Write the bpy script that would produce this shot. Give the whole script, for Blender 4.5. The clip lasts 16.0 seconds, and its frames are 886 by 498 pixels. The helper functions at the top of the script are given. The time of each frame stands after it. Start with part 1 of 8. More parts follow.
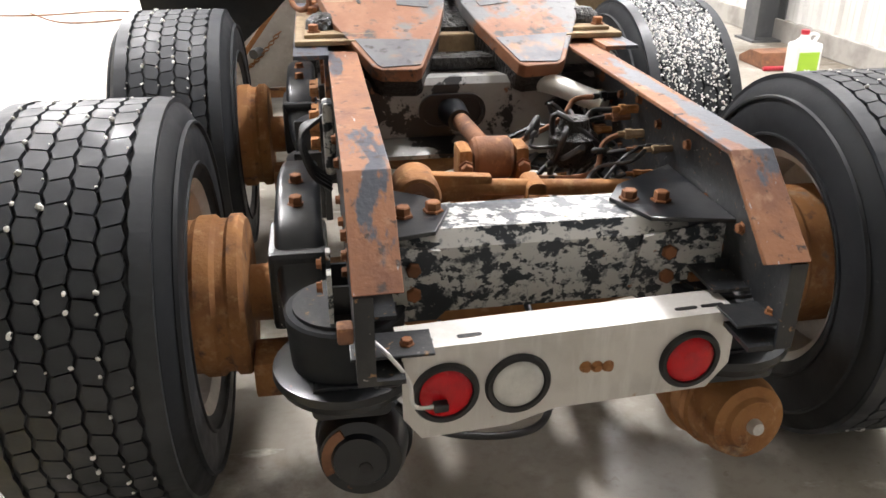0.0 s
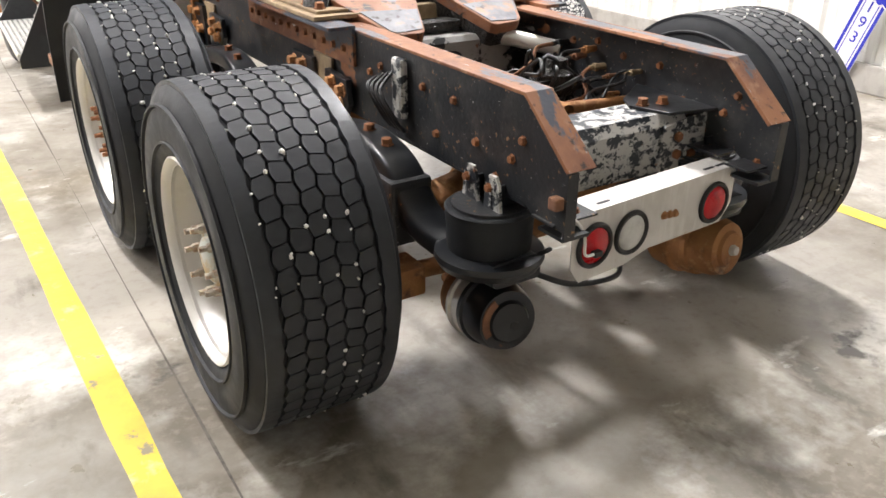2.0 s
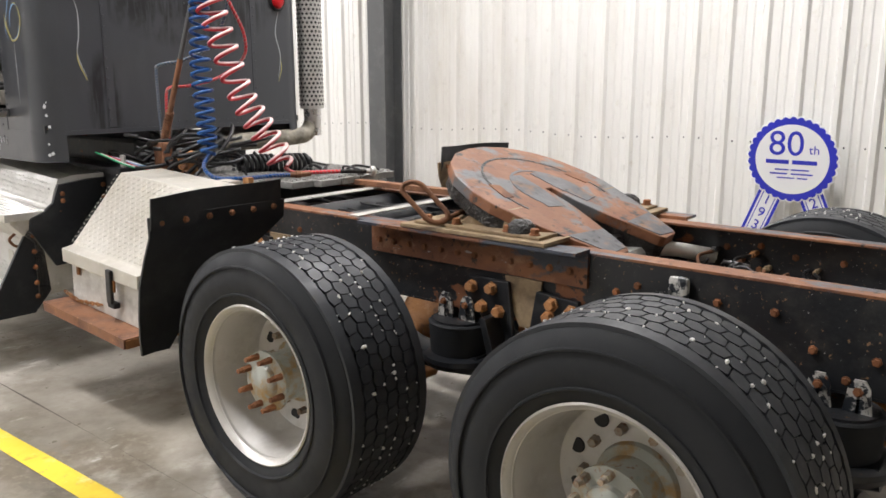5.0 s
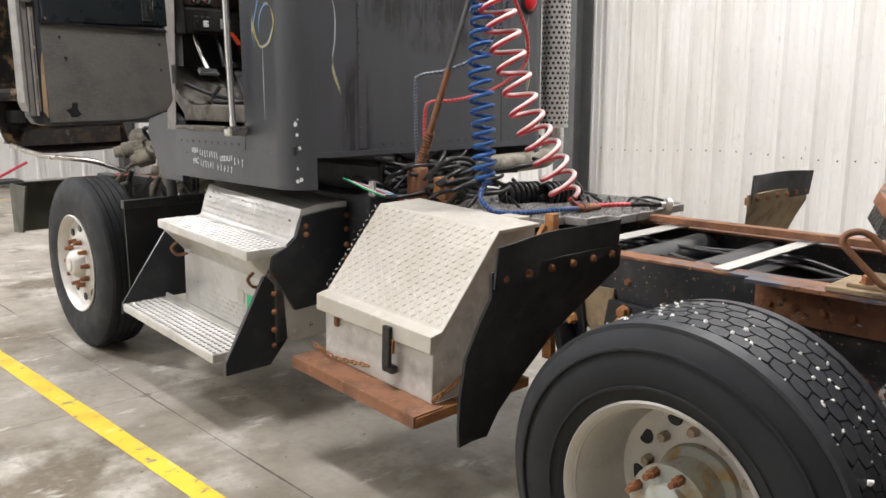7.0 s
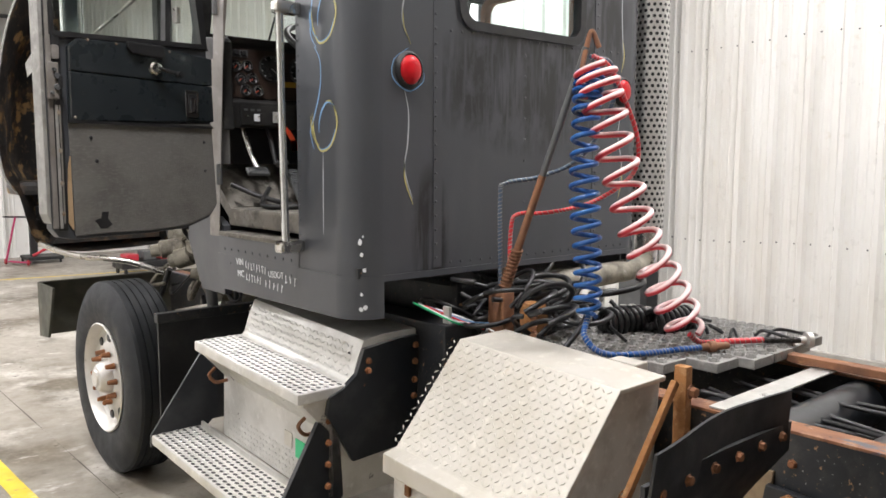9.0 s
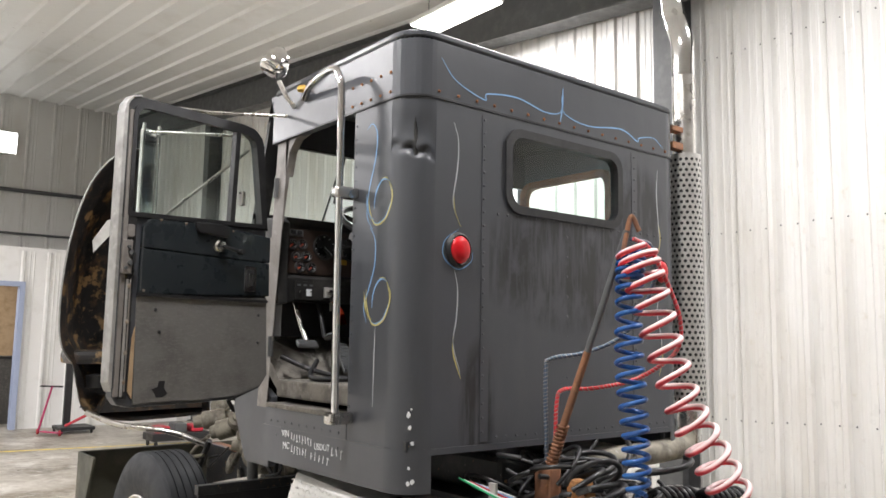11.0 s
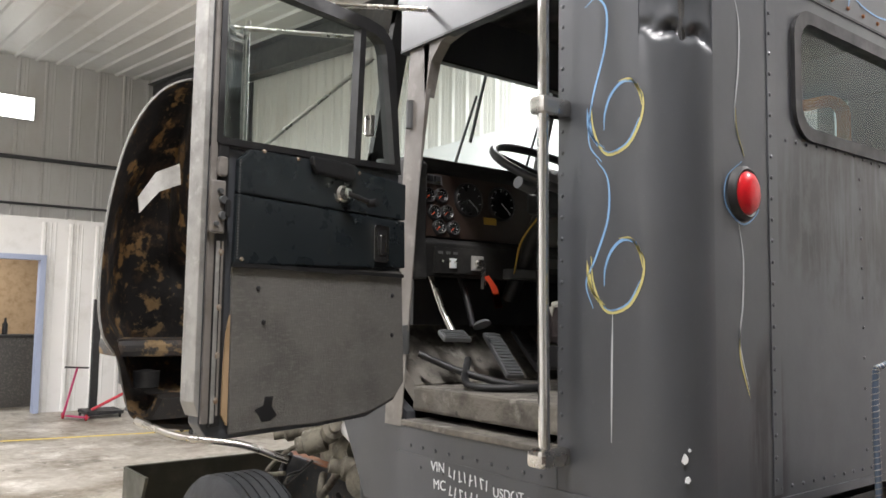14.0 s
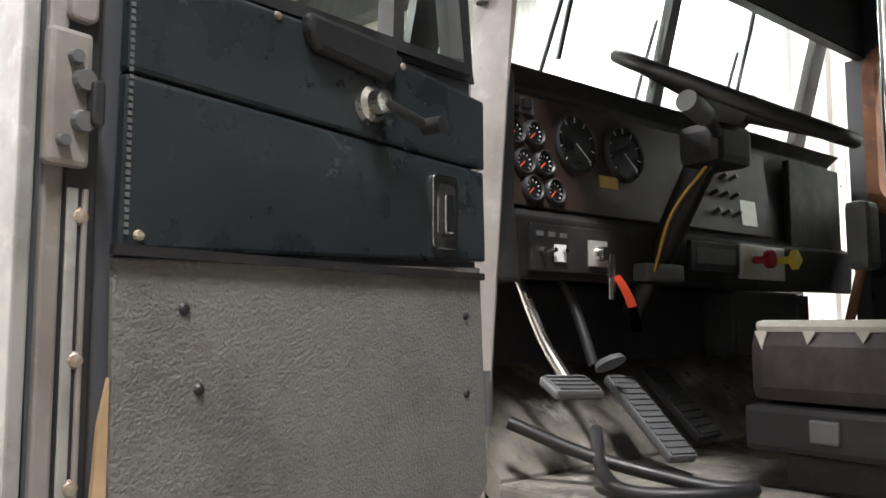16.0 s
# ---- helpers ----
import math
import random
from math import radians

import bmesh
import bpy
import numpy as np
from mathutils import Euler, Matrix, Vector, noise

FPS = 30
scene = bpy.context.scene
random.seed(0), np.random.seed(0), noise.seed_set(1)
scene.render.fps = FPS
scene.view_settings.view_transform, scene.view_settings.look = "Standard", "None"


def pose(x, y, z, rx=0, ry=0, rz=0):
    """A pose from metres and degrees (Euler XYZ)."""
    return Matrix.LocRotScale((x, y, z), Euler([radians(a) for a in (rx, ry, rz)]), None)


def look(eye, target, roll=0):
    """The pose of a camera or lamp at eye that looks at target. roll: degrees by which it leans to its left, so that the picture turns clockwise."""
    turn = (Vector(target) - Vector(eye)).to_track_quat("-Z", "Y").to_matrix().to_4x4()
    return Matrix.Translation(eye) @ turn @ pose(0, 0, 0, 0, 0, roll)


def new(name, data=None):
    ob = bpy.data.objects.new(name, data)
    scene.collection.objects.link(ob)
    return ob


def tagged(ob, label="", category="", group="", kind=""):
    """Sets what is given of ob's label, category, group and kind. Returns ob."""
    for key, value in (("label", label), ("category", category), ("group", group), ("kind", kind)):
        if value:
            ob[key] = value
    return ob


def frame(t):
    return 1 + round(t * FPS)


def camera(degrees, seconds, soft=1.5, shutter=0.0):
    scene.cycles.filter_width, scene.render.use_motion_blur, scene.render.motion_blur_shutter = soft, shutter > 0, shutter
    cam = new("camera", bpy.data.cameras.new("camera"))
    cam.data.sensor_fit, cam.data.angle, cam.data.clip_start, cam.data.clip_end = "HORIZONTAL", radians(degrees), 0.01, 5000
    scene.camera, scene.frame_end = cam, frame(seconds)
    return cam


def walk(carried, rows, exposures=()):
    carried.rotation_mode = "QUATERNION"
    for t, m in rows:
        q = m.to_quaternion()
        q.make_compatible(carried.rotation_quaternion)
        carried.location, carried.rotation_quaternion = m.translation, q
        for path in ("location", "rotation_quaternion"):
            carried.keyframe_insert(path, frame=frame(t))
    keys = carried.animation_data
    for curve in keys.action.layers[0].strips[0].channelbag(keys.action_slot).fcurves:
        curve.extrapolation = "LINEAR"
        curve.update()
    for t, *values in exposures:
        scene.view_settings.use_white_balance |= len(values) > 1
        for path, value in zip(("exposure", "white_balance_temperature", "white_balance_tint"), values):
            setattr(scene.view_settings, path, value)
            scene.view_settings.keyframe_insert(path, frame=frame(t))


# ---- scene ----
cam = camera(58.5, 16.0, soft=1.6)
# seconds, eye x, y, z, heading, pitch, lean
PATH = [
    (0.0, -0.462, -1.224, 1.529, -8.91, -25.34, -0.10),
    (0.5, -0.676, -1.364, 1.513, -14.87, -25.84, -0.08),
    (1.0, -0.961, -1.461, 1.494, -20.69, -26.09, 0.00),
    (1.5, -1.319, -1.465, 1.551, -26.21, -26.29, 0.10),
    (2.0, -1.680, -1.412, 1.565, -32.08, -26.10, 0.20),
    (2.5, -1.954, -1.287, 1.569, -38.73, -25.76, 0.28),
    (3.0, -2.214, -1.114, 1.614, -44.71, -24.05, 0.30),
    (3.2, -2.313, -1.040, 1.616, -46.23, -22.64, 0.30),
    (3.7, -2.549, -0.849, 1.638, -50.17, -19.77, 0.25),
    (4.2, -2.740, -0.625, 1.643, -51.69, -16.27, 0.12),
    (4.7, -2.876, -0.363, 1.639, -51.44, -13.16, -0.02),
    (5.3, -2.954, 0.009, 1.636, -49.70, -11.36, -0.10),
    (5.5, -2.998, 0.145, 1.637, -49.30, -11.07, -0.03),
    (6.0, -2.985, 0.483, 1.638, -47.13, -11.13, -0.10),
    (6.5, -2.964, 0.819, 1.623, -45.41, -11.07, -0.12),
    (7.0, -2.971, 1.119, 1.620, -43.80, -10.81, -0.08),
    (7.5, -2.909, 1.376, 1.667, -43.10, -10.72, -0.10),
    (8.0, -2.780, 1.647, 1.723, -43.04, -10.40, -0.12),
    (8.5, -2.692, 1.732, 1.770, -42.05, -9.20, -0.10),
    (9.0, -2.676, 1.742, 1.800, -41.20, -6.10, 0.15),
    (9.5, -2.696, 1.745, 1.812, -40.46, -1.85, 0.31),
    (10.0, -2.741, 1.731, 1.811, -39.84, 2.34, 0.47),
    (10.2, -2.750, 1.736, 1.811, -39.66, 3.47, 0.54),
    (10.8, -2.790, 1.715, 1.800, -39.20, 6.35, 0.80),
    (11.4, -2.830, 1.702, 1.785, -38.80, 6.65, 1.00),
    (11.9, -2.842, 1.778, 1.770, -38.54, 5.97, 1.11),
    (12.3, -2.787, 1.960, 1.776, -38.46, 5.42, 1.10),
    (12.5, -2.761, 2.063, 1.777, -38.42, 5.11, 1.02),
    (13.0, -2.646, 2.397, 1.791, -38.50, 4.88, 1.00),
    (13.5, -2.610, 2.736, 1.811, -38.07, 4.73, 0.95),
    (14.0, -2.580, 3.062, 1.842, -38.01, 4.68, 0.88),
    (14.5, -2.449, 3.386, 1.859, -38.28, 4.42, 0.85),
    (15.0, -2.276, 3.689, 1.879, -38.36, 4.47, 0.75),
    (15.5, -2.150, 3.993, 1.870, -38.19, 4.82, 0.42),
    (16.0, -1.968, 4.247, 1.889, -39.72, 5.28, -0.10),
]


def heading_pose(x, y, z, heading, pitch, lean):
    a, b = radians(heading), radians(pitch)
    way = Vector((-math.sin(a) * math.cos(b), math.cos(a) * math.cos(b), math.sin(b)))
    return look((x, y, z), Vector((x, y, z)) + way, lean)


walk(cam, [(r[0], heading_pose(*r[1:])) for r in PATH],
     exposures=[(0.0, 0.82), (3.2, 0.85), (5.3, -0.12), (8.5, -0.05), (10.2, 0.0), (12.3, -0.12), (14.5, 0.10), (15.2, 0.3), (16.0, 0.58)])

# ---- world and lamps ----
world = bpy.data.worlds.new("hall_air")
scene.world = world
world.use_nodes = True
world.node_tree.nodes["Background"].inputs[0].default_value = (0.9, 0.95, 1.0, 1)
world.node_tree.nodes["Background"].inputs[1].default_value = 0.02

# Assumed high bays, none in view; (-0.8, -6.4) and (2.9, 8.6) only add brightness.
LAMPS = [(-2.6, -2.2, 240), (-2.4, 3.6, 250), (-3.9, 10.0, 380), (1.5, -2.7, 540), (-0.8, -6.4, 420), (2.1, 2.6, 280), (-6.6, 0.5, 90), (-6.6, 7.0, 180), (-5.8, 15.5, 680), (2.9, 8.6, 280)]
for lx, ly, watts in LAMPS:
    d = bpy.data.lights.new("high_bay_lamp", "AREA")
    d.shape, d.size, d.size_y, d.energy, d.color = "RECTANGLE", 0.4, 1.2, watts, (1.0, 0.972, 0.985)
    o = new("high_bay_lamp", d)
    o.matrix_world = pose(lx, ly, 5.55)


# ---- materials ----
def ramp_mix(nt, fac, a, b):
    m = nt.nodes.new("ShaderNodeMix")
    m.data_type = "RGBA"
    nt.links.new(fac, m.inputs[0])
    for sock, v in ((m.inputs[6], a), (m.inputs[7], b)):
        if isinstance(v, (tuple, list)):
            sock.default_value = (*v[:3], 1)
        else:
            nt.links.new(v, sock)
    return m.outputs[2]


def noise_fac(nt, co, scale, lo, hi, detail=6, rough=0.6, stretch=(1, 1, 1)):
    mp = nt.nodes.new("ShaderNodeMapping")
    mp.inputs["Scale"].default_value = stretch
    nt.links.new(co, mp.inputs["Vector"])
    n = nt.nodes.new("ShaderNodeTexNoise")
    n.inputs["Scale"].default_value, n.inputs["Detail"].default_value, n.inputs["Roughness"].default_value = scale, detail, rough
    nt.links.new(mp.outputs[0], n.inputs["Vector"])
    r = nt.nodes.new("ShaderNodeMapRange")
    r.inputs["From Min"].default_value, r.inputs["From Max"].default_value = lo, hi
    nt.links.new(n.outputs[0], r.inputs["Value"])
    return r.outputs[0]


def mat(name, base, rough=0.6, metal=0.0, layers=(), bump=None, spec=0.5, coat=0.0, rough_var=0.15, random_tint=0.0):
    """A procedural surface: a base colour with layers (colour, scale, low, high, stretch, roughness) of noise over it, and fine relief."""
    m = bpy.data.materials.new(name)
    m.use_nodes = True
    nt = m.node_tree
    b = nt.nodes["Principled BSDF"]
    tc = nt.nodes.new("ShaderNodeTexCoord")
    co = tc.outputs["Object"]
    col = None
    rg = None
    cur = base
    for k, ly in enumerate(layers):
        c, sc, lo, hi = ly[:4]
        st = ly[4] if len(ly) > 4 else (1, 1, 1)
        fac = noise_fac(nt, co, sc, lo, hi, 8, 0.62, st)
        cur = ramp_mix(nt, fac, cur, c)
        if len(ly) > 5:
            mx = nt.nodes.new("ShaderNodeMix")
            nt.links.new(fac, mx.inputs[0])
            if rg is None:
                mx.inputs[2].default_value = rough
            else:
                nt.links.new(rg, mx.inputs[2])
            mx.inputs[3].default_value = ly[5]
            rg = mx.outputs[0]
    if random_tint:
        oi = nt.nodes.new("ShaderNodeObjectInfo")
        hs = nt.nodes.new("ShaderNodeHueSaturation")
        mr = nt.nodes.new("ShaderNodeMapRange")
        mr.inputs["To Min"].default_value, mr.inputs["To Max"].default_value = 1 - random_tint, 1 + random_tint
        nt.links.new(oi.outputs["Random"], mr.inputs["Value"])
        nt.links.new(mr.outputs[0], hs.inputs["Value"])
        if isinstance(cur, (tuple, list)):
            hs.inputs["Color"].default_value = (*cur, 1)
        else:
            nt.links.new(cur, hs.inputs["Color"])
        cur = hs.outputs[0]
    if isinstance(cur, (tuple, list)):
        b.inputs["Base Color"].default_value = (*cur, 1)
    else:
        nt.links.new(cur, b.inputs["Base Color"])
    if rg is None:
        fr = noise_fac(nt, co, 9.0, 0.3, 0.7)
        mr = nt.nodes.new("ShaderNodeMapRange")
        mr.inputs["To Min"].default_value, mr.inputs["To Max"].default_value = max(rough - rough_var, 0.03), min(rough + rough_var, 1)
        nt.links.new(fr, mr.inputs["Value"])
        rg = mr.outputs[0]
    nt.links.new(rg, b.inputs["Roughness"])
    b.inputs["Metallic"].default_value = metal
    b.inputs["Specular IOR Level"].default_value = spec
    b.inputs["Coat Weight"].default_value = coat
    if bump:
        n = nt.nodes.new("ShaderNodeTexNoise")
        n.inputs["Scale"].default_value, n.inputs["Detail"].default_value = bump[0], 6
        nt.links.new(co, n.inputs["Vector"])
        bp = nt.nodes.new("ShaderNodeBump")
        bp.inputs["Strength"].default_value, bp.inputs["Distance"].default_value = bump[1], bump[2] if len(bump) > 2 else 0.004
        nt.links.new(n.outputs[0], bp.inputs["Height"])
        nt.links.new(bp.outputs[0], b.inputs["Normal"])
    return m


RUST, RUST_DK, RUST_OR = (0.23, 0.085, 0.032), (0.09, 0.035, 0.018), (0.36, 0.15, 0.045)
M = {}
M["concrete"] = mat("floor_concrete", (0.345, 0.318, 0.272), 0.40, layers=[((0.165, 0.14, 0.105), 0.8, 0.46, 0.60), ((0.54, 0.515, 0.465), 1.5, 0.53, 0.66),
                    ((0.13, 0.115, 0.09), 2.6, 0.58, 0.68, (1.0, 0.45, 1)), ((0.66, 0.64, 0.60), 4.5, 0.62, 0.70, (0.5, 1.2, 1)), ((0.28, 0.25, 0.205), 22, 0.50, 0.74), ((0.07, 0.06, 0.05), 1.7, 0.645, 0.69),
                    ((0.30, 0.17, 0.085), 1.1, 0.66, 0.76), ((0.09, 0.08, 0.07), 60, 0.70, 0.76)], bump=(60, 0.12, 0.002))
M["joint"] = mat("floor_joint", (0.16, 0.14, 0.12), 0.9, layers=[((0.08, 0.07, 0.06), 20, 0.4, 0.7)])
M["yellow"] = mat("yellow_floor_paint", (0.80, 0.60, 0.06), 0.45, layers=[((0.62, 0.42, 0.05), 3, 0.45, 0.7), ((0.86, 0.75, 0.35), 7, 0.58, 0.72),
                  ((0.30, 0.25, 0.16), 12, 0.60, 0.65), ((0.42, 0.20, 0.05), 5, 0.62, 0.70)], bump=(90, 0.1, 0.001))
M["wall"] = mat("white_ribbed_steel", (0.72, 0.715, 0.69), 0.38, layers=[((0.62, 0.60, 0.555), 1.3, 0.5, 0.75, (1, 1, 0.35)), ((0.60, 0.57, 0.50), 8, 0.64, 0.8)], spec=0.45)
M["kerb"] = mat("kerb_concrete", (0.40, 0.38, 0.35), 0.85, layers=[((0.25, 0.235, 0.21), 4, 0.45, 0.7)], bump=(45, 0.4, 0.004))
M["steelgrey"] = mat("primer_grey_steel", (0.085, 0.088, 0.09), 0.5, layers=[((0.13, 0.13, 0.13), 6, 0.5, 0.75)])
M["ceil"] = mat("ceiling_liner", (0.80, 0.80, 0.78), 0.42, layers=[((0.66, 0.64, 0.60), 1.0, 0.55, 0.8)])
M["rubber"] = mat("tyre_rubber", (0.023, 0.025, 0.028), 0.62, layers=[((0.020, 0.022, 0.025), 5, 0.5, 0.8), ((0.055, 0.054, 0.052), 30, 0.70, 0.85)], bump=(120, 0.15, 0.002), spec=0.22)
M["tread"] = mat("tread_rubber", (0.030, 0.033, 0.038), 0.5, layers=[((0.045, 0.049, 0.055), 7, 0.5, 0.75)], bump=(150, 0.15, 0.001), spec=0.36)
M["stone"] = mat("white_road_grit", (0.82, 0.81, 0.78), 0.7)
M["rim"] = mat("dull_aluminium_rim", (0.60, 0.585, 0.555), 0.46, 0.35, layers=[((0.42, 0.40, 0.37), 5, 0.48, 0.72), ((0.70, 0.69, 0.67), 18, 0.55, 0.8), ((0.26, 0.22, 0.17), 11, 0.66, 0.8)], bump=(70, 0.12, 0.002))
M["hub"] = mat("rust_stained_pale_hub", (0.40, 0.42, 0.385), 0.62, 0.15, layers=[((0.40, 0.27, 0.12), 9, 0.47, 0.60), ((0.29, 0.35, 0.345), 16, 0.56, 0.70), ((0.24, 0.10, 0.04), 26, 0.61, 0.70)], bump=(60, 0.3, 0.003))
M["nut"] = mat("rusty_nut", (0.24, 0.10, 0.042), 0.8, 0.2, layers=[((0.2, 0.085, 0.04), 60, 0.45, 0.7)], random_tint=0.3)
M["castnut"] = mat("orange_rusted_nut", (0.42, 0.20, 0.075), 0.85, layers=[((0.24, 0.10, 0.04), 30, 0.45, 0.65), ((0.50, 0.33, 0.18), 50, 0.56, 0.7)], random_tint=0.2)
M["steelnut"] = mat("grey_nut", (0.40, 0.36, 0.30), 0.6, 0.5, layers=[((0.3, 0.16, 0.08), 50, 0.45, 0.65)], random_tint=0.3)
M["rust"] = mat("orange_rust", (0.33, 0.15, 0.05), 0.85, layers=[((0.20, 0.085, 0.032), 6, 0.44, 0.66), ((0.085, 0.045, 0.032), 16, 0.58, 0.70), ((0.46, 0.26, 0.12), 30, 0.55, 0.75), ((0.38, 0.30, 0.22), 4, 0.62, 0.78)], bump=(80, 0.45, 0.005))
M["rustbrown"] = mat("brown_rust", (0.25, 0.115, 0.06), 0.85, layers=[((0.12, 0.06, 0.04), 8, 0.45, 0.7), ((0.40, 0.2, 0.09), 22, 0.58, 0.75)], bump=(80, 0.35, 0.004))
M["flange"] = mat("rusted_flange", (0.25, 0.105, 0.045), 0.66, layers=[((0.14, 0.055, 0.03), 5, 0.42, 0.62, (1, 0.5, 1)), ((0.33, 0.18, 0.10), 13, 0.56, 0.70), ((0.055, 0.062, 0.08), 5, 0.53, 0.57, (1.6, 0.4, 1), 0.45), ((0.35, 0.34, 0.33), 34, 0.66, 0.69, (2.0, 0.3, 1)), ((0.04, 0.025, 0.02), 30, 0.585, 0.66)], bump=(90, 0.35, 0.003))
M["blackrail"] = mat("black_chassis_paint", (0.016, 0.018, 0.021), 0.40, layers=[((0.05, 0.048, 0.046), 9, 0.5, 0.75), ((0.22, 0.09, 0.04), 6, 0.635, 0.66, (1, 0.6, 1), 0.85), ((0.34, 0.20, 0.10), 45, 0.63, 0.69, (1, 1, 1), 0.85), ((0.46, 0.45, 0.43), 70, 0.665, 0.70)], bump=(60, 0.3, 0.004))
M["blackgloss"] = mat("black_enamel", (0.012, 0.014, 0.017), 0.28, layers=[((0.035, 0.036, 0.038), 7, 0.5, 0.75, (1, 1, 1), 0.5), ((0.22, 0.10, 0.05), 17, 0.68, 0.73, (1, 1, 1), 0.85)], bump=(40, 0.12, 0.003))
M["peel"] = mat("peeling_silver_on_black", (0.018, 0.023, 0.03), 0.4, layers=[((0.50, 0.495, 0.47), 30, 0.47, 0.50, (0.7, 1, 1), 0.5), ((0.25, 0.255, 0.255), 55, 0.57, 0.63), ((0.015, 0.02, 0.027), 7, 0.55, 0.59), ((0.26, 0.115, 0.055), 24, 0.655, 0.69)], bump=(40, 0.4, 0.003))
M["peelgrey"] = mat("grey_crossmember_flaking", (0.31, 0.31, 0.30), 0.5, layers=[((0.20, 0.195, 0.19), 8, 0.45, 0.7), ((0.015, 0.016, 0.018), 8, 0.52, 0.54, (1, 1, 1), 0.4), ((0.60, 0.59, 0.57), 6, 0.63, 0.67), ((0.2, 0.09, 0.045), 20, 0.66, 0.7)], bump=(30, 0.3, 0.003))
M["alu"] = mat("worn_aluminium", (0.62, 0.61, 0.58), 0.42, 0.55, layers=[((0.48, 0.47, 0.44), 6, 0.45, 0.72), ((0.72, 0.71, 0.69), 26, 0.55, 0.75), ((0.36, 0.32, 0.26), 13, 0.68, 0.8)], bump=(60, 0.1, 0.002))
M["plate"] = mat("brushed_aluminium_plate", (0.66, 0.64, 0.61), 0.5, 0.25, layers=[((0.52, 0.50, 0.47), 5, 0.45, 0.7), ((0.74, 0.73, 0.70), 40, 0.5, 0.75, (1, 1, 0.15)), ((0.42, 0.28, 0.18), 16, 0.71, 0.78)])
M["tread_plate"] = mat("dusty_tread_plate", (0.56, 0.535, 0.48), 0.5, 0.25, layers=[((0.50, 0.47, 0.40), 5, 0.45, 0.7), ((0.70, 0.67, 0.60), 18, 0.55, 0.75), ((0.40, 0.31, 0.20), 9, 0.69, 0.8)])
M["boxwhite"] = mat("dull_white_aluminium", (0.60, 0.59, 0.56), 0.55, 0.2, layers=[((0.46, 0.44, 0.41), 9, 0.47, 0.7), ((0.70, 0.69, 0.66), 25, 0.52, 0.7), ((0.36, 0.2, 0.1), 6, 0.71, 0.78)])
M["chrome"] = mat("chrome", (0.78, 0.78, 0.78), 0.10, 1.0, layers=[((0.55, 0.54, 0.52), 14, 0.55, 0.8)], rough_var=0.06)
M["dullchrome"] = mat("weathered_chrome", (0.62, 0.60, 0.57), 0.28, 1.0, layers=[((0.35, 0.30, 0.25), 18, 0.58, 0.78)])
CABLAYERS = [((0.052, 0.055, 0.062), 1.5, 0.42, 0.7, (1, 1, 0.4)), ((0.068, 0.072, 0.079), 4.0, 0.55, 0.8, (1, 1, 0.3)), ((0.075, 0.078, 0.084), 90, 0.60, 0.85), ((0.14, 0.14, 0.145), 140, 0.76, 0.80)]
M["cab"] = mat("faded_charcoal_cab_paint", (0.060, 0.064, 0.072), 0.34, layers=CABLAYERS, bump=(2.6, 0.16, 0.02), spec=0.5, rough_var=0.05)


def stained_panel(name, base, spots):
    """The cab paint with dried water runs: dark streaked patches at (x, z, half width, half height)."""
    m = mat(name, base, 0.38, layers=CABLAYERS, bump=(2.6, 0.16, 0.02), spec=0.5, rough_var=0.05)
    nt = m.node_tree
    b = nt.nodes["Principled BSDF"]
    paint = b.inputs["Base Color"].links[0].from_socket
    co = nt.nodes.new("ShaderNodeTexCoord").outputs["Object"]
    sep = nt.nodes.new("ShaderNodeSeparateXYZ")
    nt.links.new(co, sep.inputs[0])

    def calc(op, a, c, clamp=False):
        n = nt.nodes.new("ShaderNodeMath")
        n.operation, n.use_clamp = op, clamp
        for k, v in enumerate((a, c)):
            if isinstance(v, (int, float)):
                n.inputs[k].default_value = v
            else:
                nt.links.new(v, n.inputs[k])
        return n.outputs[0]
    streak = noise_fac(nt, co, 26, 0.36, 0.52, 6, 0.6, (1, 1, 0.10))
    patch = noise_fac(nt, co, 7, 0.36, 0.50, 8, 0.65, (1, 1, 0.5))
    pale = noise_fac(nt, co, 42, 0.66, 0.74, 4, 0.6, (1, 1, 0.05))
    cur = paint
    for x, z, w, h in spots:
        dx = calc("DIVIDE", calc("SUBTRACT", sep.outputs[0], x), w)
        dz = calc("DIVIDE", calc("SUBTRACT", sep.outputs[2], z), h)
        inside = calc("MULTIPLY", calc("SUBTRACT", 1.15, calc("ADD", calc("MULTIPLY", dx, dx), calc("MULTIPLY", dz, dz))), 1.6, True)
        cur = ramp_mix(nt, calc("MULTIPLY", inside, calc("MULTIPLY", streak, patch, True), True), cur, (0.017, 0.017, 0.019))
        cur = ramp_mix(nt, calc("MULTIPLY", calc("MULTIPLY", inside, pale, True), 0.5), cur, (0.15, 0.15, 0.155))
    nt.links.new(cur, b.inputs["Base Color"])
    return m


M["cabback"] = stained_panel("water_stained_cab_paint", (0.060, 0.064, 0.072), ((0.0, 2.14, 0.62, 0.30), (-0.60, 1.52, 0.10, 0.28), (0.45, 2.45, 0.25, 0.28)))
M["cabdark"] = mat("dark_interior_vinyl", (0.010, 0.0097, 0.0095), 0.6, layers=[((0.045, 0.042, 0.038), 8, 0.5, 0.75)], bump=(140, 0.2, 0.002))
M["bluegrey"] = mat("blue_grey_hose", (0.07, 0.10, 0.15), 0.45)
M["galv"] = mat("dull_galvanised_steel", (0.34, 0.335, 0.32), 0.55, 0.4, layers=[((0.20, 0.195, 0.185), 8, 0.45, 0.7), ((0.46, 0.45, 0.43), 22, 0.55, 0.75), ((0.22, 0.12, 0.07), 7, 0.70, 0.78)])
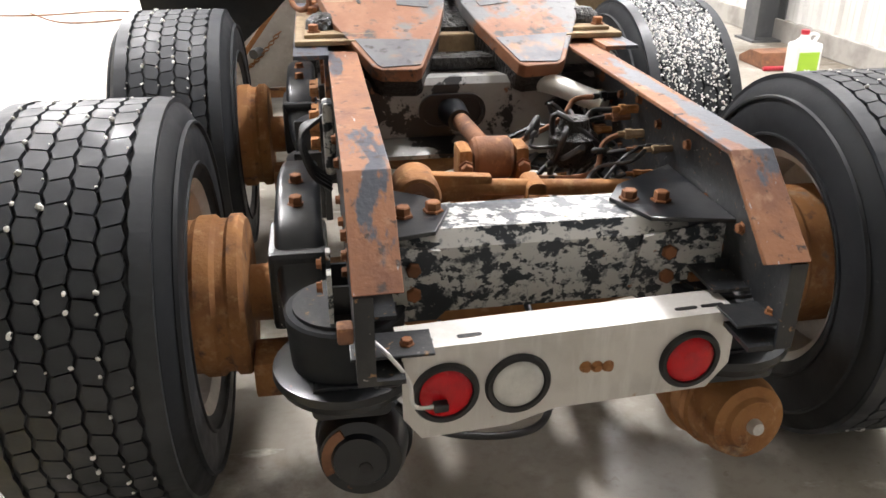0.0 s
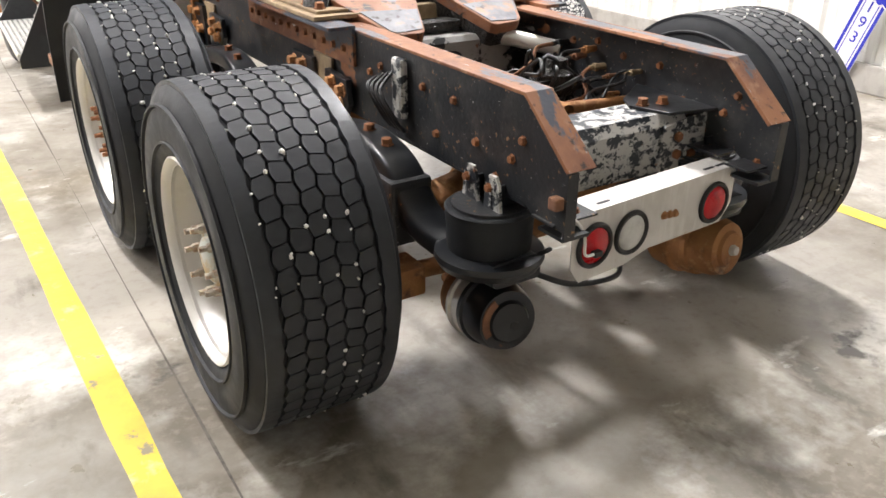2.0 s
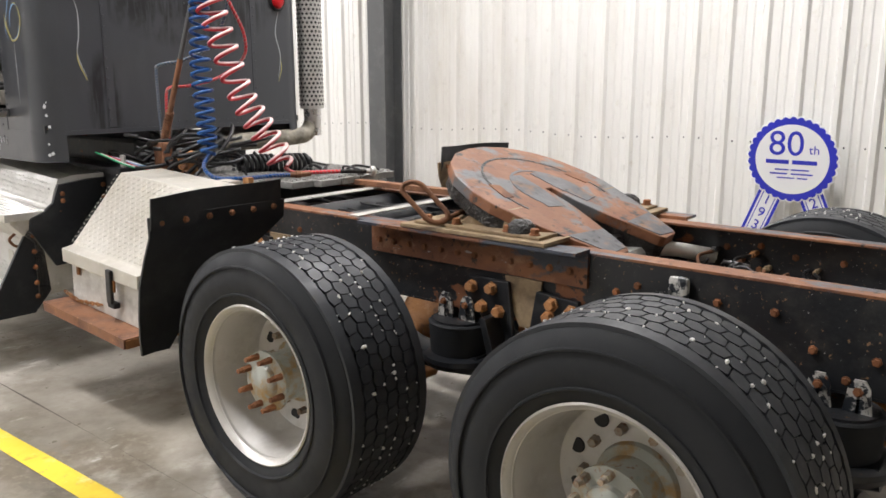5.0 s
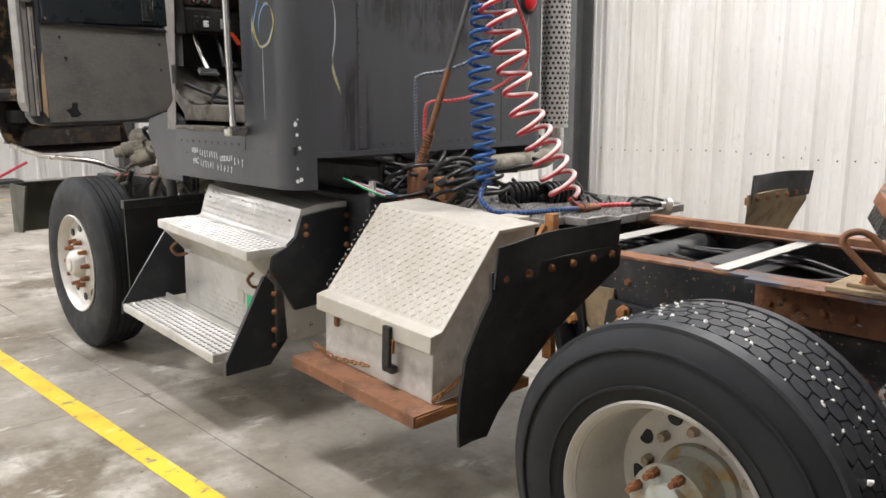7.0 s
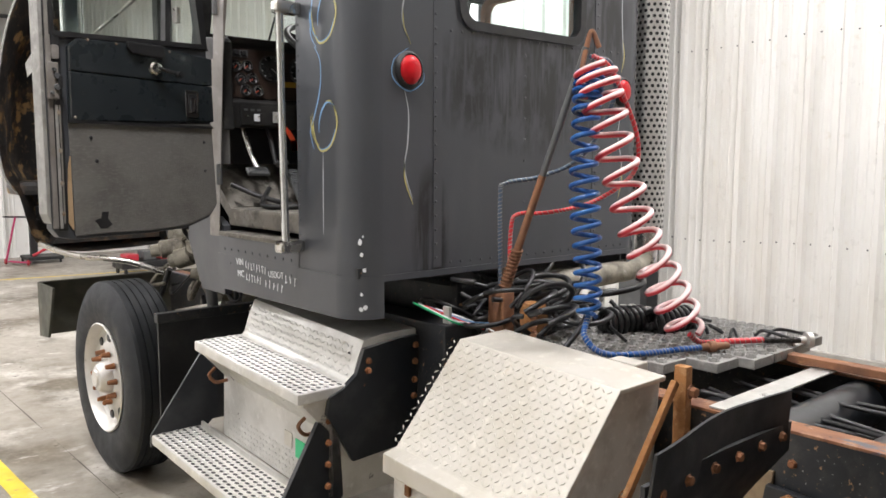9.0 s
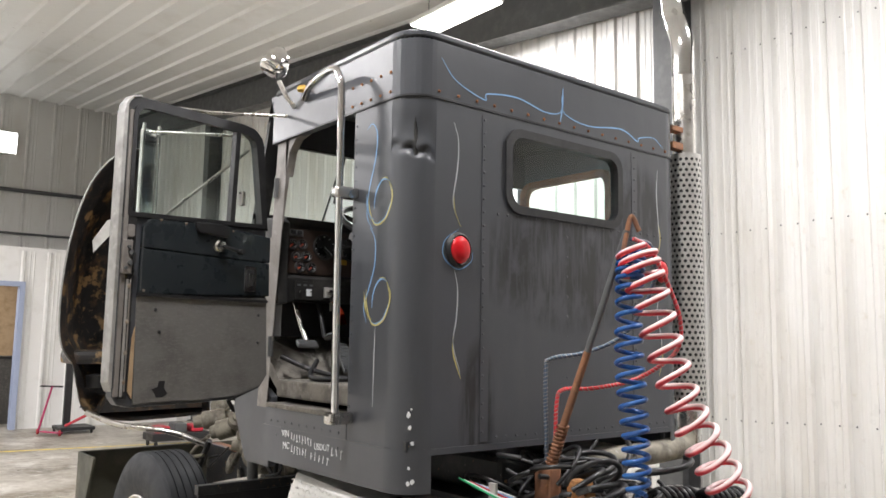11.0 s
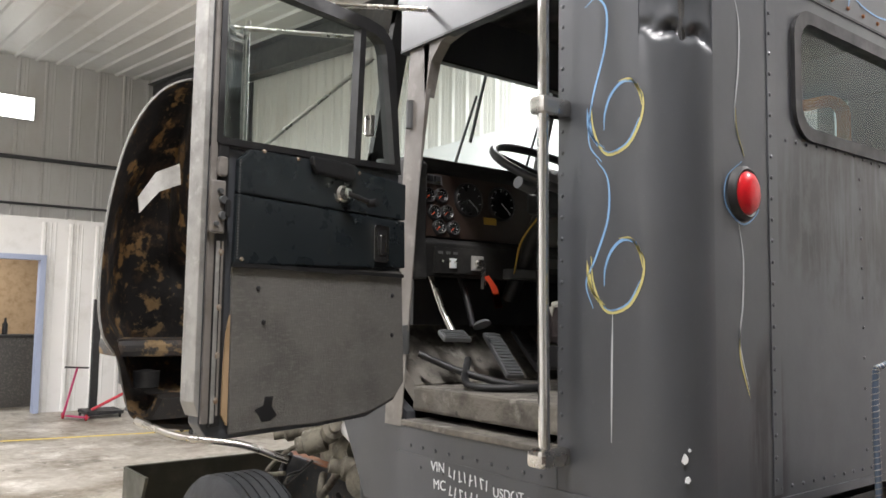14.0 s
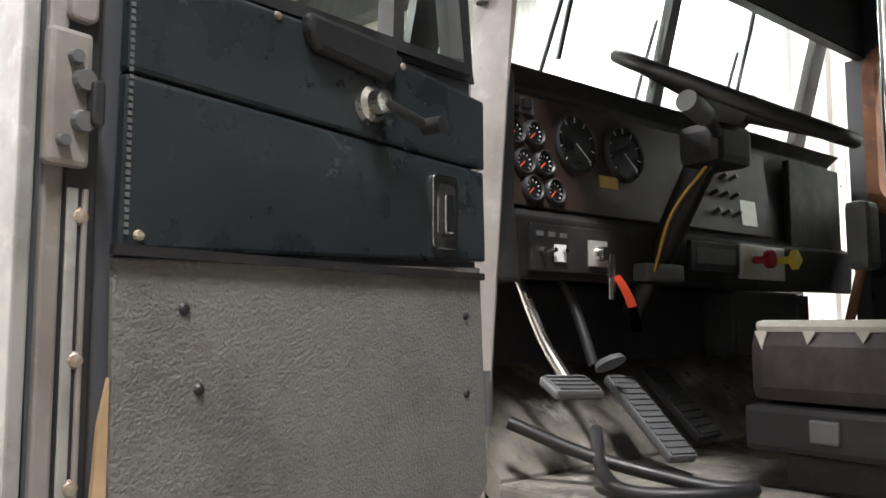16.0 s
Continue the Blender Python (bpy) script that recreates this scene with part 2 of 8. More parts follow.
M["vinyl"] = mat("dark_teal_door_vinyl", (0.0128, 0.0168, 0.0195), 0.33, layers=[((0.018, 0.0225, 0.0255), 4, 0.48, 0.75), ((0.05, 0.045, 0.04), 20, 0.66, 0.74)], bump=(160, 0.15, 0.001))
M["carpet"] = mat("grey_door_carpet", (0.135, 0.130, 0.122), 0.95, layers=[((0.085, 0.081, 0.076), 4, 0.45, 0.7), ((0.17, 0.165, 0.155), 45, 0.5, 0.8, (1, 1, 3))], bump=(220, 0.8, 0.004))
M["dash"] = mat("brown_woodgrain_dash", (0.034, 0.020, 0.014), 0.5, layers=[((0.025, 0.016, 0.013), 6, 0.42, 0.7, (1, 1, 4)), ((0.075, 0.042, 0.027), 9, 0.60, 0.8)])
M["floormat"] = mat("dusty_cab_floor", (0.19, 0.175, 0.15), 0.92, layers=[((0.07, 0.064, 0.055), 5, 0.44, 0.62), ((0.42, 0.40, 0.36), 9, 0.55, 0.74), ((0.03, 0.028, 0.026), 14, 0.6, 0.7)], bump=(60, 0.5, 0.006))
M["seat"] = mat("dark_brown_seat_vinyl", (0.020, 0.014, 0.015), 0.5, layers=[((0.06, 0.05, 0.048), 8, 0.5, 0.75)])
M["foam"] = mat("seat_dust_foam", (0.42, 0.41, 0.36), 0.9, layers=[((0.3, 0.29, 0.26), 9, 0.45, 0.7)])
M["black"] = mat("black_plastic", (0.012, 0.012, 0.013), 0.5, layers=[((0.03, 0.03, 0.03), 12, 0.5, 0.8)])
M["flap"] = mat("black_rubber_flap", (0.013, 0.014, 0.016), 0.55, layers=[((0.04, 0.04, 0.04), 6, 0.52, 0.8)], bump=(25, 0.15, 0.004))
M["hose"] = mat("black_hose", (0.012, 0.012, 0.013), 0.45)
M["red_hose"] = mat("red_coil_hose", (0.62, 0.045, 0.055), 0.38, layers=[((0.72, 0.22, 0.22), 4, 0.55, 0.7)])
M["white_hose"] = mat("red_and_white_spiral_guard", (0.80, 0.70, 0.69), 0.45, layers=[((0.62, 0.06, 0.08), 60, 0.49, 0.53)])


def pale_topped(name, down_col, pale):
    """A plastic hose whose colour turns paler where its surface points up."""
    m = mat(name, down_col, 0.4)
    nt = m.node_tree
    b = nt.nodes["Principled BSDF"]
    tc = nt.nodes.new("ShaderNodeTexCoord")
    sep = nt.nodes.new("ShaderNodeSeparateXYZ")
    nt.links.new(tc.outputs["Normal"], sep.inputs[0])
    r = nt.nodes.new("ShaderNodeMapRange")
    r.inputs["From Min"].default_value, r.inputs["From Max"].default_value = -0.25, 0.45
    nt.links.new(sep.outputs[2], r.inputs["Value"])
    nt.links.new(ramp_mix(nt, r.outputs[0], down_col, pale), b.inputs["Base Color"])
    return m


M["pale_top_hose"] = pale_topped("sun_bleached_red_hose", (0.62, 0.035, 0.05), (0.86, 0.66, 0.65))
M["blue_hose"] = mat("blue_coil_hose", (0.012, 0.075, 0.27), 0.36, layers=[((0.03, 0.15, 0.40), 5, 0.52, 0.75)])
M["lens_red"] = mat("red_lamp_lens", (0.55, 0.006, 0.012), 0.3, coat=0.12, spec=0.3, layers=[((0.42, 0.008, 0.015), 30, 0.45, 0.7)])
M["lens_clear"] = mat("clear_lamp_lens", (0.66, 0.66, 0.63), 0.2, coat=0.5, layers=[((0.5, 0.5, 0.48), 20, 0.45, 0.7)])
M["grease"] = mat("black_grease", (0.012, 0.011, 0.010), 0.35, layers=[((0.08, 0.07, 0.06), 30, 0.56, 0.8)], bump=(70, 1.0, 0.012))
M["fifth"] = mat("worn_fifth_wheel_plate", (0.22, 0.09, 0.042), 0.6, layers=[((0.30, 0.14, 0.075), 6, 0.46, 0.64), ((0.12, 0.12, 0.125), 3.5, 0.52, 0.58, (1, 1, 1), 0.4), ((0.055, 0.045, 0.04), 9, 0.57, 0.63), ((0.03, 0.025, 0.022), 26, 0.61, 0.68)], bump=(50, 0.3, 0.003))
M["fifthgrey"] = mat("scraped_fifth_wheel_steel", (0.125, 0.125, 0.132), 0.5, 0.15, layers=[((0.075, 0.075, 0.085), 6, 0.45, 0.62), ((0.23, 0.12, 0.06), 7, 0.54, 0.66), ((0.04, 0.035, 0.03), 18, 0.60, 0.68)], bump=(50, 0.25, 0.003))
M["dust"] = mat("dusty_bracket", (0.30, 0.22, 0.13), 0.9, layers=[((0.17, 0.12, 0.08), 9, 0.45, 0.7), ((0.42, 0.32, 0.2), 16, 0.56, 0.75)], bump=(60, 0.4, 0.005))
M["engine"] = mat("dusty_engine_metal", (0.27, 0.25, 0.20), 0.75, 0.1, layers=[((0.12, 0.105, 0.085), 12, 0.42, 0.65), ((0.45, 0.43, 0.38), 20, 0.58, 0.75)], bump=(50, 0.4, 0.004))
M["hood"] = mat("peeling_hood_inside", (0.026, 0.024, 0.023), 0.6, layers=[((0.24, 0.165, 0.085), 6.5, 0.55, 0.59, (1, 1, 1), 0.9), ((0.075, 0.05, 0.035), 9, 0.52, 0.64), ((0.14, 0.10, 0.06), 24, 0.60, 0.68)], bump=(14, 0.5, 0.012))
M["greentin"] = mat("olive_flap", (0.055, 0.055, 0.042), 0.7, layers=[((0.1, 0.09, 0.07), 5, 0.5, 0.75)])
M["taupe"] = mat("scuffed_taupe_jamb", (0.20, 0.185, 0.17), 0.55, layers=[((0.13, 0.115, 0.10), 5, 0.45, 0.7), ((0.30, 0.285, 0.265), 12, 0.56, 0.76), ((0.08, 0.045, 0.03), 20, 0.66, 0.74)], bump=(60, 0.2, 0.003))
M["offwhite"] = mat("offwhite_paint", (0.74, 0.735, 0.72), 0.5, layers=[((0.62, 0.61, 0.58), 3, 0.5, 0.75)])
M["signwhite"] = mat("sign_white", (0.85, 0.86, 0.88), 0.45)
M["signblue"] = mat("sign_blue", (0.025, 0.035, 0.50), 0.45)
M["stripe_blue"] = mat("pale_blue_pinstripe", (0.19, 0.36, 0.60), 0.5)
M["stripe_yellow"] = mat("yellow_pinstripe", (0.50, 0.44, 0.16), 0.5)
M["stripe_white"] = mat("pale_pinstripe", (0.42, 0.44, 0.46), 0.5)
M["chalk"] = mat("white_paint_marker", (0.72, 0.74, 0.76), 0.6)
M["tag"] = mat("orange_key_tag", (0.85, 0.10, 0.04), 0.5)
M["yellowknob"] = mat("yellow_knob", (0.75, 0.58, 0.08), 0.4)
M["redknob"] = mat("red_knob", (0.35, 0.02, 0.03), 0.4)
M["green"] = mat("green_sticker", (0.02, 0.45, 0.18), 0.5)
M["lime"] = mat("lime_label", (0.38, 0.62, 0.05), 0.5)
M["jug"] = mat("white_plastic_jug", (0.80, 0.81, 0.80), 0.4)
M["red"] = mat("red_paint", (0.50, 0.03, 0.05), 0.4, layers=[((0.3, 0.02, 0.03), 9, 0.5, 0.8)])
M["pink"] = mat("magenta_scooter_paint", (0.40, 0.02, 0.10), 0.4)
M["wood"] = mat("tan_hardboard", (0.42, 0.29, 0.17), 0.8, layers=[((0.3, 0.2, 0.11), 9, 0.45, 0.7)])
M["granite"] = mat("speckled_counter", (0.09, 0.085, 0.08), 0.4, layers=[((0.22, 0.2, 0.18), 40, 0.5, 0.7)])
M["gauge"] = mat("gauge_face", (0.012, 0.012, 0.013), 0.25, coat=0.5)
M["gold"] = mat("yellow_warning_label", (0.45, 0.27, 0.03), 0.5)
M["band_blue"] = mat("painted_blue_green", (0.10, 0.42, 0.45), 0.5)
M["daylit"] = mat("frame_blue_grey", (0.33, 0.38, 0.52), 0.5)


def glass(name, tint, rough=0.02):
    m = bpy.data.materials.new(name)
    m.use_nodes = True
    nt = m.node_tree
    nt.nodes.remove(nt.nodes["Principled BSDF"])
    t = nt.nodes.new("ShaderNodeBsdfTransparent")
    t.inputs[0].default_value = (*tint, 1)
    g = nt.nodes.new("ShaderNodeBsdfGlossy")
    g.inputs["Roughness"].default_value = rough
    x = nt.nodes.new("ShaderNodeMixShader")
    x.inputs[0].default_value = 0.05
    nt.links.new(t.outputs[0], x.inputs[1])
    nt.links.new(g.outputs[0], x.inputs[2])
    nt.links.new(x.outputs[0], nt.nodes["Material Output"].inputs[0])
    return m


M["glass"] = glass("greenish_glass", (0.93, 0.975, 0.96))


def glow(name, col, strength):
    m = bpy.data.materials.new(name)
    m.use_nodes = True
    b = m.node_tree.nodes["Principled BSDF"]
    b.inputs["Emission Color"].default_value = (*col, 1)
    b.inputs["Emission Strength"].default_value = strength
    return m


M["lampface"] = glow("lamp_diffuser", (1, 0.98, 0.93), 6.0)

# ---- mesh helpers ----
WM = {}


def thing(name, base, label, category, group="", kind=""):
    ob = new(name)
    ob.empty_display_size = 0.1
    ob.location = base
    WM[ob] = Matrix.Translation(base)
    return tagged(ob, label, category, group, kind)


def part(name, bm, material, parent=None, label="", smooth=None, at=None, mesh=None):
    """Links a bmesh, given in the world's coordinates (or in those of the pose at), as one mesh object under a thing or part."""
    if mesh is None:
        mesh = bpy.data.meshes.new(name)
        if smooth is not None:
            for f in bm.faces:
                f.smooth = True
        bm.normal_update()
        bm.to_mesh(mesh)
        bm.free()
        mesh.materials.append(M[material] if isinstance(material, str) else material)
        if smooth:
            mesh.set_sharp_from_angle(angle=radians(smooth))
    ob = new(name, mesh)
    w = at or Matrix()
    WM[ob] = w
    if parent is not None:
        if parent.parent is not None and parent.parent.parent is not None:
            parent = parent.parent
        ob.parent = parent
        ob.matrix_parent_inverse = WM[parent].inverted()
    ob.matrix_basis = w
    if label:
        ob["label"] = label
    return ob


def structure(name, bm, material, label, category, smooth=None):
    return tagged(part(name, bm, material, None, "", smooth), label, category, "", "structure")


def solid(bm, verts, faces):
    vs = [bm.verts.new(v) for v in verts]
    for f in faces:
        bm.faces.new([vs[i] for i in f])
    return vs


def box(bm, x0, x1, y0, y1, z0, z1, bevel=0.0, m=None):
    t = bmesh.new()
    bmesh.ops.create_cube(t, size=1, matrix=Matrix.Translation(((x0 + x1) / 2, (y0 + y1) / 2, (z0 + z1) / 2)) @ Matrix.Diagonal((x1 - x0, y1 - y0, z1 - z0, 1)))
    if bevel:
        bmesh.ops.bevel(t, geom=t.edges[:], offset=bevel, segments=2, affect="EDGES", profile=0.6)
    merge(bm, t, m)
    return bm


def merge(bm, t, m=None):
    if m is not None:
        t.transform(m)
    mp = {v: bm.verts.new(v.co) for v in t.verts}
    for f in t.faces:
        bm.faces.new([mp[v] for v in f.verts])
    t.free()


def B(*a, **k):
    return box(bmesh.new(), *a, **k)


def prism(bm, pts, axis, a, b, bevel=0.0, m=None):
    """A flat outline (pairs in the other two axes) drawn out from a to b along an axis."""
    t = bmesh.new()

    def at(p, v):
        return {"x": (v, p[0], p[1]), "y": (p[0], v, p[1]), "z": (p[0], p[1], v)}[axis]
    lo = [t.verts.new(at(p, a)) for p in pts]
    hi = [t.verts.new(at(p, b)) for p in pts]
    t.faces.new(lo)
    t.faces.new(hi[::-1])
    n = len(pts)
    for i in range(n):
        t.faces.new([lo[i], hi[i], hi[(i + 1) % n], lo[(i + 1) % n]])
    bmesh.ops.recalc_face_normals(t, faces=t.faces[:])
    if bevel:
        bmesh.ops.bevel(t, geom=t.edges[:], offset=bevel, segments=2, affect="EDGES", profile=0.6)
    merge(bm, t, m)
    return bm


def lathe(bm, prof, axis="x", seg=48, m=None, close=True):
    """Turns an outline of (along, radius) about an axis."""
    t = bmesh.new()
    rings = []
    for s, r in prof:
        ring = []
        for i in range(seg):
            a = 2 * math.pi * i / seg
            c, d = r * math.cos(a), r * math.sin(a)
            ring.append(t.verts.new({"x": (s, c, d), "y": (c, s, d), "z": (c, d, s)}[axis]))
        rings.append(ring)
    for p, q in zip(rings, rings[1:]):
        for i in range(seg):
            t.faces.new([p[i], p[(i + 1) % seg], q[(i + 1) % seg], q[i]])
    if close:
        for ring in (rings[0], rings[-1]):
            if (ring[0].co - ring[seg // 2].co).length > 1e-5:
                t.faces.new(ring)
    bmesh.ops.remove_doubles(t, verts=t.verts[:], dist=1e-6)
    bmesh.ops.recalc_face_normals(t, faces=t.faces[:])
    merge(bm, t, m)
    return bm


def rod(bm, p, q, r, r2=None, seg=16, m=None):
    p, q = Vector(p), Vector(q)
    d = q - p
    rot = d.to_track_quat("X", "Z").to_matrix().to_4x4()
    mm = Matrix.Translation(p) @ rot
    lathe(bm, [(0, 0), (0, r), (d.length, r if r2 is None else r2), (d.length, 0)], "x", seg, mm if m is None else m @ mm, close=False)
    return bm


def smooth_path(pts, n=8):
    """Points along a smooth curve through the given ones."""
    P = [Vector(p) for p in pts]
    P = [P[0] * 2 - P[1]] + P + [P[-1] * 2 - P[-2]]
    out = []
    for i in range(1, len(P) - 2):
        for k in range(n):
            u = k / n
            a, b, c, d = P[i - 1], P[i], P[i + 1], P[i + 2]
            out.append(0.5 * ((2 * b) + (c - a) * u + (2 * a - 5 * b + 4 * c - d) * u * u + (3 * b - a - 3 * c + d) * u ** 3))
    out.append(P[-2])
    return out


def tube(bm, pts, r, seg=8, radii=None, caps=True):
    """A round tube along points."""
    pts = [Vector(p) for p in pts]
    rings = []
    up = Vector((0.13, 0.27, 0.95))
    for i, p in enumerate(pts):
        d = (pts[min(i + 1, len(pts) - 1)] - pts[max(i - 1, 0)]).normalized()
        side = (up - d * up.dot(d))
        if side.length < 1e-3:
            side = d.orthogonal()
        side.normalize()
        up = side
        o = d.cross(side)
        rr = radii[i] if radii else r
        rings.append([bm.verts.new(p + side * rr * math.cos(2 * math.pi * k / seg) + o * rr * math.sin(2 * math.pi * k / seg)) for k in range(seg)])
    for a, b in zip(rings, rings[1:]):
        for k in range(seg):
            bm.faces.new([a[k], a[(k + 1) % seg], b[(k + 1) % seg], b[k]])
    if caps:
        bm.faces.new(rings[0][::-1])
        bm.faces.new(rings[-1])
    return bm


def rounded(w, h, r, seg=5, cx=0, cy=0):
    """The outline of a rectangle with round corners."""
    out = []
    for sx, sy, a0 in ((1, 1, 0), (-1, 1, 90), (-1, -1, 180), (1, -1, 270)):
        for k in range(seg + 1):
            a = radians(a0 + 90 * k / seg)
            out.append((cx + sx * (w / 2 - r) + r * math.cos(a), cy + sy * (h / 2 - r) + r * math.sin(a)))
    return out


def ring_prism(bm, outer, inner, axis, a, b, m=None):
    """A frame between two outlines of as many points, drawn out from a to b."""
    t = bmesh.new()

    def at(p, v):
        return {"x": (v, p[0], p[1]), "y": (p[0], v, p[1]), "z": (p[0], p[1], v)}[axis]
    L = [[t.verts.new(at(p, v)) for p in o] for o in (outer, inner) for v in (a, b)]
    n = len(outer)
    for i in range(n):
        j = (i + 1) % n
        t.faces.new([L[0][i], L[0][j], L[1][j], L[1][i]])
        t.faces.new([L[2][i], L[3][i], L[3][j], L[2][j]])
        t.faces.new([L[0][i], L[2][i], L[2][j], L[0][j]])
        t.faces.new([L[1][i], L[1][j], L[3][j], L[3][i]])
    bmesh.ops.recalc_face_normals(t, faces=t.faces[:])
    merge(bm, t, m)
    return bm


def new_bm():
    return bmesh.new()


def bolt_mesh(name, r, h, material):
    """A hexagon head with a washer, standing on z = 0."""
    bm = lathe(new_bm(), [(0, 0), (0, r * 1.35), (h * 0.2, r * 1.3), (h * 0.2, r), (h * 0.9, r), (h, r * 0.8), (h, 0)], "z", 6, close=False)
    me = bpy.data.meshes.new(name)
    bm.to_mesh(me)
    bm.free()
    me.materials.append(M[material])
    return me


def facing(p, n):
    """A pose at p whose z axis points along n."""
    return Matrix.Translation(p) @ Vector(n).to_track_quat("Z", "Y").to_matrix().to_4x4()


BOLT = bolt_mesh("bolt", 0.0115, 0.012, "nut")
BIGBOLT = bolt_mesh("bolt", 0.0175, 0.024, "nut")
CASTBOLT = bolt_mesh("bolt", 0.021, 0.030, "castnut")
RIVET_BM = lathe(new_bm(), [(0, 0.006), (0.002, 0.0055), (0.0035, 0.003), (0.004, 0)], "z", 8, close=False)
RIVET = bpy.data.meshes.new("rivet")
RIVET_BM.to_mesh(RIVET)
RIVET_BM.free()
RIVET.materials.append(M["cab"])


def bolts(parent, pts, n, mesh=None, name="bolt"):
    for p in pts:
        part(name, None, None, parent, at=facing(p, n) @ pose(0, 0, 0, 0, 0, random.uniform(0, 60)), mesh=mesh or BOLT)

# ---- the hall ----
WX, BY, EY = 4.2, 18.5, 24.0        # inner faces of the side wall, the office front and the end wall
LX, NY = -9.0, -8.0
bm = B(LX, WX + 0.3, NY, EY + 0.5, -0.2, 0)
floor = structure("floor", bm, "concrete", "stained polished concrete workshop floor", "floor")


def strip(x0, y0, x1, y1, w, z=0.003):
    d = Vector((x1 - x0, y1 - y0, 0)).normalized()
    n = Vector((-d.y, d.x, 0)) * w / 2
    bm = new_bm()
    k = 60
    L = []
    for i in range(k + 1):
        p = Vector((x0, y0, z)).lerp(Vector((x1, y1, z)), i / k)
        j = Vector((noise.noise((i * 0.9, 0, x0)), 0, 0)) * 0.006
        L.append((bm.verts.new(p + n + j), bm.verts.new(p - n - j)))
    for a, b in zip(L, L[1:]):
        bm.faces.new([a[0], a[1], b[1], b[0]])
    return bm


structure("floor_line", strip(-1.38, -2.0, -1.95, 14.6, 0.105), "yellow", "worn yellow painted line on concrete floor", "floor marking")
structure("floor_line", strip(2.0, -6.0, 1.95, 5.5, 0.10), "yellow", "worn yellow painted line on concrete floor", "floor marking")
structure("floor_line", strip(-1.2, 15.6, 2.6, 15.0, 0.10), "yellow", "yellow painted line near the end wall", "floor marking")
structure("floor_joint", strip(-1.26, -6.0, -1.30, 17, 0.005, 0.0025), "joint", "dark saw-cut joint in concrete floor", "floor joint")
structure("floor_joint", strip(-8, 5.35, 4.1, 5.2, 0.004, 0.0025), "joint", "dark saw-cut joint in concrete floor", "floor joint")


def ribbed(p0, p1, z0, z1, normal, pitch=0.305):
    """Ribbed steel sheet along a line, with major ribs and two minor ones between."""
    p0, p1 = Vector(p0), Vector(p1)
    d = (p1 - p0)
    ln = d.length
    d.normalize()
    n = Vector(normal)
    prof = []
    s = 0.0
    while s < ln:
        for u, h in ((0.0, 0.0), (0.022, 0.032), (0.062, 0.032), (0.084, 0.0), (0.142, 0.0), (0.150, 0.006), (0.166, 0.006), (0.174, 0.0), (0.216, 0.0), (0.224, 0.006), (0.240, 0.006), (0.248, 0.0)):
            if s + u <= ln:
                prof.append((s + u, h))
        s += pitch
    bm = new_bm()
    lo = [bm.verts.new(p0 + d * s + n * h + Vector((0, 0, z0))) for s, h in prof]
    hi = [bm.verts.new(p0 + d * s + n * h + Vector((0, 0, z1))) for s, h in prof]
    for i in range(len(lo) - 1):
        bm.faces.new([lo[i], lo[i + 1], hi[i + 1], hi[i]])
    bl = [bm.verts.new(p + Vector((0, 0, z)) - n * 0.12) for p in (p0, p1) for z in (z0, z1)]
    bm.faces.new([bl[0], bl[1], bl[3], bl[2]])
    bmesh.ops.recalc_face_normals(bm, faces=bm.faces[:])
    return bm


structure("wall_east", ribbed((WX, NY, 0), (WX, EY, 0), 0.20, 8.3, (-1, 0, 0)), "wall", "white ribbed steel wall cladding", "wall")
structure("wall_east_kerb", B(WX - 0.06, WX + 0.25, NY, BY, 0, 0.21, bevel=0.01), "kerb", "rough concrete kerb under the wall", "kerb")


def ceil_z(y):
    return 7.85 - 0.10 * (EY - y)


# office block with a doorway, in front of the end wall
DX0, DX1, DZ = -0.75, 0.42, 2.68
structure("wall_office_front", ribbed((DX1, BY, 0), (WX, BY, 0), 0.0, 3.36, (0, -1, 0), 0.45), "offwhite", "white ribbed office front with a doorway", "wall")
structure("wall_office_front", ribbed((LX, BY, 0), (DX0, BY, 0), 0.0, 3.36, (0, -1, 0), 0.45), "offwhite", "white ribbed office front with a doorway", "wall")
structure("wall_office_front", B(DX0, DX1, BY, BY + 0.12, DZ, 3.36), "offwhite", "white wall over the doorway", "wall")
structure("office_roof", B(LX, WX, BY, EY, 3.36, 3.44), "offwhite", "flat white top of the office block", "ceiling")
structure("wall_north", ribbed((LX, EY, 0), (WX, EY, 0), 3.3, 8.2, (0, -1, 0), 0.61), "wall", "ribbed steel upper end wall", "wall")
structure("wall_south", ribbed((LX, NY, 0), (WX, NY, 0), 0.0, 8.2, (0, 1, 0), 0.5), "wall", "white ribbed steel wall", "wall")
structure("wall_west", ribbed((LX, NY, 0), (LX, EY, 0), 0.0, 8.2, (1, 0, 0), 0.5), "wall", "white ribbed steel wall", "wall")
bm = new_bm()
box(bm, DX1, DX1 + 0.09, BY - 0.08, BY + 0.14, 0, DZ + 0.09)
box(bm, DX0, DX1, BY - 0.08, BY + 0.14, DZ, DZ + 0.09)
structure("door_frame", bm, "daylit", "blue-grey painted steel door frame", "door frame")
structure("wall_office_back", B(LX, WX, BY + 3.0, BY + 3.1, 0, 3.3), "wood", "tan panelled wall of the office", "wall")
structure("wall_office_side", B(1.6, 1.7, BY + 0.13, BY + 3.0, 0, 3.3), "offwhite", "white side wall of the office", "wall")
# Unseen fill added to light the room behind the doorway.
d = bpy.data.lights.new("office_lamp", "AREA")
d.size, d.energy = 1.2, 70
new("office_lamp", d).matrix_world = pose(-0.4, BY + 1.5, 3.2)
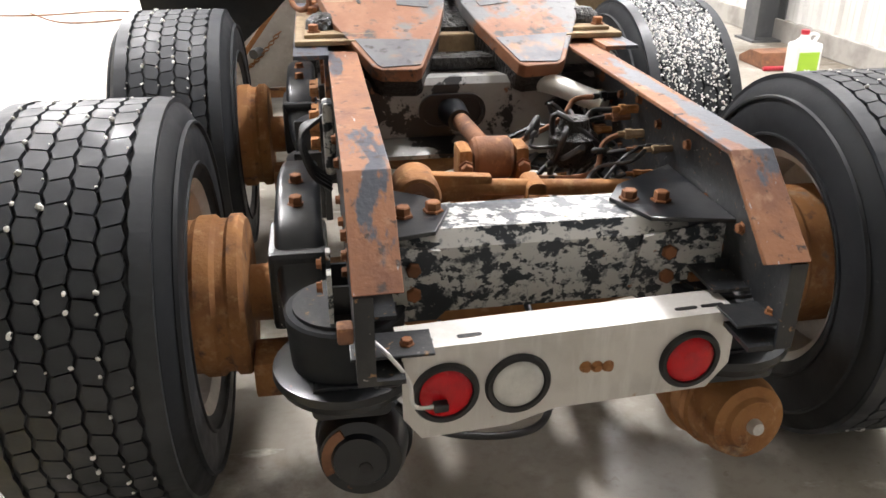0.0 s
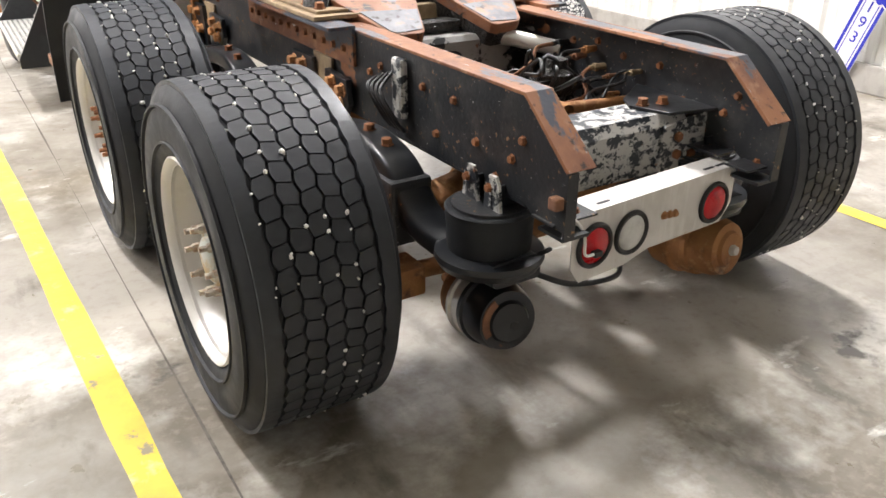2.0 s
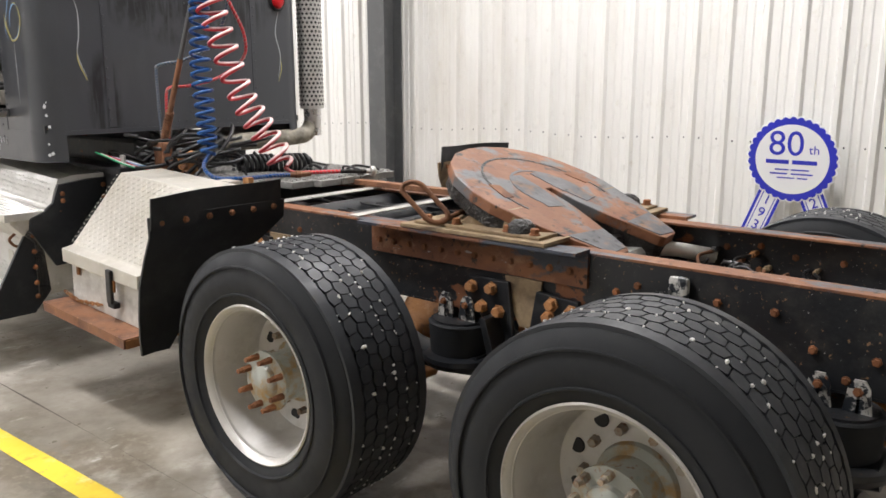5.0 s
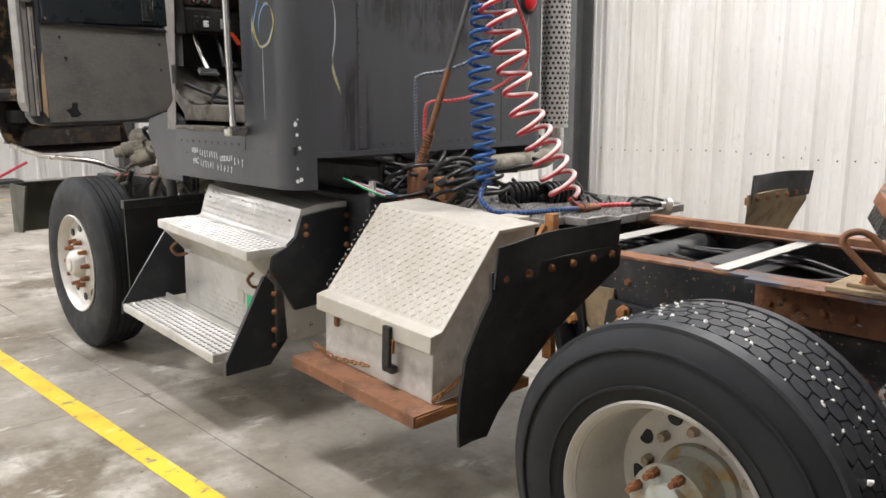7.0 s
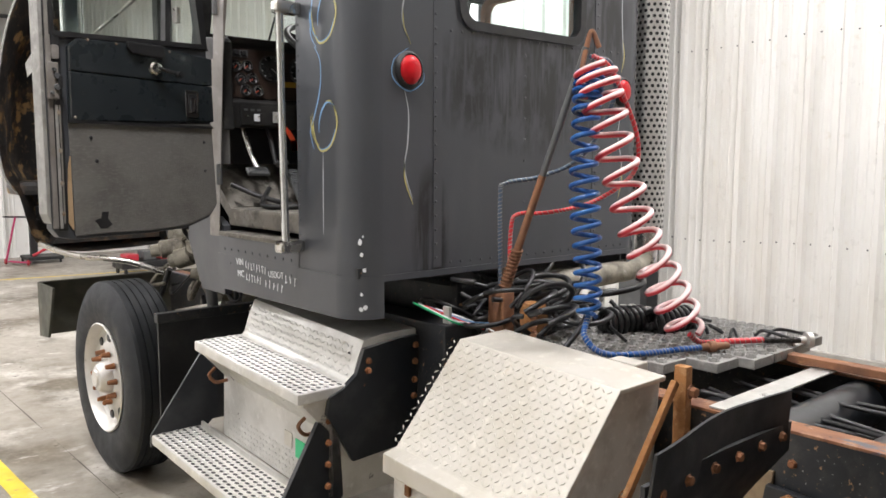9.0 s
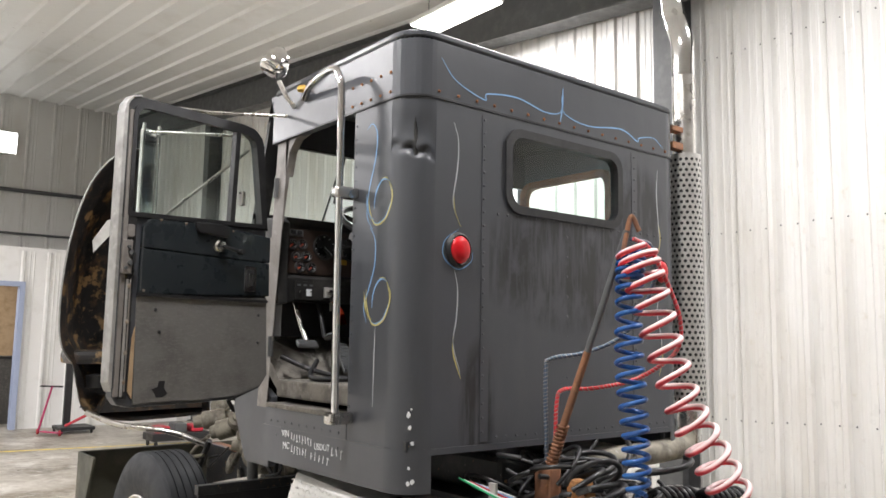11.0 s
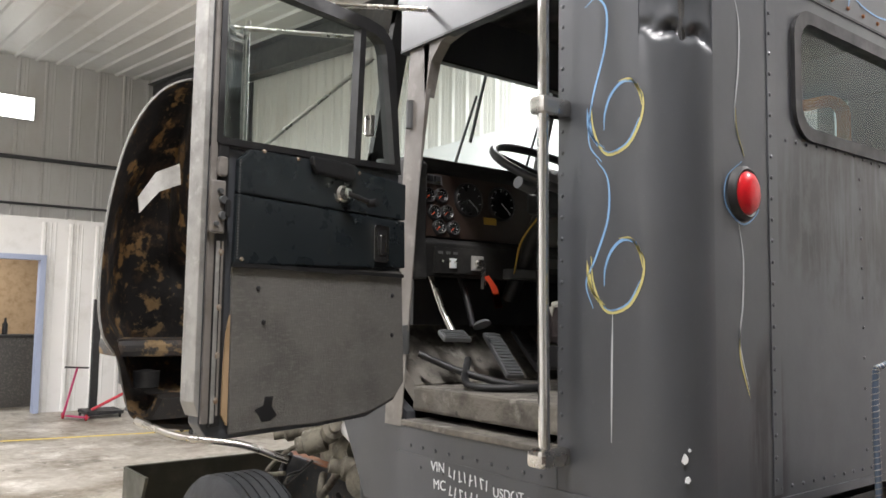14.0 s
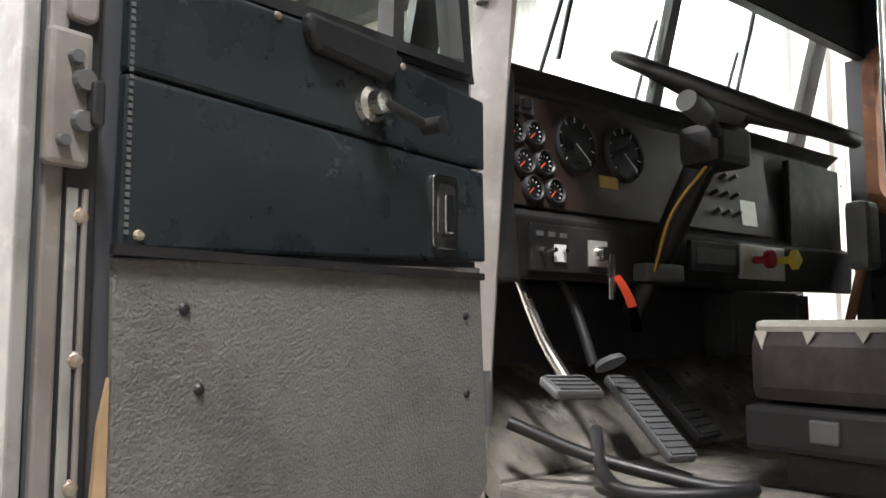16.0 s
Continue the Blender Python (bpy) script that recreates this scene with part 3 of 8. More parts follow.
# sloping ceiling liner, ribs running along the hall
bm = new_bm()
rows_ = []
x = LX
while x < WX + 0.2:
    for u, h in ((0, 0), (0.03, 0.045), (0.09, 0.045), (0.12, 0.0), (0.38, 0.0)):
        rows_.append((x + u, h))
    x += 0.46
LL = [(bm.verts.new((x, NY, ceil_z(NY) - h)), bm.verts.new((x, EY, ceil_z(EY) - h))) for x, h in rows_]
for a, b in zip(LL, LL[1:]):
    bm.faces.new([a[0], b[0], b[1], a[1]])
structure("ceiling", bm, "ceil", "white ribbed steel ceiling liner", "ceiling")
bm = prism(new_bm(), [(NY, ceil_z(NY) + 0.1), (EY, ceil_z(EY) + 0.1), (EY, ceil_z(EY) + 0.2), (NY, ceil_z(NY) + 0.2)], "x", LX, WX + 0.2)
structure("roof", bm, "steelgrey", "plain roof over the hall", "roof")
# eave beam along the side wall
bm = new_bm()
for o0, o1, x0, x1 in ((-0.70, -0.68, 3.82, 4.12), (-0.12, -0.10, 3.82, 4.12), (-0.68, -0.12, 3.96, 3.98)):
    prism(bm, [(NY, ceil_z(NY) + o0), (EY, ceil_z(EY) + o0), (EY, ceil_z(EY) + o1), (NY, ceil_z(NY) + o1)], "x", x0, x1)
structure("eave_beam", bm, "steelgrey", "dark grey steel beam along the top of the wall", "beam")


def i_column(name, x, y, z0, z1, label):
    bm = new_bm()
    box(bm, x - 0.15, x - 0.135, y - 0.13, y + 0.13, z0, z1)
    box(bm, x + 0.135, x + 0.15, y - 0.13, y + 0.13, z0, z1)
    box(bm, x - 0.135, x + 0.135, y - 0.006, y + 0.006, z0, z1)
    box(bm, x - 0.2, x + 0.2, y - 0.18, y + 0.18, 0, 0.02)
    return structure(name, bm, "steelgrey", label, "column")


for cy in (-6.0, 6.4, 18.3):
    i_column("steel_column", WX - 0.17, cy, 0, ceil_z(cy) - 0.71, "grey steel I-section column by the wall")
# conduit runs and light on the end wall
for z, r in ((5.36, 0.05), (4.26, 0.03)):
    structure("conduit", rod(new_bm(), (LX, EY - 0.1, z), (WX, EY - 0.1, z + 0.05), r, seg=8), "steelgrey", "grey conduit along the end wall", "conduit")
# Fixtures built to go with the lamps, all out of view.
for lx, ly, _watts in LAMPS:
    cz = ceil_z(ly)
    t = thing("high_bay_light", (lx, ly, cz), "unseen long white ceiling light fixture, switched on", "ceiling light", "ceiling lights")
    part("housing", B(lx - 0.22, lx + 0.22, ly - 0.62, ly + 0.62, 5.62, 5.68, bevel=0.02), "offwhite", t)
    part("diffuser", B(lx - 0.2, lx + 0.2, ly - 0.6, ly + 0.6, 5.60, 5.618), "lampface", t, "bright glowing diffuser")
    for dy in (-0.5, 0.5):
        part("hanger", rod(new_bm(), (lx, ly + dy, 5.67), (lx, ly + dy, ceil_z(ly + dy) + 0.02), 0.006, seg=6), "steelgrey", t)
t = thing("wall_light", (0.8, EY - 0.1, 6.5), "bright rectangular light high on the end wall", "wall light")
part("housing", B(0.2, 1.16, EY - 0.14, EY - 0.05, 6.30, 6.86), "offwhite", t)
part("diffuser", B(0.22, 1.14, EY - 0.152, EY - 0.14, 6.32, 6.84), "lampface", t, "bright glowing diffuser")
# screws in the side wall cladding, in rows at the girts
bm = new_bm()
for z in (1.10, 2.90, 4.7):
    y = NY + 0.105
    while y < 12:
        for dy in (0.0, 0.16):
            lathe(bm, [(0.0, 0.009), (0.004, 0.006), (0.0045, 0)], "z", 6, facing((WX - 0.001, y + dy, z + 0.02 * math.sin(y * 3)), (-1, 0, 0)), close=False)
        y += 0.305
tagged(part("wall_screws", bm, "steelgrey", None), "small grey screws holding the wall cladding", "screws", "", "stuff")

# ---- the truck ----
truck = thing("semi_truck", (0, 3.0, 0), "old black and grey truck tractor with open door, rusty bare frame", "truck")
AX1, AX2, AXF, WR = 0.69, 2.13, 6.44, 0.522   # axles, from the tail forwards, and tyre radius


def tread_blocks(R, x0, x1, rows, n, depth):
    """Staggered chevron blocks round a tyre, each a raised piece."""
    verts, faces = [], []
    w = (x1 - x0) / rows
    g = 0.0024
    pitch = 2 * math.pi / n
    for c in range(rows):
        for i in range(n):
            a0 = pitch * (i + 0.5 * (c % 2))
            ga = g / R
            xa, xb = x0 + c * w + g, x0 + (c + 1) * w - g
            zig = 0.006
            lean = 0.06 * pitch * (1 if c % 2 else -1)
            outline = [(xa + zig, a0 + ga - lean), (xb - zig, a0 + ga + lean), (xb + zig * 0.4, a0 + pitch * 0.5 + lean), (xb - zig, a0 + pitch - ga + lean), (xa + zig, a0 + pitch - ga - lean), (xa - zig * 0.4, a0 + pitch * 0.5 - lean)]
            s = len(verts)
            for r in (R - depth, R):
                for x, a in outline:
                    rr = r - 0.10 * (x - (x0 + x1) / 2) ** 2
                    verts.append((x, rr * math.cos(a), rr * math.sin(a)))
            faces.append([s + 6 + k for k in range(6)])
            for k in range(6):
                faces.append([s + k, s + (k + 1) % 6, s + 6 + (k + 1) % 6, s + 6 + k])
    return verts, faces


def mesh_of(name, verts, faces, material):
    me = bpy.data.meshes.new(name)
    me.from_pydata(verts, [], faces)
    me.materials.append(M[material])
    me.validate()
    return me


def build_drive_wheel(at, parent, nut, hubm, grit=120, salted=False):
    """A wide single tyre on a dished aluminium wheel; local x points outwards, 0 at the outer wall."""
    R, W = WR, 0.43
    d = 0.013
    prof = [(-0.03, 0.292), (-0.012, 0.315), (0.006, 0.36), (0.008, 0.42), (-0.004, 0.468), (-0.018, 0.492), (-0.028, R - d - 0.004), (-0.06, R - d),
            (-W / 2, R - d + 0.002), (-W + 0.06, R - d), (-W + 0.028, R - d - 0.004), (-W + 0.018, 0.492), (-W + 0.004, 0.468), (-W - 0.008, 0.42), (-W - 0.006, 0.36), (-W + 0.012, 0.315), (-W + 0.03, 0.292)]
    bm = lathe(new_bm(), prof, "x", 96, close=False)
    wheel = part("wheel", bm, "rubber", parent, "wide black tyre with white grit in the tread on a dished wheel", 40, at=at)
    L = wheel
    for r in (0.352, 0.455):
        for sx, x in ((1, 0.007), (-1, -W - 0.007)):
            part("sidewall_ring", lathe(new_bm(), [(x - 0.006 * sx, r - 0.006), (x + 0.003 * sx, r - 0.003), (x + 0.003 * sx, r + 0.003), (x - 0.006 * sx, r + 0.006)], "x", 96, close=False), "rubber", L, "", 40, at=at)
    # shoulder ribs with fine notches, and the staggered centre blocks
    v, f = [], []
    for xa, xb in ((-0.030, -0.074), (-W + 0.030, -W + 0.074)):
        n = 150
        s = len(v)
        for i in range(n):
            a = 2 * math.pi * i / n
            nick = 0.004 * (i % 3 == 0)
            inner = xb - (nick if xb < xa else -nick) * -1
            for x, r in ((xa, R - 0.016), (xa, R - 0.004), (inner, R), (inner, R - d)):
                v.append((x, r * math.cos(a), r * math.sin(a)))
        for i in range(n):
            j = (i + 1) % n
            for k in range(3):
                f.append([s + 4 * i + k, s + 4 * j + k, s + 4 * j + k + 1, s + 4 * i + k + 1])
    me = mesh_of("shoulder_rib", v, f, "tread")
    part("shoulder_rib", None, None, L, at=at, mesh=me)
    v, f = tread_blocks(R, -W + 0.080, -0.080, 5, 56, d)
    me = mesh_of("tread_block", v, f, "tread")
    tagged(part("tread", None, None, L, at=at, mesh=me), kind="stuff")
    # white grit
    bm = new_bm()
    rnd = random.Random(7 if not salted else 8)
    for k in range(grit if not salted else 1500):
        a = rnd.uniform(0, 2 * math.pi) if not salted else rnd.gauss(math.pi * 0.72, 0.32)
        x = -0.075 - round(rnd.uniform(0, 5)) * 0.054 + rnd.uniform(-0.004, 0.004) if not salted else rnd.uniform(-W + 0.07, -0.07)
        s = rnd.uniform(0.003, 0.0075) * (1.6 if rnd.random() < 0.06 else 1) * (0.75 if salted else 1)
        c = Vector((x, (R - 0.001) * math.cos(a), (R - 0.001) * math.sin(a)))
        t = bmesh.new()
        bmesh.ops.create_icosphere(t, subdivisions=1, radius=s)
        merge(bm, t, Matrix.Translation(c) @ Euler((rnd.random() * 6, rnd.random() * 6, 0)).to_matrix().to_4x4() @ Matrix.Diagonal((1, rnd.uniform(0.7, 1.5), 0.7, 1)))
    tagged(part("road_grit", bm, "stone", L, "white salt and grit specks", at=at), kind="stuff")
    # rim: barrel, lip and disc far inside
    rp = [(-0.03, 0.285), (-0.022, 0.305), (-0.010, 0.312), (-0.006, 0.306), (-0.014, 0.296), (-0.03, 0.287), (-0.12, 0.272), (-0.19, 0.262), (-0.225, 0.245), (-0.238, 0.20), (-0.236, 0.16), (-0.236, 0.10),
          (-0.25, 0.10), (-0.25, 0.20), (-0.27, 0.272), (-W + 0.03, 0.286), (-W + 0.01, 0.312), (-W + 0.03, 0.30), (-0.3, 0.285), (-0.03, 0.285)]
    rim = part("rim", lathe(new_bm(), rp, "x", 64, close=False), "rim", L, "dull scratched aluminium rim", 35, at=at)
    for i in range(10):
        a = 2 * math.pi * (i + 0.5) / 10
        bm = lathe(new_bm(), [(-0.2335, 0.0), (-0.2335, 0.023), (-0.236, 0.026)], "x", 18, Matrix.Translation((0, 0.205 * math.cos(a), 0.205 * math.sin(a))), close=False)
        part("hand_hole", bm, "black", rim, at=at)
    hub = part("axle_hub", lathe(new_bm(), [(-0.236, 0.128), (-0.215, 0.124), (-0.20, 0.10), (-0.09, 0.096), (-0.085, 0.118), (-0.070, 0.118), (-0.066, 0.072), (-0.050, 0.066), (-0.042, 0.052), (-0.040, 0)], "x", 40, close=False), hubm, L, "rust-stained drive hub with axle flange", 35, at=at)
    for i in range(8):
        a = 2 * math.pi * i / 8
        bm = new_bm()
        rod(bm, (-0.075, 0.100 * math.cos(a), 0.100 * math.sin(a)), (-0.035, 0.100 * math.cos(a), 0.100 * math.sin(a)), 0.015, 0.0135, 6)
        rod(bm, (-0.05, 0.100 * math.cos(a), 0.100 * math.sin(a)), (-0.012, 0.100 * math.cos(a), 0.100 * math.sin(a)), 0.0095, seg=8)
        part("stud_nut", bm, nut, hub, at=at)
    for i in range(10):
        a = 2 * math.pi * i / 10
        bm = rod(new_bm(), (-0.238, 0.165 * math.cos(a), 0.165 * math.sin(a)), (-0.205, 0.165 * math.cos(a), 0.165 * math.sin(a)), 0.017, 0.014, 6)
        part("wheel_nut", bm, "steelnut", rim, at=at)
    return wheel


def wheel_copy(src, at):
    made = {}
    for o in (src, *src.children_recursive):
        c = o.copy()
        scene.collection.objects.link(c)
        par = made.get(o.parent, o.parent)
        c.parent = par
        WM[c] = at
        c.matrix_parent_inverse = WM[par].inverted()
        c.matrix_basis = at
        made[o] = c
    return made[src]


XO = 1.22
wheel1 = build_drive_wheel(pose(-XO, AX1, WR, 0, 0, 180), truck, "steelnut", "hub")
wheel2 = build_drive_wheel(pose(-XO, AX2, WR, 25, 0, 180), truck, "nut", "hub", grit=200)
wheel3 = build_drive_wheel(pose(XO, AX1, WR, 70, 0, 0), truck, "nut", "hub")
wheel4 = build_drive_wheel(pose(XO, AX2, WR, 0, 0, 0), truck, "nut", "hub", salted=True)

# brake drums, axle housings, on both sides
for ay in (AX1, AX2):
    ax = part("axle_housing", lathe(new_bm(), [(-0.80, 0.0), (-0.80, 0.085), (-0.72, 0.085), (-0.70, 0.075), (-0.42, 0.08), (-0.30, 0.10), (-0.2, 0.17), (-0.05, 0.2), (0.05, 0.2), (0.2, 0.17), (0.30, 0.10), (0.42, 0.08), (0.70, 0.075), (0.72, 0.085), (0.80, 0.085), (0.80, 0)], "x", 32, pose(0, ay, WR + 0.0), close=False), "rust", truck, "rusty drive axle housing", 35)
    part("differential", lathe(new_bm(), [(0, 0.0), (0, 0.17), (0.08, 0.165), (0.14, 0.13), (0.2, 0.07), (0.24, 0.06), (0.24, 0)], "y", 28, pose(0.06, ay + 0.06, WR + 0.03), close=False), "rustbrown", truck, "rusty differential", 40)
    for sx in (-1, 1):
        prof = [(0.675, 0.06), (0.678, 0.200), (0.69, 0.214), (0.715, 0.214), (0.725, 0.203), (0.745, 0.203), (0.757, 0.214), (0.795, 0.214), (0.81, 0.203), (0.98, 0.20), (0.985, 0.1)]
        part("brake_drum", lathe(new_bm(), [(s * sx, r) for s, r in prof], "x", 48, pose(0, ay, WR), close=True), "rust", truck, "orange rusted brake drum", 30)
        bm = rod(new_bm(), (sx * 0.67, ay - 0.13, WR - 0.14), (sx * 0.36, ay - 0.16, WR - 0.14), 0.03)
        box(bm, min(sx * 0.674, sx * 0.55), max(sx * 0.674, sx * 0.55), ay - 0.2, ay - 0.07, WR - 0.2, WR - 0.1, bevel=0.01)
        part("cam_bracket", bm, "rust", truck, "rusty brake cam bracket", 40)

# frame rails: channel with sloped tail
ZT, ZB = 1.02, 0.725


def rail(sx):
    xo, xi = sx * 0.43, sx * 0.34
    lab = "black frame rail with rust breaking through"
    side = [(0.0, 0.70), (0.0, 0.862), (0.185, ZT), (7.3, ZT), (7.3, ZB), (0.16, ZB), (0.12, 0.70)]
    r = part("frame_rail", prism(new_bm(), side, "x", xo, xo - sx * 0.009), "blackrail", truck, lab)
    top = [(0.0, 0.862), (0.185, ZT), (7.3, ZT), (7.3, ZT + 0.010), (0.182, ZT + 0.010), (-0.012, 0.868)]
    part("top_flange", prism(new_bm(), top, "x", xo + sx * 0.002, xi, bevel=0.002), "flange", r, "rust-orange top flange with bare patches")
    part("bottom_flange", B(min(xo, xi), max(xo, xi), 0.16, 7.3, ZB - 0.009, ZB - 0.001), "blackrail", r)
    bm = new_bm()
    box(bm, min(xo, xi), max(xo, xi), -0.004, 0.10, 0.672, 0.682)
    prism(bm, [(0.0, 0.682), (0.0, 0.862), (-0.008, 0.862), (-0.008, 0.676)], "x", xo, xo - sx * 0.035)
    part("end_plate", bm, "blackrail", r, "rusty tail edge of the rail")
    return r


railL, railR = rail(-1), rail(1)
pts = [(y, z) for y, z in ((0.225, 0.835), (0.40, 0.835), (0.30, 0.76), (0.52, 0.93), (0.62, 0.80), (0.70, 0.93), (0.84, 0.86), (0.84, 0.96), (1.06, 0.905), (0.95, 0.79), (1.25, 0.80), (0.18, 0.90), (0.98, 0.94), (2.75, 0.93), (2.72, 0.80), (3.0, 0.9), (3.2, 0.82))]
for y, z in pts:
    bolts(railL, [(-0.431, y, z)], (-1, 0, 0))
    bolts(railR, [(0.421, y, z)], (-1, 0, 0))

# long angle irons under the coupling, bolted to the rails
for sx, r in ((-1, railL), (1, railR)):
    bm = new_bm()
    x0, x1 = sx * 0.432, sx * 0.444
    box(bm, min(x0, x1), max(x0, x1), 1.17, 2.25, 0.90, ZT + 0.012)
    box(bm, min(sx * 0.43, sx * 0.535), max(sx * 0.43, sx * 0.535), 1.17, 2.25, ZT + 0.012, ZT + 0.024)
    a = part("angle_iron", bm, "flange", r, "rusty angle iron bolted along the rail")
    for y in np.linspace(1.24, 2.2, 12):
        bolts(r, [(sx * 0.445, y, 0.955)], (sx, 0, 0), BOLT)
    # slotted bracket on the tail of the rail
    if sx < 0:
        part("tail_bracket", B(-0.462, -0.432, -0.004, 0.03, 0.765, 0.80, bevel=0.006), "rustbrown", r, "small rusty square bracket")
    part("tow_clip", B(min(sx * 0.432, sx * 0.462), max(sx * 0.432, sx * 0.462), 0.79, 0.86, 0.80, 1.0, bevel=0.015), "peel", r, "flaking black and silver clip plate")

# rear cross member with gussets
bm = new_bm()
prism(bm, [(0.30, 0.645), (0.30, 0.80), (0.325, 0.835), (0.47, 0.835), (0.47, 0.822), (0.335, 0.822), (0.313, 0.795), (0.313, 0.645)], "x", -0.34, 0.34)
cm = part("cross_member", bm, "peel", truck, "cross member of flaking silver paint over black")
for sx in (-1, 1):
    bm = prism(new_bm(), [(sx * 0.42, 0.25), (sx * 0.24, 0.29), (sx * 0.19, 0.42), (sx * 0.24, 0.5), (sx * 0.42, 0.62)], "z", 0.836, 0.846, bevel=0.002)
    g = part("gusset", bm, "blackgloss", cm, "black gusset plate")
    bolts(g, [(sx * 0.23, 0.40, 0.847), (sx * 0.30, 0.38, 0.847)], (0, 0, 1), BIGBOLT)
    bolts(g, [(sx * 0.29, 0.299, 0.76), (sx * 0.29, 0.299, 0.70), (sx * 0.36, 0.299, 0.69)], (0, -1, 0), BIGBOLT)
    part("side_gusset", prism(new_bm(), [(sx * 0.42, 0.63), (sx * 0.24, 0.63), (sx * 0.20, 0.67), (sx * 0.23, 0.80), (sx * 0.42, 0.83)], "y", 0.288, 0.299, bevel=0.002), "peel", cm)

# middle cross member with oval opening
bm = new_bm()
prism(bm, [(1.22, 0.765), (1.22, 0.93), (1.235, 0.95), (1.36, 0.95), (1.36, 0.937), (1.245, 0.937), (1.235, 0.92), (1.235, 0.765), (1.12, 0.735), (1.12, 0.722), (1.235, 0.75)], "x", -0.42, 0.42)
mid = part("middle_cross_member", bm, "peelgrey", truck, "grey cross member with flaking black paint")
part("oval_opening", prism(new_bm(), rounded(0.20, 0.10, 0.045, 6, -0.05, 0.845), "y", 1.214, 1.219), "black", mid, "dark oval opening")
part("oval_lip", ring_prism(new_bm(), rounded(0.215, 0.115, 0.055, 6, -0.05, 0.845), rounded(0.19, 0.09, 0.045, 6, -0.05, 0.845), "y", 1.205, 1.219), "blackgloss", mid)
for y in (2.4, 3.1, 4.3, 5.6):
    part("cross_tube", B(-0.42, 0.42, y, y + 0.12, 0.76, 0.96, bevel=0.012), "blackrail", truck, "black frame cross member")

# ---- suspension, lamps and coupling at the rear ----
def ribbon_beam(bm, path, w, h, xc, shift=()):
    """A box beam of given widths along a path in the y-z plane."""
    rings = []
    n = len(path)
    P = smooth_path([(xc + (shift[i] if shift else 0), *p) for i, p in enumerate(path)], 6)
    m = len(P)
    for i, p in enumerate(P):
        d = (P[min(i + 1, m - 1)] - P[max(i - 1, 0)]).normalized()
        up = Vector((1, 0, 0)).cross(d) * -1
        if up.z < 0:
            up = -up
        u = i / (m - 1) * (n - 1)
        k = min(int(u), n - 2)
        ww = w[k] + (w[k + 1] - w[k]) * (u - k)
        ring = []
        for a, b in rounded(ww, h, 0.02, 3):
            ring.append(bm.verts.new(p + Vector((a, 0, 0)) + up * b))
        rings.append(ring)
    for a, b in zip(rings, rings[1:]):
        q = len(a)
        for k in range(q):
            bm.faces.new([a[k], a[(k + 1) % q], b[(k + 1) % q], b[k]])
    bm.faces.new(rings[0])
    bm.faces.new(rings[-1])
    bmesh.ops.recalc_face_normals(bm, faces=bm.faces[:])
    return bm


def air_spring(x, y, sx):
    bag = part("air_spring", lathe(new_bm(), [(0.515, 0), (0.515, 0.118), (0.525, 0.124), (0.56, 0.126), (0.60, 0.128), (0.635, 0.130), (0.65, 0.132), (0.66, 0.13), (0.67, 0.134), (0.676, 0.128), (0.676, 0)], "z", 40, pose(x, y, 0), close=False), "rubber", truck, "black rubber air spring", 40)
    part("top_plate", lathe(new_bm(), [(0.676, 0), (0.676, 0.114), (0.684, 0.114), (0.684, 0)], "z", 36, pose(x, y, 0), close=False), "blackrail", bag, "scuffed round top plate", 30)
    for dy in (-0.055, 0.055):
        bm = prism(new_bm(), [(y + dy - 0.04, 0.684), (y + dy - 0.03, 0.76), (y + dy - 0.015, 0.785), (y + dy + 0.015, 0.785), (y + dy + 0.03, 0.76), (y + dy + 0.04, 0.684)], "x", x - sx * 0.005 + 0.03 * sx, x - sx * 0.005 + 0.04 * sx)
        e = part("mounting_ear", bm, "peel", bag, "rounded mounting ear with chipped paint")
        prism_b = B(min(x + 0.035 * sx, x - 0.05 * sx), max(x + 0.035 * sx, x - 0.05 * sx), y + dy - 0.004, y + dy + 0.004, 0.684, 0.75)
        part("web", prism_b, "blackgloss", e)
        bolts(bag, [(x + 0.045 * sx, y + dy, 0.752)], (sx, 0, 0))
    return bag


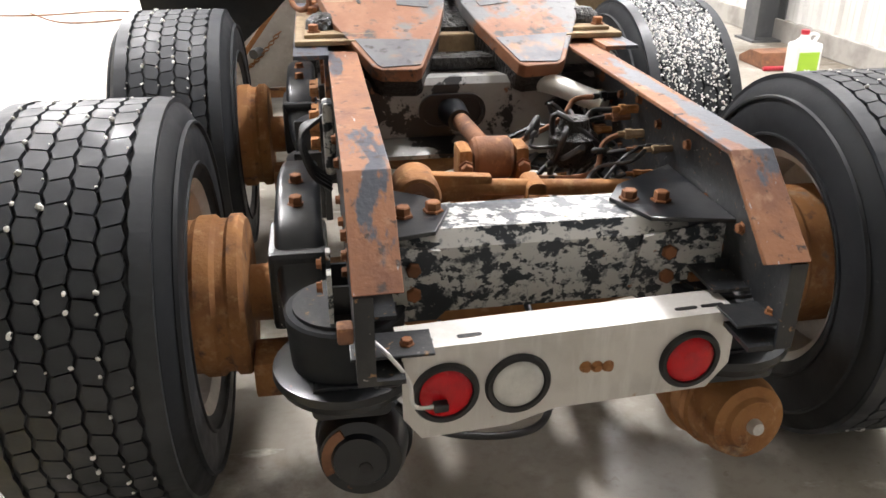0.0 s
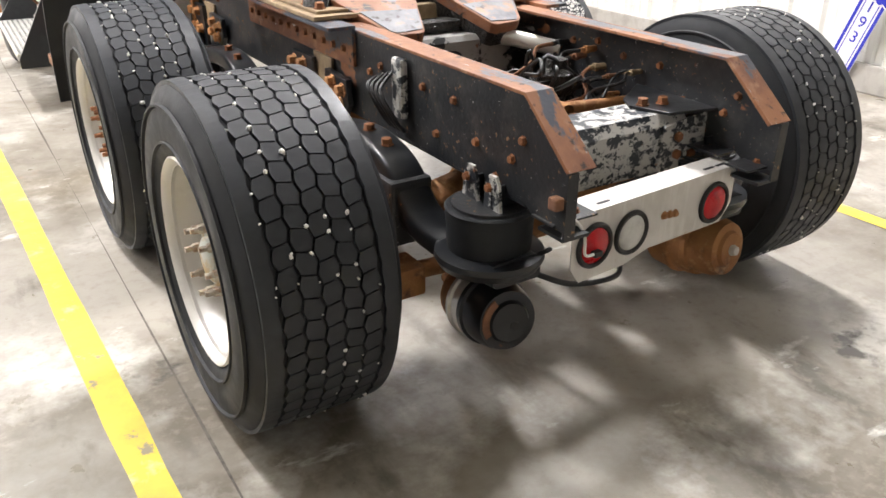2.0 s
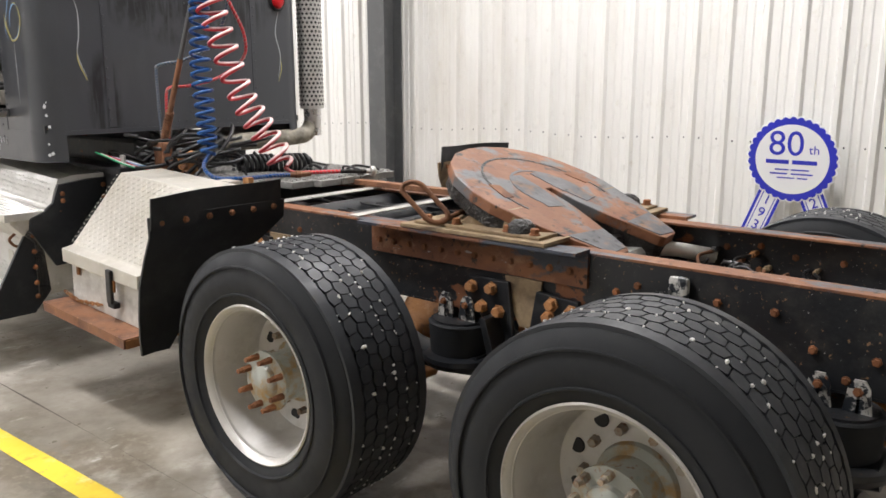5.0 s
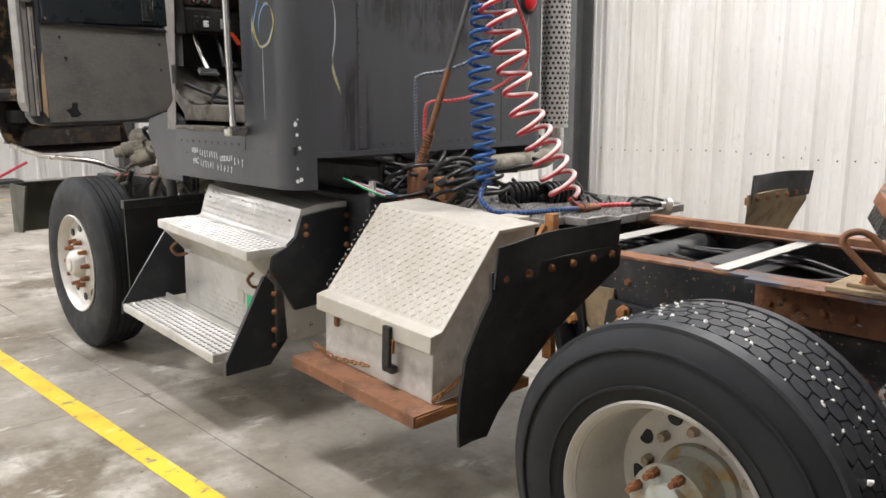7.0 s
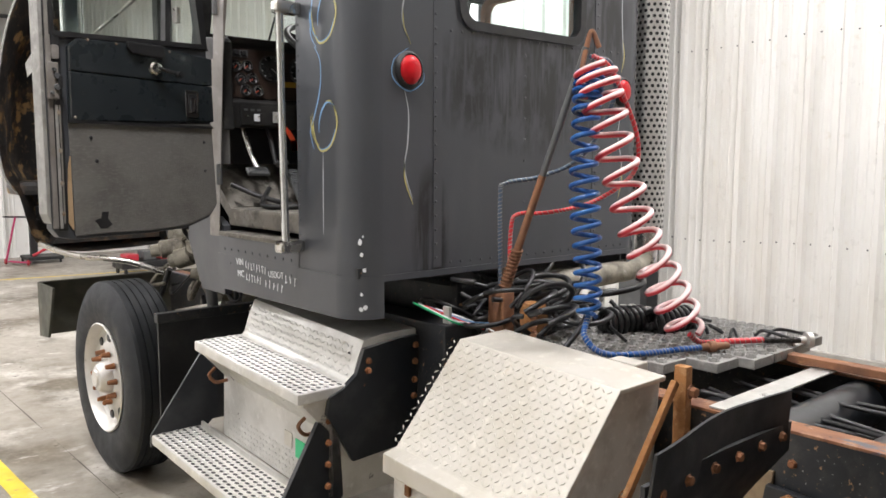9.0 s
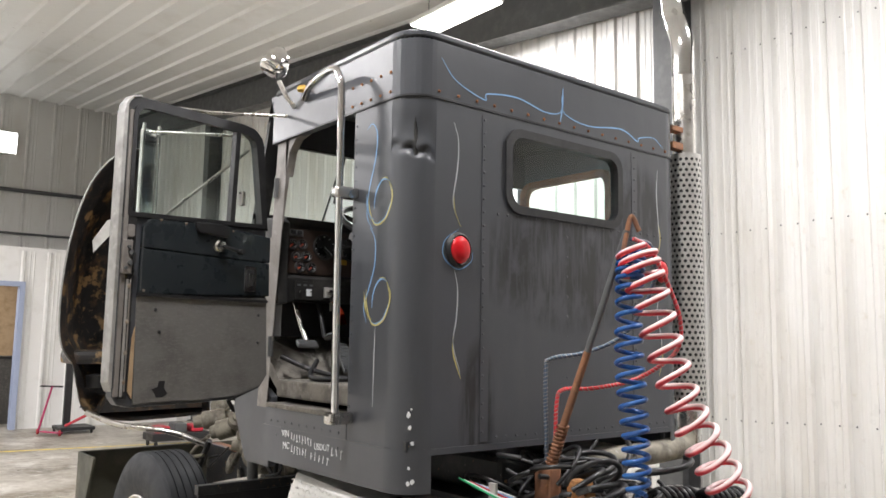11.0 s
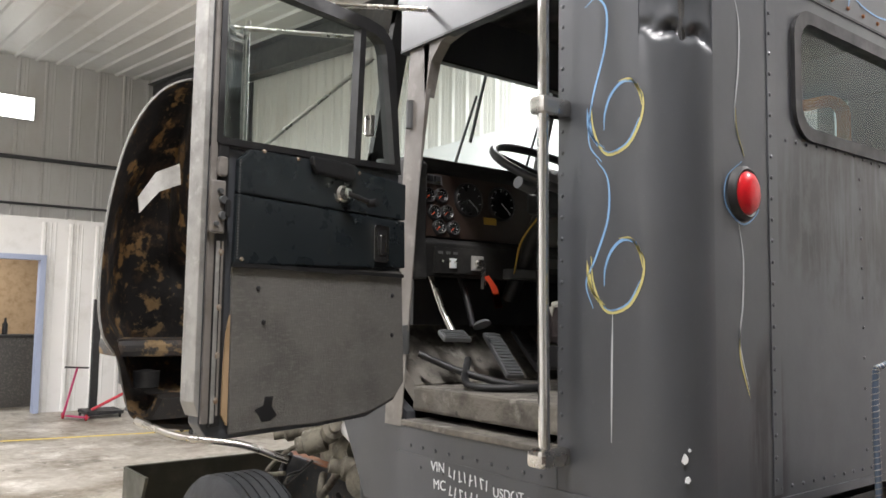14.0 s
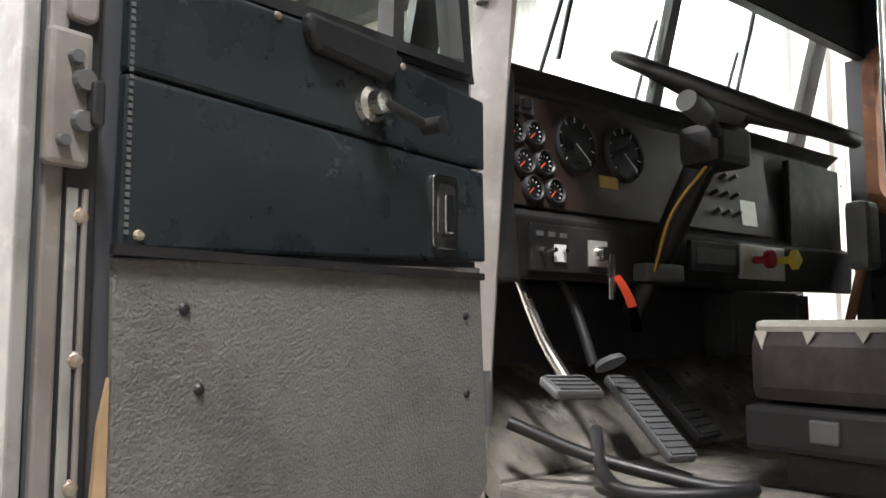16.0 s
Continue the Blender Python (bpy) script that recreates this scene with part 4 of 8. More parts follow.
for sx in (-1, 1):
    for ay in (AX1, AX2):
        dy = ay - AX1
        arm = part("suspension_arm", ribbon_beam(new_bm(), [(1.12 + dy, 0.70), (0.95 + dy, 0.725), (0.80 + dy, 0.725), (0.66 + dy, 0.68), (0.56 + dy, 0.57), (0.46 + dy, 0.52), (0.36 + dy, 0.505), (0.26 + dy, 0.505), (0.17 + dy, 0.515)],
                   [0.11, 0.12, 0.12, 0.125, 0.13, 0.14, 0.16, 0.18, 0.17], 0.075, sx * 0.54, [-sx * a for a in (0, 0, 0, 0, 0.01, 0.04, 0.08, 0.10, 0.10)]), "blackgloss", truck, "black S-shaped suspension arm, scuffed to rust", 40)
        bolts(arm, [(sx * 0.545, 0.86 + dy, 0.764), (sx * 0.545, 0.74 + dy, 0.748)], (0, 0, 1), BIGBOLT)
        part("spring_seat", lathe(new_bm(), [(0.490, 0), (0.490, 0.125), (0.498, 0.152), (0.522, 0.165), (0.540, 0.163), (0.546, 0.138), (0.540, 0)], "z", 36, pose(sx * 0.445, 0.30 + dy, 0), close=False), "blackgloss", arm, "rounded black pad under the bag", 30)
        air_spring(sx * 0.44, 0.31 + dy, sx)
        bm = B(min(sx * 0.47, sx * 0.62), max(sx * 0.47, sx * 0.62), ay - 0.11, ay + 0.11, WR - 0.06, 0.68, bevel=0.015)
        part("axle_seat", bm, "blackrail", truck, "black cast axle seat with rust")
        # hanger: two cast legs with four large bolts each, a dusty plate between them
        hy = ay + 0.75
        bm = prism(new_bm(), [(hy + 0.06, 0.875), (hy + 0.255, 0.875), (hy + 0.27, 0.80), (hy + 0.17, 0.70), (hy + 0.06, 0.44), (hy - 0.03, 0.44), (hy + 0.03, 0.64)], "x", sx * 0.446, sx * 0.466, bevel=0.004)
        prism(bm, [(hy + 0.10, 0.74), (hy + 0.13, 0.74), (hy + 0.05, 0.45), (hy + 0.01, 0.45)], "x", sx * 0.464, sx * 0.56, bevel=0.004)
        hg = part("hanger_bracket", bm, "blackgloss", truck, "black cast suspension hanger with large rusty bolts")
        bolts(hg, [(sx * 0.468, hy + y_, z_) for y_, z_ in ((0.23, 0.835), (0.134, 0.84), (0.18, 0.76), (0.098, 0.752))], (sx, 0, 0), CASTBOLT)
        bm = prism(new_bm(), [(hy - 0.07, 0.86), (hy - 0.25, 0.85), (hy - 0.265, 0.76), (hy - 0.20, 0.68), (hy - 0.10, 0.44), (hy - 0.035, 0.44), (hy - 0.03, 0.62)], "x", sx * 0.446, sx * 0.47, bevel=0.004)
        prism(bm, [(hy - 0.17, 0.71), (hy - 0.14, 0.71), (hy - 0.06, 0.45), (hy - 0.10, 0.45)], "x", sx * 0.468, sx * 0.56, bevel=0.004)
        hg2 = part("hanger_bracket", bm, "blackgloss", truck, "black cast suspension hanger with large rusty bolts")
        bolts(hg2, [(sx * 0.472, hy + y_, z_) for y_, z_ in ((-0.131, 0.775), (-0.144, 0.825), (-0.227, 0.81), (-0.205, 0.755))], (sx, 0, 0), CASTBOLT)
        bm = prism(new_bm(), [(hy - 0.08, 0.895), (hy + 0.09, 0.895), (hy + 0.07, 0.80), (hy + 0.02, 0.70), (hy - 0.04, 0.70), (hy - 0.07, 0.78)], "x", sx * 0.432, sx * 0.445, bevel=0.003)
        part("hanger_plate", bm, "dust", truck, "dusty tan steel plate between the hangers")

# brake chambers
def brake_chamber(x, y, z, tilt, rusty):
    at = pose(x, y, z) @ pose(0, 0, 0, -8, 0, tilt) @ Matrix.Scale(1.1, 4)
    prof = [(0.0, 0.0), (0.0, 0.055), (0.012, 0.062), (0.016, 0.085), (0.05, 0.095), (0.10, 0.098), (0.105, 0.106), (0.125, 0.106)]
    ch = part("brake_chamber", lathe(new_bm(), prof, "y", 40, close=False), "rust" if rusty else "blackgloss", truck, "orange rusted brake chamber" if rusty else "black brake chamber, rust on its face", 30, at=at)
    part("clamp_band", lathe(new_bm(), [(0.125, 0.09), (0.125, 0.107), (0.165, 0.104), (0.17, 0.112), (0.185, 0.112), (0.19, 0.09)], "y", 40, close=False), "rust" if rusty else "alu", ch, "clamp band", 30, at=at)
    part("inner_can", lathe(new_bm(), [(0.18, 0.108), (0.20, 0.105), (0.26, 0.095), (0.28, 0.05), (0.42, 0.022), (0.42, 0)], "y", 32, close=False), "rust", ch, "rusty inner half", 30, at=at)
    if rusty:
        part("cap", lathe(new_bm(), [(-0.018, 0), (-0.018, 0.014), (-0.006, 0.018), (0, 0.018)], "y", 12, close=False), "alu", ch, "bare metal plug", 30, at=at)
    else:
        part("port", lathe(new_bm(), [(-0.002, 0), (-0.002, 0.013), (0.004, 0.015)], "y", 14, pose(0.012, 0, -0.012), close=False), "black", ch, "dark round port", at=at)
        arc = [(0.080 * math.cos(radians(a)), 0.080 * math.sin(radians(a))) for a in range(120, 215, 8)]
        part("rust_patch", prism(new_bm(), arc + [(x_ * 0.75, z_ * 0.75) for x_, z_ in arc[::-1]], "y", 0.008, 0.0135), "rustbrown", ch, "rust-stained patch on the face", at=at)
    return ch


brake_chamber(-0.43, 0.20, 0.325, -8, False)
brake_chamber(0.50, 0.16, 0.345, 6, True)

# rear lamp bar, a little askew
LB = pose(-0.34, 0.055, 0) @ pose(0, 0, 0, 0, 0, 4.0) @ pose(0.34, -0.055, 0)
PL = [(-0.342, 0.545), (-0.305, 0.492), (-0.12, 0.494), (-0.02, 0.520), (0.325, 0.518), (0.372, 0.575), (0.372, 0.700), (-0.342, 0.700)]
bar = part("lamp_bar", prism(new_bm(), PL, "y", 0.055, 0.059), "plate", truck, "bare aluminium tail lamp bar", at=LB)
bm = B(-0.342, 0.372, 0.055, 0.15, 0.700, 0.704)
part("top_fold", bm, "plate", bar, at=LB)
for x in (-0.30, -0.20, 0.27, 0.33):
    part("slot", prism(new_bm(), rounded(0.052, 0.012, 0.006, 3, x, 0.085), "z", 0.7045, 0.7052), "black", bar, "dark slot", at=LB)
for x, z, lens in ((-0.256, 0.597, "lens_red"), (-0.105, 0.596, "lens_clear"), (0.276, 0.598, "lens_red")):
    g = part("tail_lamp", lathe(new_bm(), [(0.058, 0.070), (0.048, 0.069), (0.043, 0.065), (0.045, 0.057), (0.05, 0.054)], "y", 40, pose(x, 0, z), close=False), "black", bar, "round lamp in a black rubber ring", 40, at=LB)
    part("lens", lathe(new_bm(), [(0.052, 0.056), (0.047, 0.052), (0.042, 0.042), (0.039, 0.02), (0.038, 0)], "y", 40, pose(x, 0, z), close=False), lens, g, "red lens" if lens == "lens_red" else "cloudy clear lens", 60, at=LB)
part("lamp_plug", B(-0.287, -0.257, 0.015, 0.037, 0.578, 0.595, bevel=0.004), "black", bar, "black wire plug stuck on the lens", at=LB)
part("lamp_wire", tube(new_bm(), smooth_path([(-0.40, 0.08, 0.73), (-0.37, 0.03, 0.715), (-0.335, 0.02, 0.66), (-0.325, 0.02, 0.60), (-0.275, 0.026, 0.587)]), 0.0045, 6), "offwhite", bar, "white lamp wire", 60, at=LB)
for x in (0.04, 0.065, 0.09):
    part("rust_screw", lathe(new_bm(), [(0.045, 0), (0.045, 0.008), (0.055, 0.014)], "y", 10, pose(x, 0, 0.61 - (x - 0.065) * 0.1), close=False), "rust", bar, "rusty screw hole", at=LB)
for x0, x1 in ((-0.44, -0.28), (0.33, 0.46)):
    b = part("lamp_bar_bracket", B(x0, x1, 0.03, 0.12, 0.7055, 0.712, bevel=0.002), "blackrail", truck, "rusty bracket holding the lamp bar")
    bolts(b, [((x0 + x1) / 2 + 0.03, 0.07, 0.7125)], (0, 0, 1), BOLT)
# hanging hose under the bar
part("air_line", tube(new_bm(), smooth_path([(-0.34, 0.22, 0.46), (-0.25, 0.15, 0.43), (-0.1, 0.14, 0.41), (0.0, 0.2, 0.40), (0.03, 0.3, 0.46), (0.02, 0.5, 0.55)]), 0.009, 8), "hose", truck, "black air line hanging in a loop", 60)
part("wire_loom", tube(new_bm(), smooth_path([(-0.39, 0.1, 0.60), (-0.34, 0.16, 0.56), (-0.40, 0.24, 0.50), (-0.36, 0.3, 0.44), (-0.2, 0.5, 0.5)]), 0.007, 6), "hose", truck, "thin wire loom", 60)

# track bar, upper rods and valve
bm = rod(new_bm(), (-0.20, 0.62, 0.82), (0.42, 0.60, 0.79), 0.021)
tb = part("track_bar", bm, "rust", truck, "rusty transverse track bar", 40)
part("bush_eye", lathe(new_bm(), [(-0.06, 0.028), (-0.06, 0.052), (-0.05, 0.058), (0.05, 0.058), (0.06, 0.052), (0.06, 0.028)], "y", 28, pose(-0.245, 0.60, 0.82)), "rust", tb, "rusty rod eye", 35)
part("bush", lathe(new_bm(), [(-0.068, 0), (-0.068, 0.018), (-0.062, 0.02), (-0.062, 0.042), (0.06, 0.042)], "y", 24, pose(-0.245, 0.60, 0.82), close=False), "rustbrown", tb, "worn rubber bush with bolt", 35)
part("rod_web", prism(new_bm(), [(-0.22, 0.86), (-0.05, 0.845), (-0.05, 0.80), (-0.22, 0.775)], "y", 0.60, 0.635, bevel=0.006), "rust", tb)
part("zip_strap", ring_prism(new_bm(), rounded(0.052, 0.062, 0.02, 4, 0.06, 0.80), rounded(0.046, 0.056, 0.018, 4, 0.06, 0.80), "y", 0.57, 0.66), "rust", tb)
part("strap_tail", B(0.062, 0.09, 0.56, 0.575, 0.70, 0.80, bevel=0.003), "rust", tb, "rusty hanging strap")
ur = part("torque_rod", rod(new_bm(), (-0.05, 1.22, 0.845), (0.0, 0.90, 0.815), 0.026), "rustbrown", truck, "rusty torque rod into the oval opening", 40)
part("rod_boot", rod(new_bm(), (-0.05, 1.225, 0.845), (-0.04, 1.13, 0.838), 0.048, 0.036, 20), "blackgloss", ur, "black rod end", 40)
part("rod_bush", lathe(new_bm(), [(-0.055, 0), (-0.055, 0.052), (-0.045, 0.06), (0.045, 0.06), (0.055, 0.052), (0.055, 0)], "x", 28, pose(0.0, 0.85, 0.81), close=False), "rustbrown", ur, "rust and black bush", 35)
for x in (-0.08, 0.08):
    c = part("bush_bracket", B(x - 0.02, x + 0.02, 0.80, 0.90, 0.72, 0.85, bevel=0.015), "rust", ur, "rusty clamp ear")
    bolts(c, [(x, 0.795, 0.80)], (0, -1, 0), BIGBOLT)
part("bracket_foot", B(-0.12, 0.12, 0.78, 0.92, 0.68, 0.735, bevel=0.015), "rust", ur)
part("axle_bridge", B(-0.34, 0.26, 0.58, 0.76, 0.66, 0.715, bevel=0.02), "rustbrown", truck, "rusty bridge plate over the axle")
part("height_valve", B(0.265, 0.335, 0.46, 0.52, 0.80, 0.835, bevel=0.01), "offwhite", truck, "off-white plastic valve")
part("valve_line", tube(new_bm(), smooth_path([(0.28, 0.50, 0.815), (0.2, 0.42, 0.76), (0.12, 0.40, 0.72)]), 0.016, 8), "hose", truck, "grey line from the valve", 60)
rng = random.Random(3)
for k in range(9):
    x, y = rng.uniform(0.12, 0.36), rng.uniform(0.65, 1.1)
    pts = [(x + rng.uniform(-0.12, 0.12), y + rng.uniform(-0.15, 0.15), rng.uniform(0.72, 0.93)) for _ in range(4)]
    part("brake_line", tube(new_bm(), smooth_path(pts, 6), rng.uniform(0.005, 0.009), 6), "hose", truck, "black air line between the rails", 60)
for k in range(14):
    y, z = 0.56 + 0.045 * k + rng.uniform(-0.02, 0.02), rng.uniform(0.76, 0.94)
    r = rng.uniform(0.009, 0.017)
    f = part("line_fitting", lathe(new_bm(), [(0.345, 0), (0.345, r * 0.6), (0.365, r * 0.6), (0.367, r), (0.385, r), (0.387, r * 0.8), (0.425, r * 0.8)], "x", 6, pose(0, y, z), close=False), ("rustbrown", "dust", "blackrail", "rust")[k % 4], truck, "rusty hexagonal line fitting on the rail")
    part("fitting_line", tube(new_bm(), smooth_path([(0.35, y, z), (0.30, y + rng.uniform(-0.05, 0.05), z - 0.02), (0.24, y + rng.uniform(-0.12, 0.12), z - 0.08), (rng.uniform(0.05, 0.25), y + rng.uniform(-0.2, 0.2), 0.72)], 6), r * 0.5, 6), "rustbrown" if k % 5 == 0 else "hose", f, "thin air line", 60)
part("relay_valve", lathe(new_bm(), [(0.78, 0), (0.78, 0.06), (0.80, 0.07), (0.86, 0.07), (0.88, 0.045), (0.91, 0.04), (0.92, 0)], "z", 20, pose(0.24, 0.86, 0), close=False), "grease", truck, "greasy relay valve", 40)
part("muffled_tube", tube(new_bm(), smooth_path([(0.20, 1.26, 0.93), (0.27, 1.16, 0.93), (0.33, 1.08, 0.915), (0.385, 1.02, 0.90)]), 0.032, 14), "alu", truck, "bare bent aluminium tube end", 50)
for k in range(4):
    y = 0.85 + 0.03 * k
    part("side_line", tube(new_bm(), smooth_path([(-0.46, y, 0.95 - 0.01 * k), (-0.52, y - 0.03, 0.90), (-0.50, y - 0.08, 0.82), (-0.45, y - 0.05, 0.76)], 6), 0.007, 6), "hose", truck, "thin line beside the rail", 60)

# coupling plate with throat, tipped back
FW = pose(0, 1.59, 1.172, 21.5)
half = [(0.022, 0.03), (0.030, -0.10), (0.068, -0.24), (0.150, -0.462), (0.170, -0.478), (0.275, -0.47), (0.30, -0.45), (0.405, -0.20), (0.452, 0.0), (0.448, 0.10), (0.40, 0.24), (0.31, 0.345), (0.19, 0.42), (0.06, 0.45)]
full = half + [(-x, y) for x, y in half[::-1]]
bm = prism(new_bm(), full, "z", -0.045, 0.0, bevel=0.005)
fw = part("fifth_wheel", bm, "fifth", truck, "rusty fifth wheel coupling plate with greasy edges", at=FW)
part("greasy_skirt", prism(new_bm(), [(x * 0.985, y * 0.985 - 0.002) for x, y in full], "z", -0.10, -0.044), "grease", fw, "black greasy rim", at=FW)
for sx in (-1, 1):
    part("ramp", prism(new_bm(), [(sx * x, y) for x, y in ((0.155, -0.455), (0.270, -0.462), (0.285, -0.45), (0.345, -0.30), (0.105, -0.318))], "z", 0.0005, 0.0035, bevel=0.001), "fifthgrey", fw, "polished grey ramp", at=FW)
    part("bearing_pad", prism(new_bm(), [(sx * x, y) for x, y in ((0.26, 0.11), (0.31, 0.13), (0.34, 0.02), (0.29, 0.01))], "z", 0.0005, 0.003), "rustbrown", fw, "dark recessed pad", at=FW)
for r in (0.20, 0.33):
    arc = [(r * math.cos(radians(a)), r * math.sin(radians(a))) for a in range(-15, 196, 6)]
    part("grease_groove", prism(new_bm(), arc + [(x * (r - 0.012) / r, y * (r - 0.012) / r) for x, y in arc[::-1]], "z", 0.0005, 0.002), "grease" if r > 0.3 else "fifthgrey", fw, "curved grease groove", at=FW)
part("grey_centre", prism(new_bm(), [(0.05, 0.02), (0.09, -0.12), (0.19, -0.10), (0.185, 0.08), (0.10, 0.17), (0.04, 0.16)], "z", 0.0005, 0.0022), "fifthgrey", fw, "scraped bare steel patch", at=FW)
part("grey_centre", prism(new_bm(), [(-0.05, 0.02), (-0.09, -0.12), (-0.19, -0.10), (-0.185, 0.08), (-0.10, 0.17), (-0.04, 0.16)], "z", 0.0005, 0.0022), "fifthgrey", fw, "scraped bare steel patch", at=FW)
# lock jaws and greasy lumps beneath
part("lock_jaw", B(-0.10, 0.10, -0.16, 0.05, -0.14, -0.05, bevel=0.02), "grease", fw, "greasy lock jaw", at=FW)
part("release_arm", B(-0.3, 0.3, 0.02, 0.10, -0.15, -0.08, bevel=0.02), "grease", fw, at=FW)
for sx in (-1, 1):
    sd = part("coupling_saddle", prism(new_bm(), [(1.36, 1.05), (1.44, 1.08), (1.53, 1.15), (1.67, 1.15), (1.76, 1.08), (1.90, 1.05)], "x", sx * 0.33, sx * 0.43, bevel=0.006), "dust", truck, "dusty cast saddle under the coupling")
    part("saddle_base", B(min(sx * 0.30, sx * 0.53), max(sx * 0.30, sx * 0.53), 1.30, 2.0, 1.046, 1.062, bevel=0.004), "dust", sd, "stacked base plates")
    part("base_edge", B(min(sx * 0.28, sx * 0.50), max(sx * 0.28, sx * 0.50), 1.34, 1.95, 1.0625, 1.075, bevel=0.004), "dust", sd)
    bolts(sd, [(sx * 0.47, y, 1.076) for y in (1.38, 1.50, 1.75, 1.90)], (0, 0, 1), BIGBOLT)
    part("grease_lump", lathe(new_bm(), [(1.07, 0.0), (1.07, 0.06), (1.10, 0.055), (1.12, 0.03), (1.125, 0)], "z", 9, pose(sx * 0.44, 1.46, 0), close=False), "grease", sd, "lump of black grease", 60)
part("cross_channel", B(-0.34, 0.34, 1.42, 1.50, 0.98, 1.05, bevel=0.008), "dust", truck, "dusty cross channel under the coupling")
part("grease_bed", B(-0.30, 0.30, 1.30, 1.40, 0.955, 1.0, bevel=0.02), "grease", truck, "greasy grit caught under the coupling")
# pull ring
RA, RB = Vector((-0.56, 1.93, 1.235)), Vector((-0.50, 1.80, 1.085))
rd, rs = (RB - RA).normalized(), Vector((0.62, -0.60, 0.28)).normalized()
rh = (RB - RA).length / 2 - 0.035
ringp = [RA.lerp(RB, 0.5) + rd * y_ + rs * x_ for x_, y_ in rounded(0.085, 2 * rh + 0.07, 0.038, 5)]
ringp.append(ringp[0])
part("pull_handle", tube(new_bm(), ringp, 0.0105, 8, caps=False), "rustbrown", truck, "bent steel pull ring, dull brown", 60)
part("pull_rod", rod(new_bm(), (-0.50, 1.80, 1.085), (-0.25, 1.86, 1.10), 0.012), "rustbrown", truck, "rusty pull rod")

# between the rails: valves, prop shaft, tanks
part("propeller_shaft", rod(new_bm(), (0.0, 2.3, 0.66), (0.0, 5.4, 0.82), 0.055, seg=24), "blackrail", truck, "black propeller shaft", 40)
for y in (2.55, 2.86):
    part("air_tank", rod(new_bm(), (-0.30, y, 0.93), (0.34, y, 0.93), 0.085, seg=24), "blackgloss", truck, "black air tank between the rails", 40)
part("alu_strap", B(-0.42, 0.42, 2.36, 2.42, 1.032, 1.038, bevel=0.001), "alu", truck, "bare aluminium cross strap")
part("alu_strap", B(-0.42, 0.42, 2.95, 3.03, 1.032, 1.038, bevel=0.001), "alu", truck, "bare aluminium cross strap")
for k in range(8):
    x = rng.uniform(-0.3, 0.3)
    pts = [(x, 2.1, rng.uniform(0.9, 1.0)), (x + rng.uniform(-0.1, 0.1), 2.4, rng.uniform(0.92, 1.02)), (x + rng.uniform(-0.15, 0.15), 2.8, rng.uniform(0.95, 1.04)), (x + rng.uniform(-0.1, 0.1), 3.2, 1.0)]
    part("frame_line", tube(new_bm(), smooth_path(pts, 5), 0.008, 6), "hose", truck, "air line along the frame", 60)
part("rust_bar", B(0.30, 0.36, 2.0, 3.2, 1.045, 1.075, bevel=0.004), "rustbrown", truck, "rusty loose bar on the rail")

# mud flaps round the front pair of drive wheels
def mudflap(sx, rise=0.0, off=0.0, fwd=0.0):
    bm = new_bm()
    n = 14
    A = []
    for i in range(n + 1):
        u = i / n
        x = sx * (0.585 + off + 0.665 * u)
        w = 0.012 * math.sin(u * 5) + 0.03 * math.sin(u * math.pi) * 0.3
        zt = 1.195 - 0.004 * math.sin(u * 7) - 0.012 * u
        A.append([bm.verts.new(v) for v in ((x, 2.70 + fwd + w, 1.05 + rise), (x, 2.69 + fwd + w * 1.6, zt + rise), (x, 2.698 + fwd + w * 1.6, zt + rise), (x, 2.708 + fwd + w, 1.05 + rise))])
    for p, q in zip(A, A[1:]):
        for k in range(4):
            bm.faces.new([p[k], q[k], q[(k + 1) % 4], p[(k + 1) % 4]])
    bm.faces.new(A[0])
    bm.faces.new(A[-1])
    bmesh.ops.recalc_face_normals(bm, faces=bm.faces[:])
    f = part("mud_flap", bm, "flap", truck, "black rubber mud flap held by rusty bolts", 50)
    prof = [(2.712, 1.10), (2.712, 1.02), (2.76, 0.93), (2.82, 0.80), (2.845, 0.66), (2.852, 0.56), (2.848, 0.49)]
    prof = [(y + fwd, z + rise) for y, z in prof]
    lb, rows_ = new_bm(), []
    inner_x = (0.56, 0.57, 0.66, 0.80, 0.95, 1.06, 1.12)
    for (y, z), xi in zip(prof, inner_x):
        rows_.append([lb.verts.new((sx * (a + off), y - d, z)) for a, d in ((xi, 0), ((xi + 1.25) / 2, -0.008), (1.25, 0), (1.25, 0.012), ((xi + 1.25) / 2, 0.004), (xi, 0.012))])
    for p, q in zip(rows_, rows_[1:]):
        for k in range(6):
            lb.faces.new([p[k], q[k], q[(k + 1) % 6], p[(k + 1) % 6]])
    lb.faces.new(rows_[0])
    lb.faces.new(rows_[-1])
    bmesh.ops.recalc_face_normals(lb, faces=lb.faces[:])
    part("lower_flap", lb, "flap" if sx < 0 else "dust", f, "curved lower flap, trimmed narrow at the bottom", 40)
    bolts(f, [(sx * (x + off), 2.694 + fwd, 1.075 + rise) for x in np.linspace(0.63, 1.2, 6)], (0, -1, 0), BOLT)
    part("flap_bar", B(min(sx * (0.60 + off), sx * (1.2 + off)), max(sx * (0.60 + off), sx * (1.2 + off)), 2.715 + fwd, 2.74 + fwd, 1.045 + rise, 1.08 + rise), "rust", f, "rusty support bar")


mudflap(-1)
mudflap(1, 0.055, 0.17, 0.14)

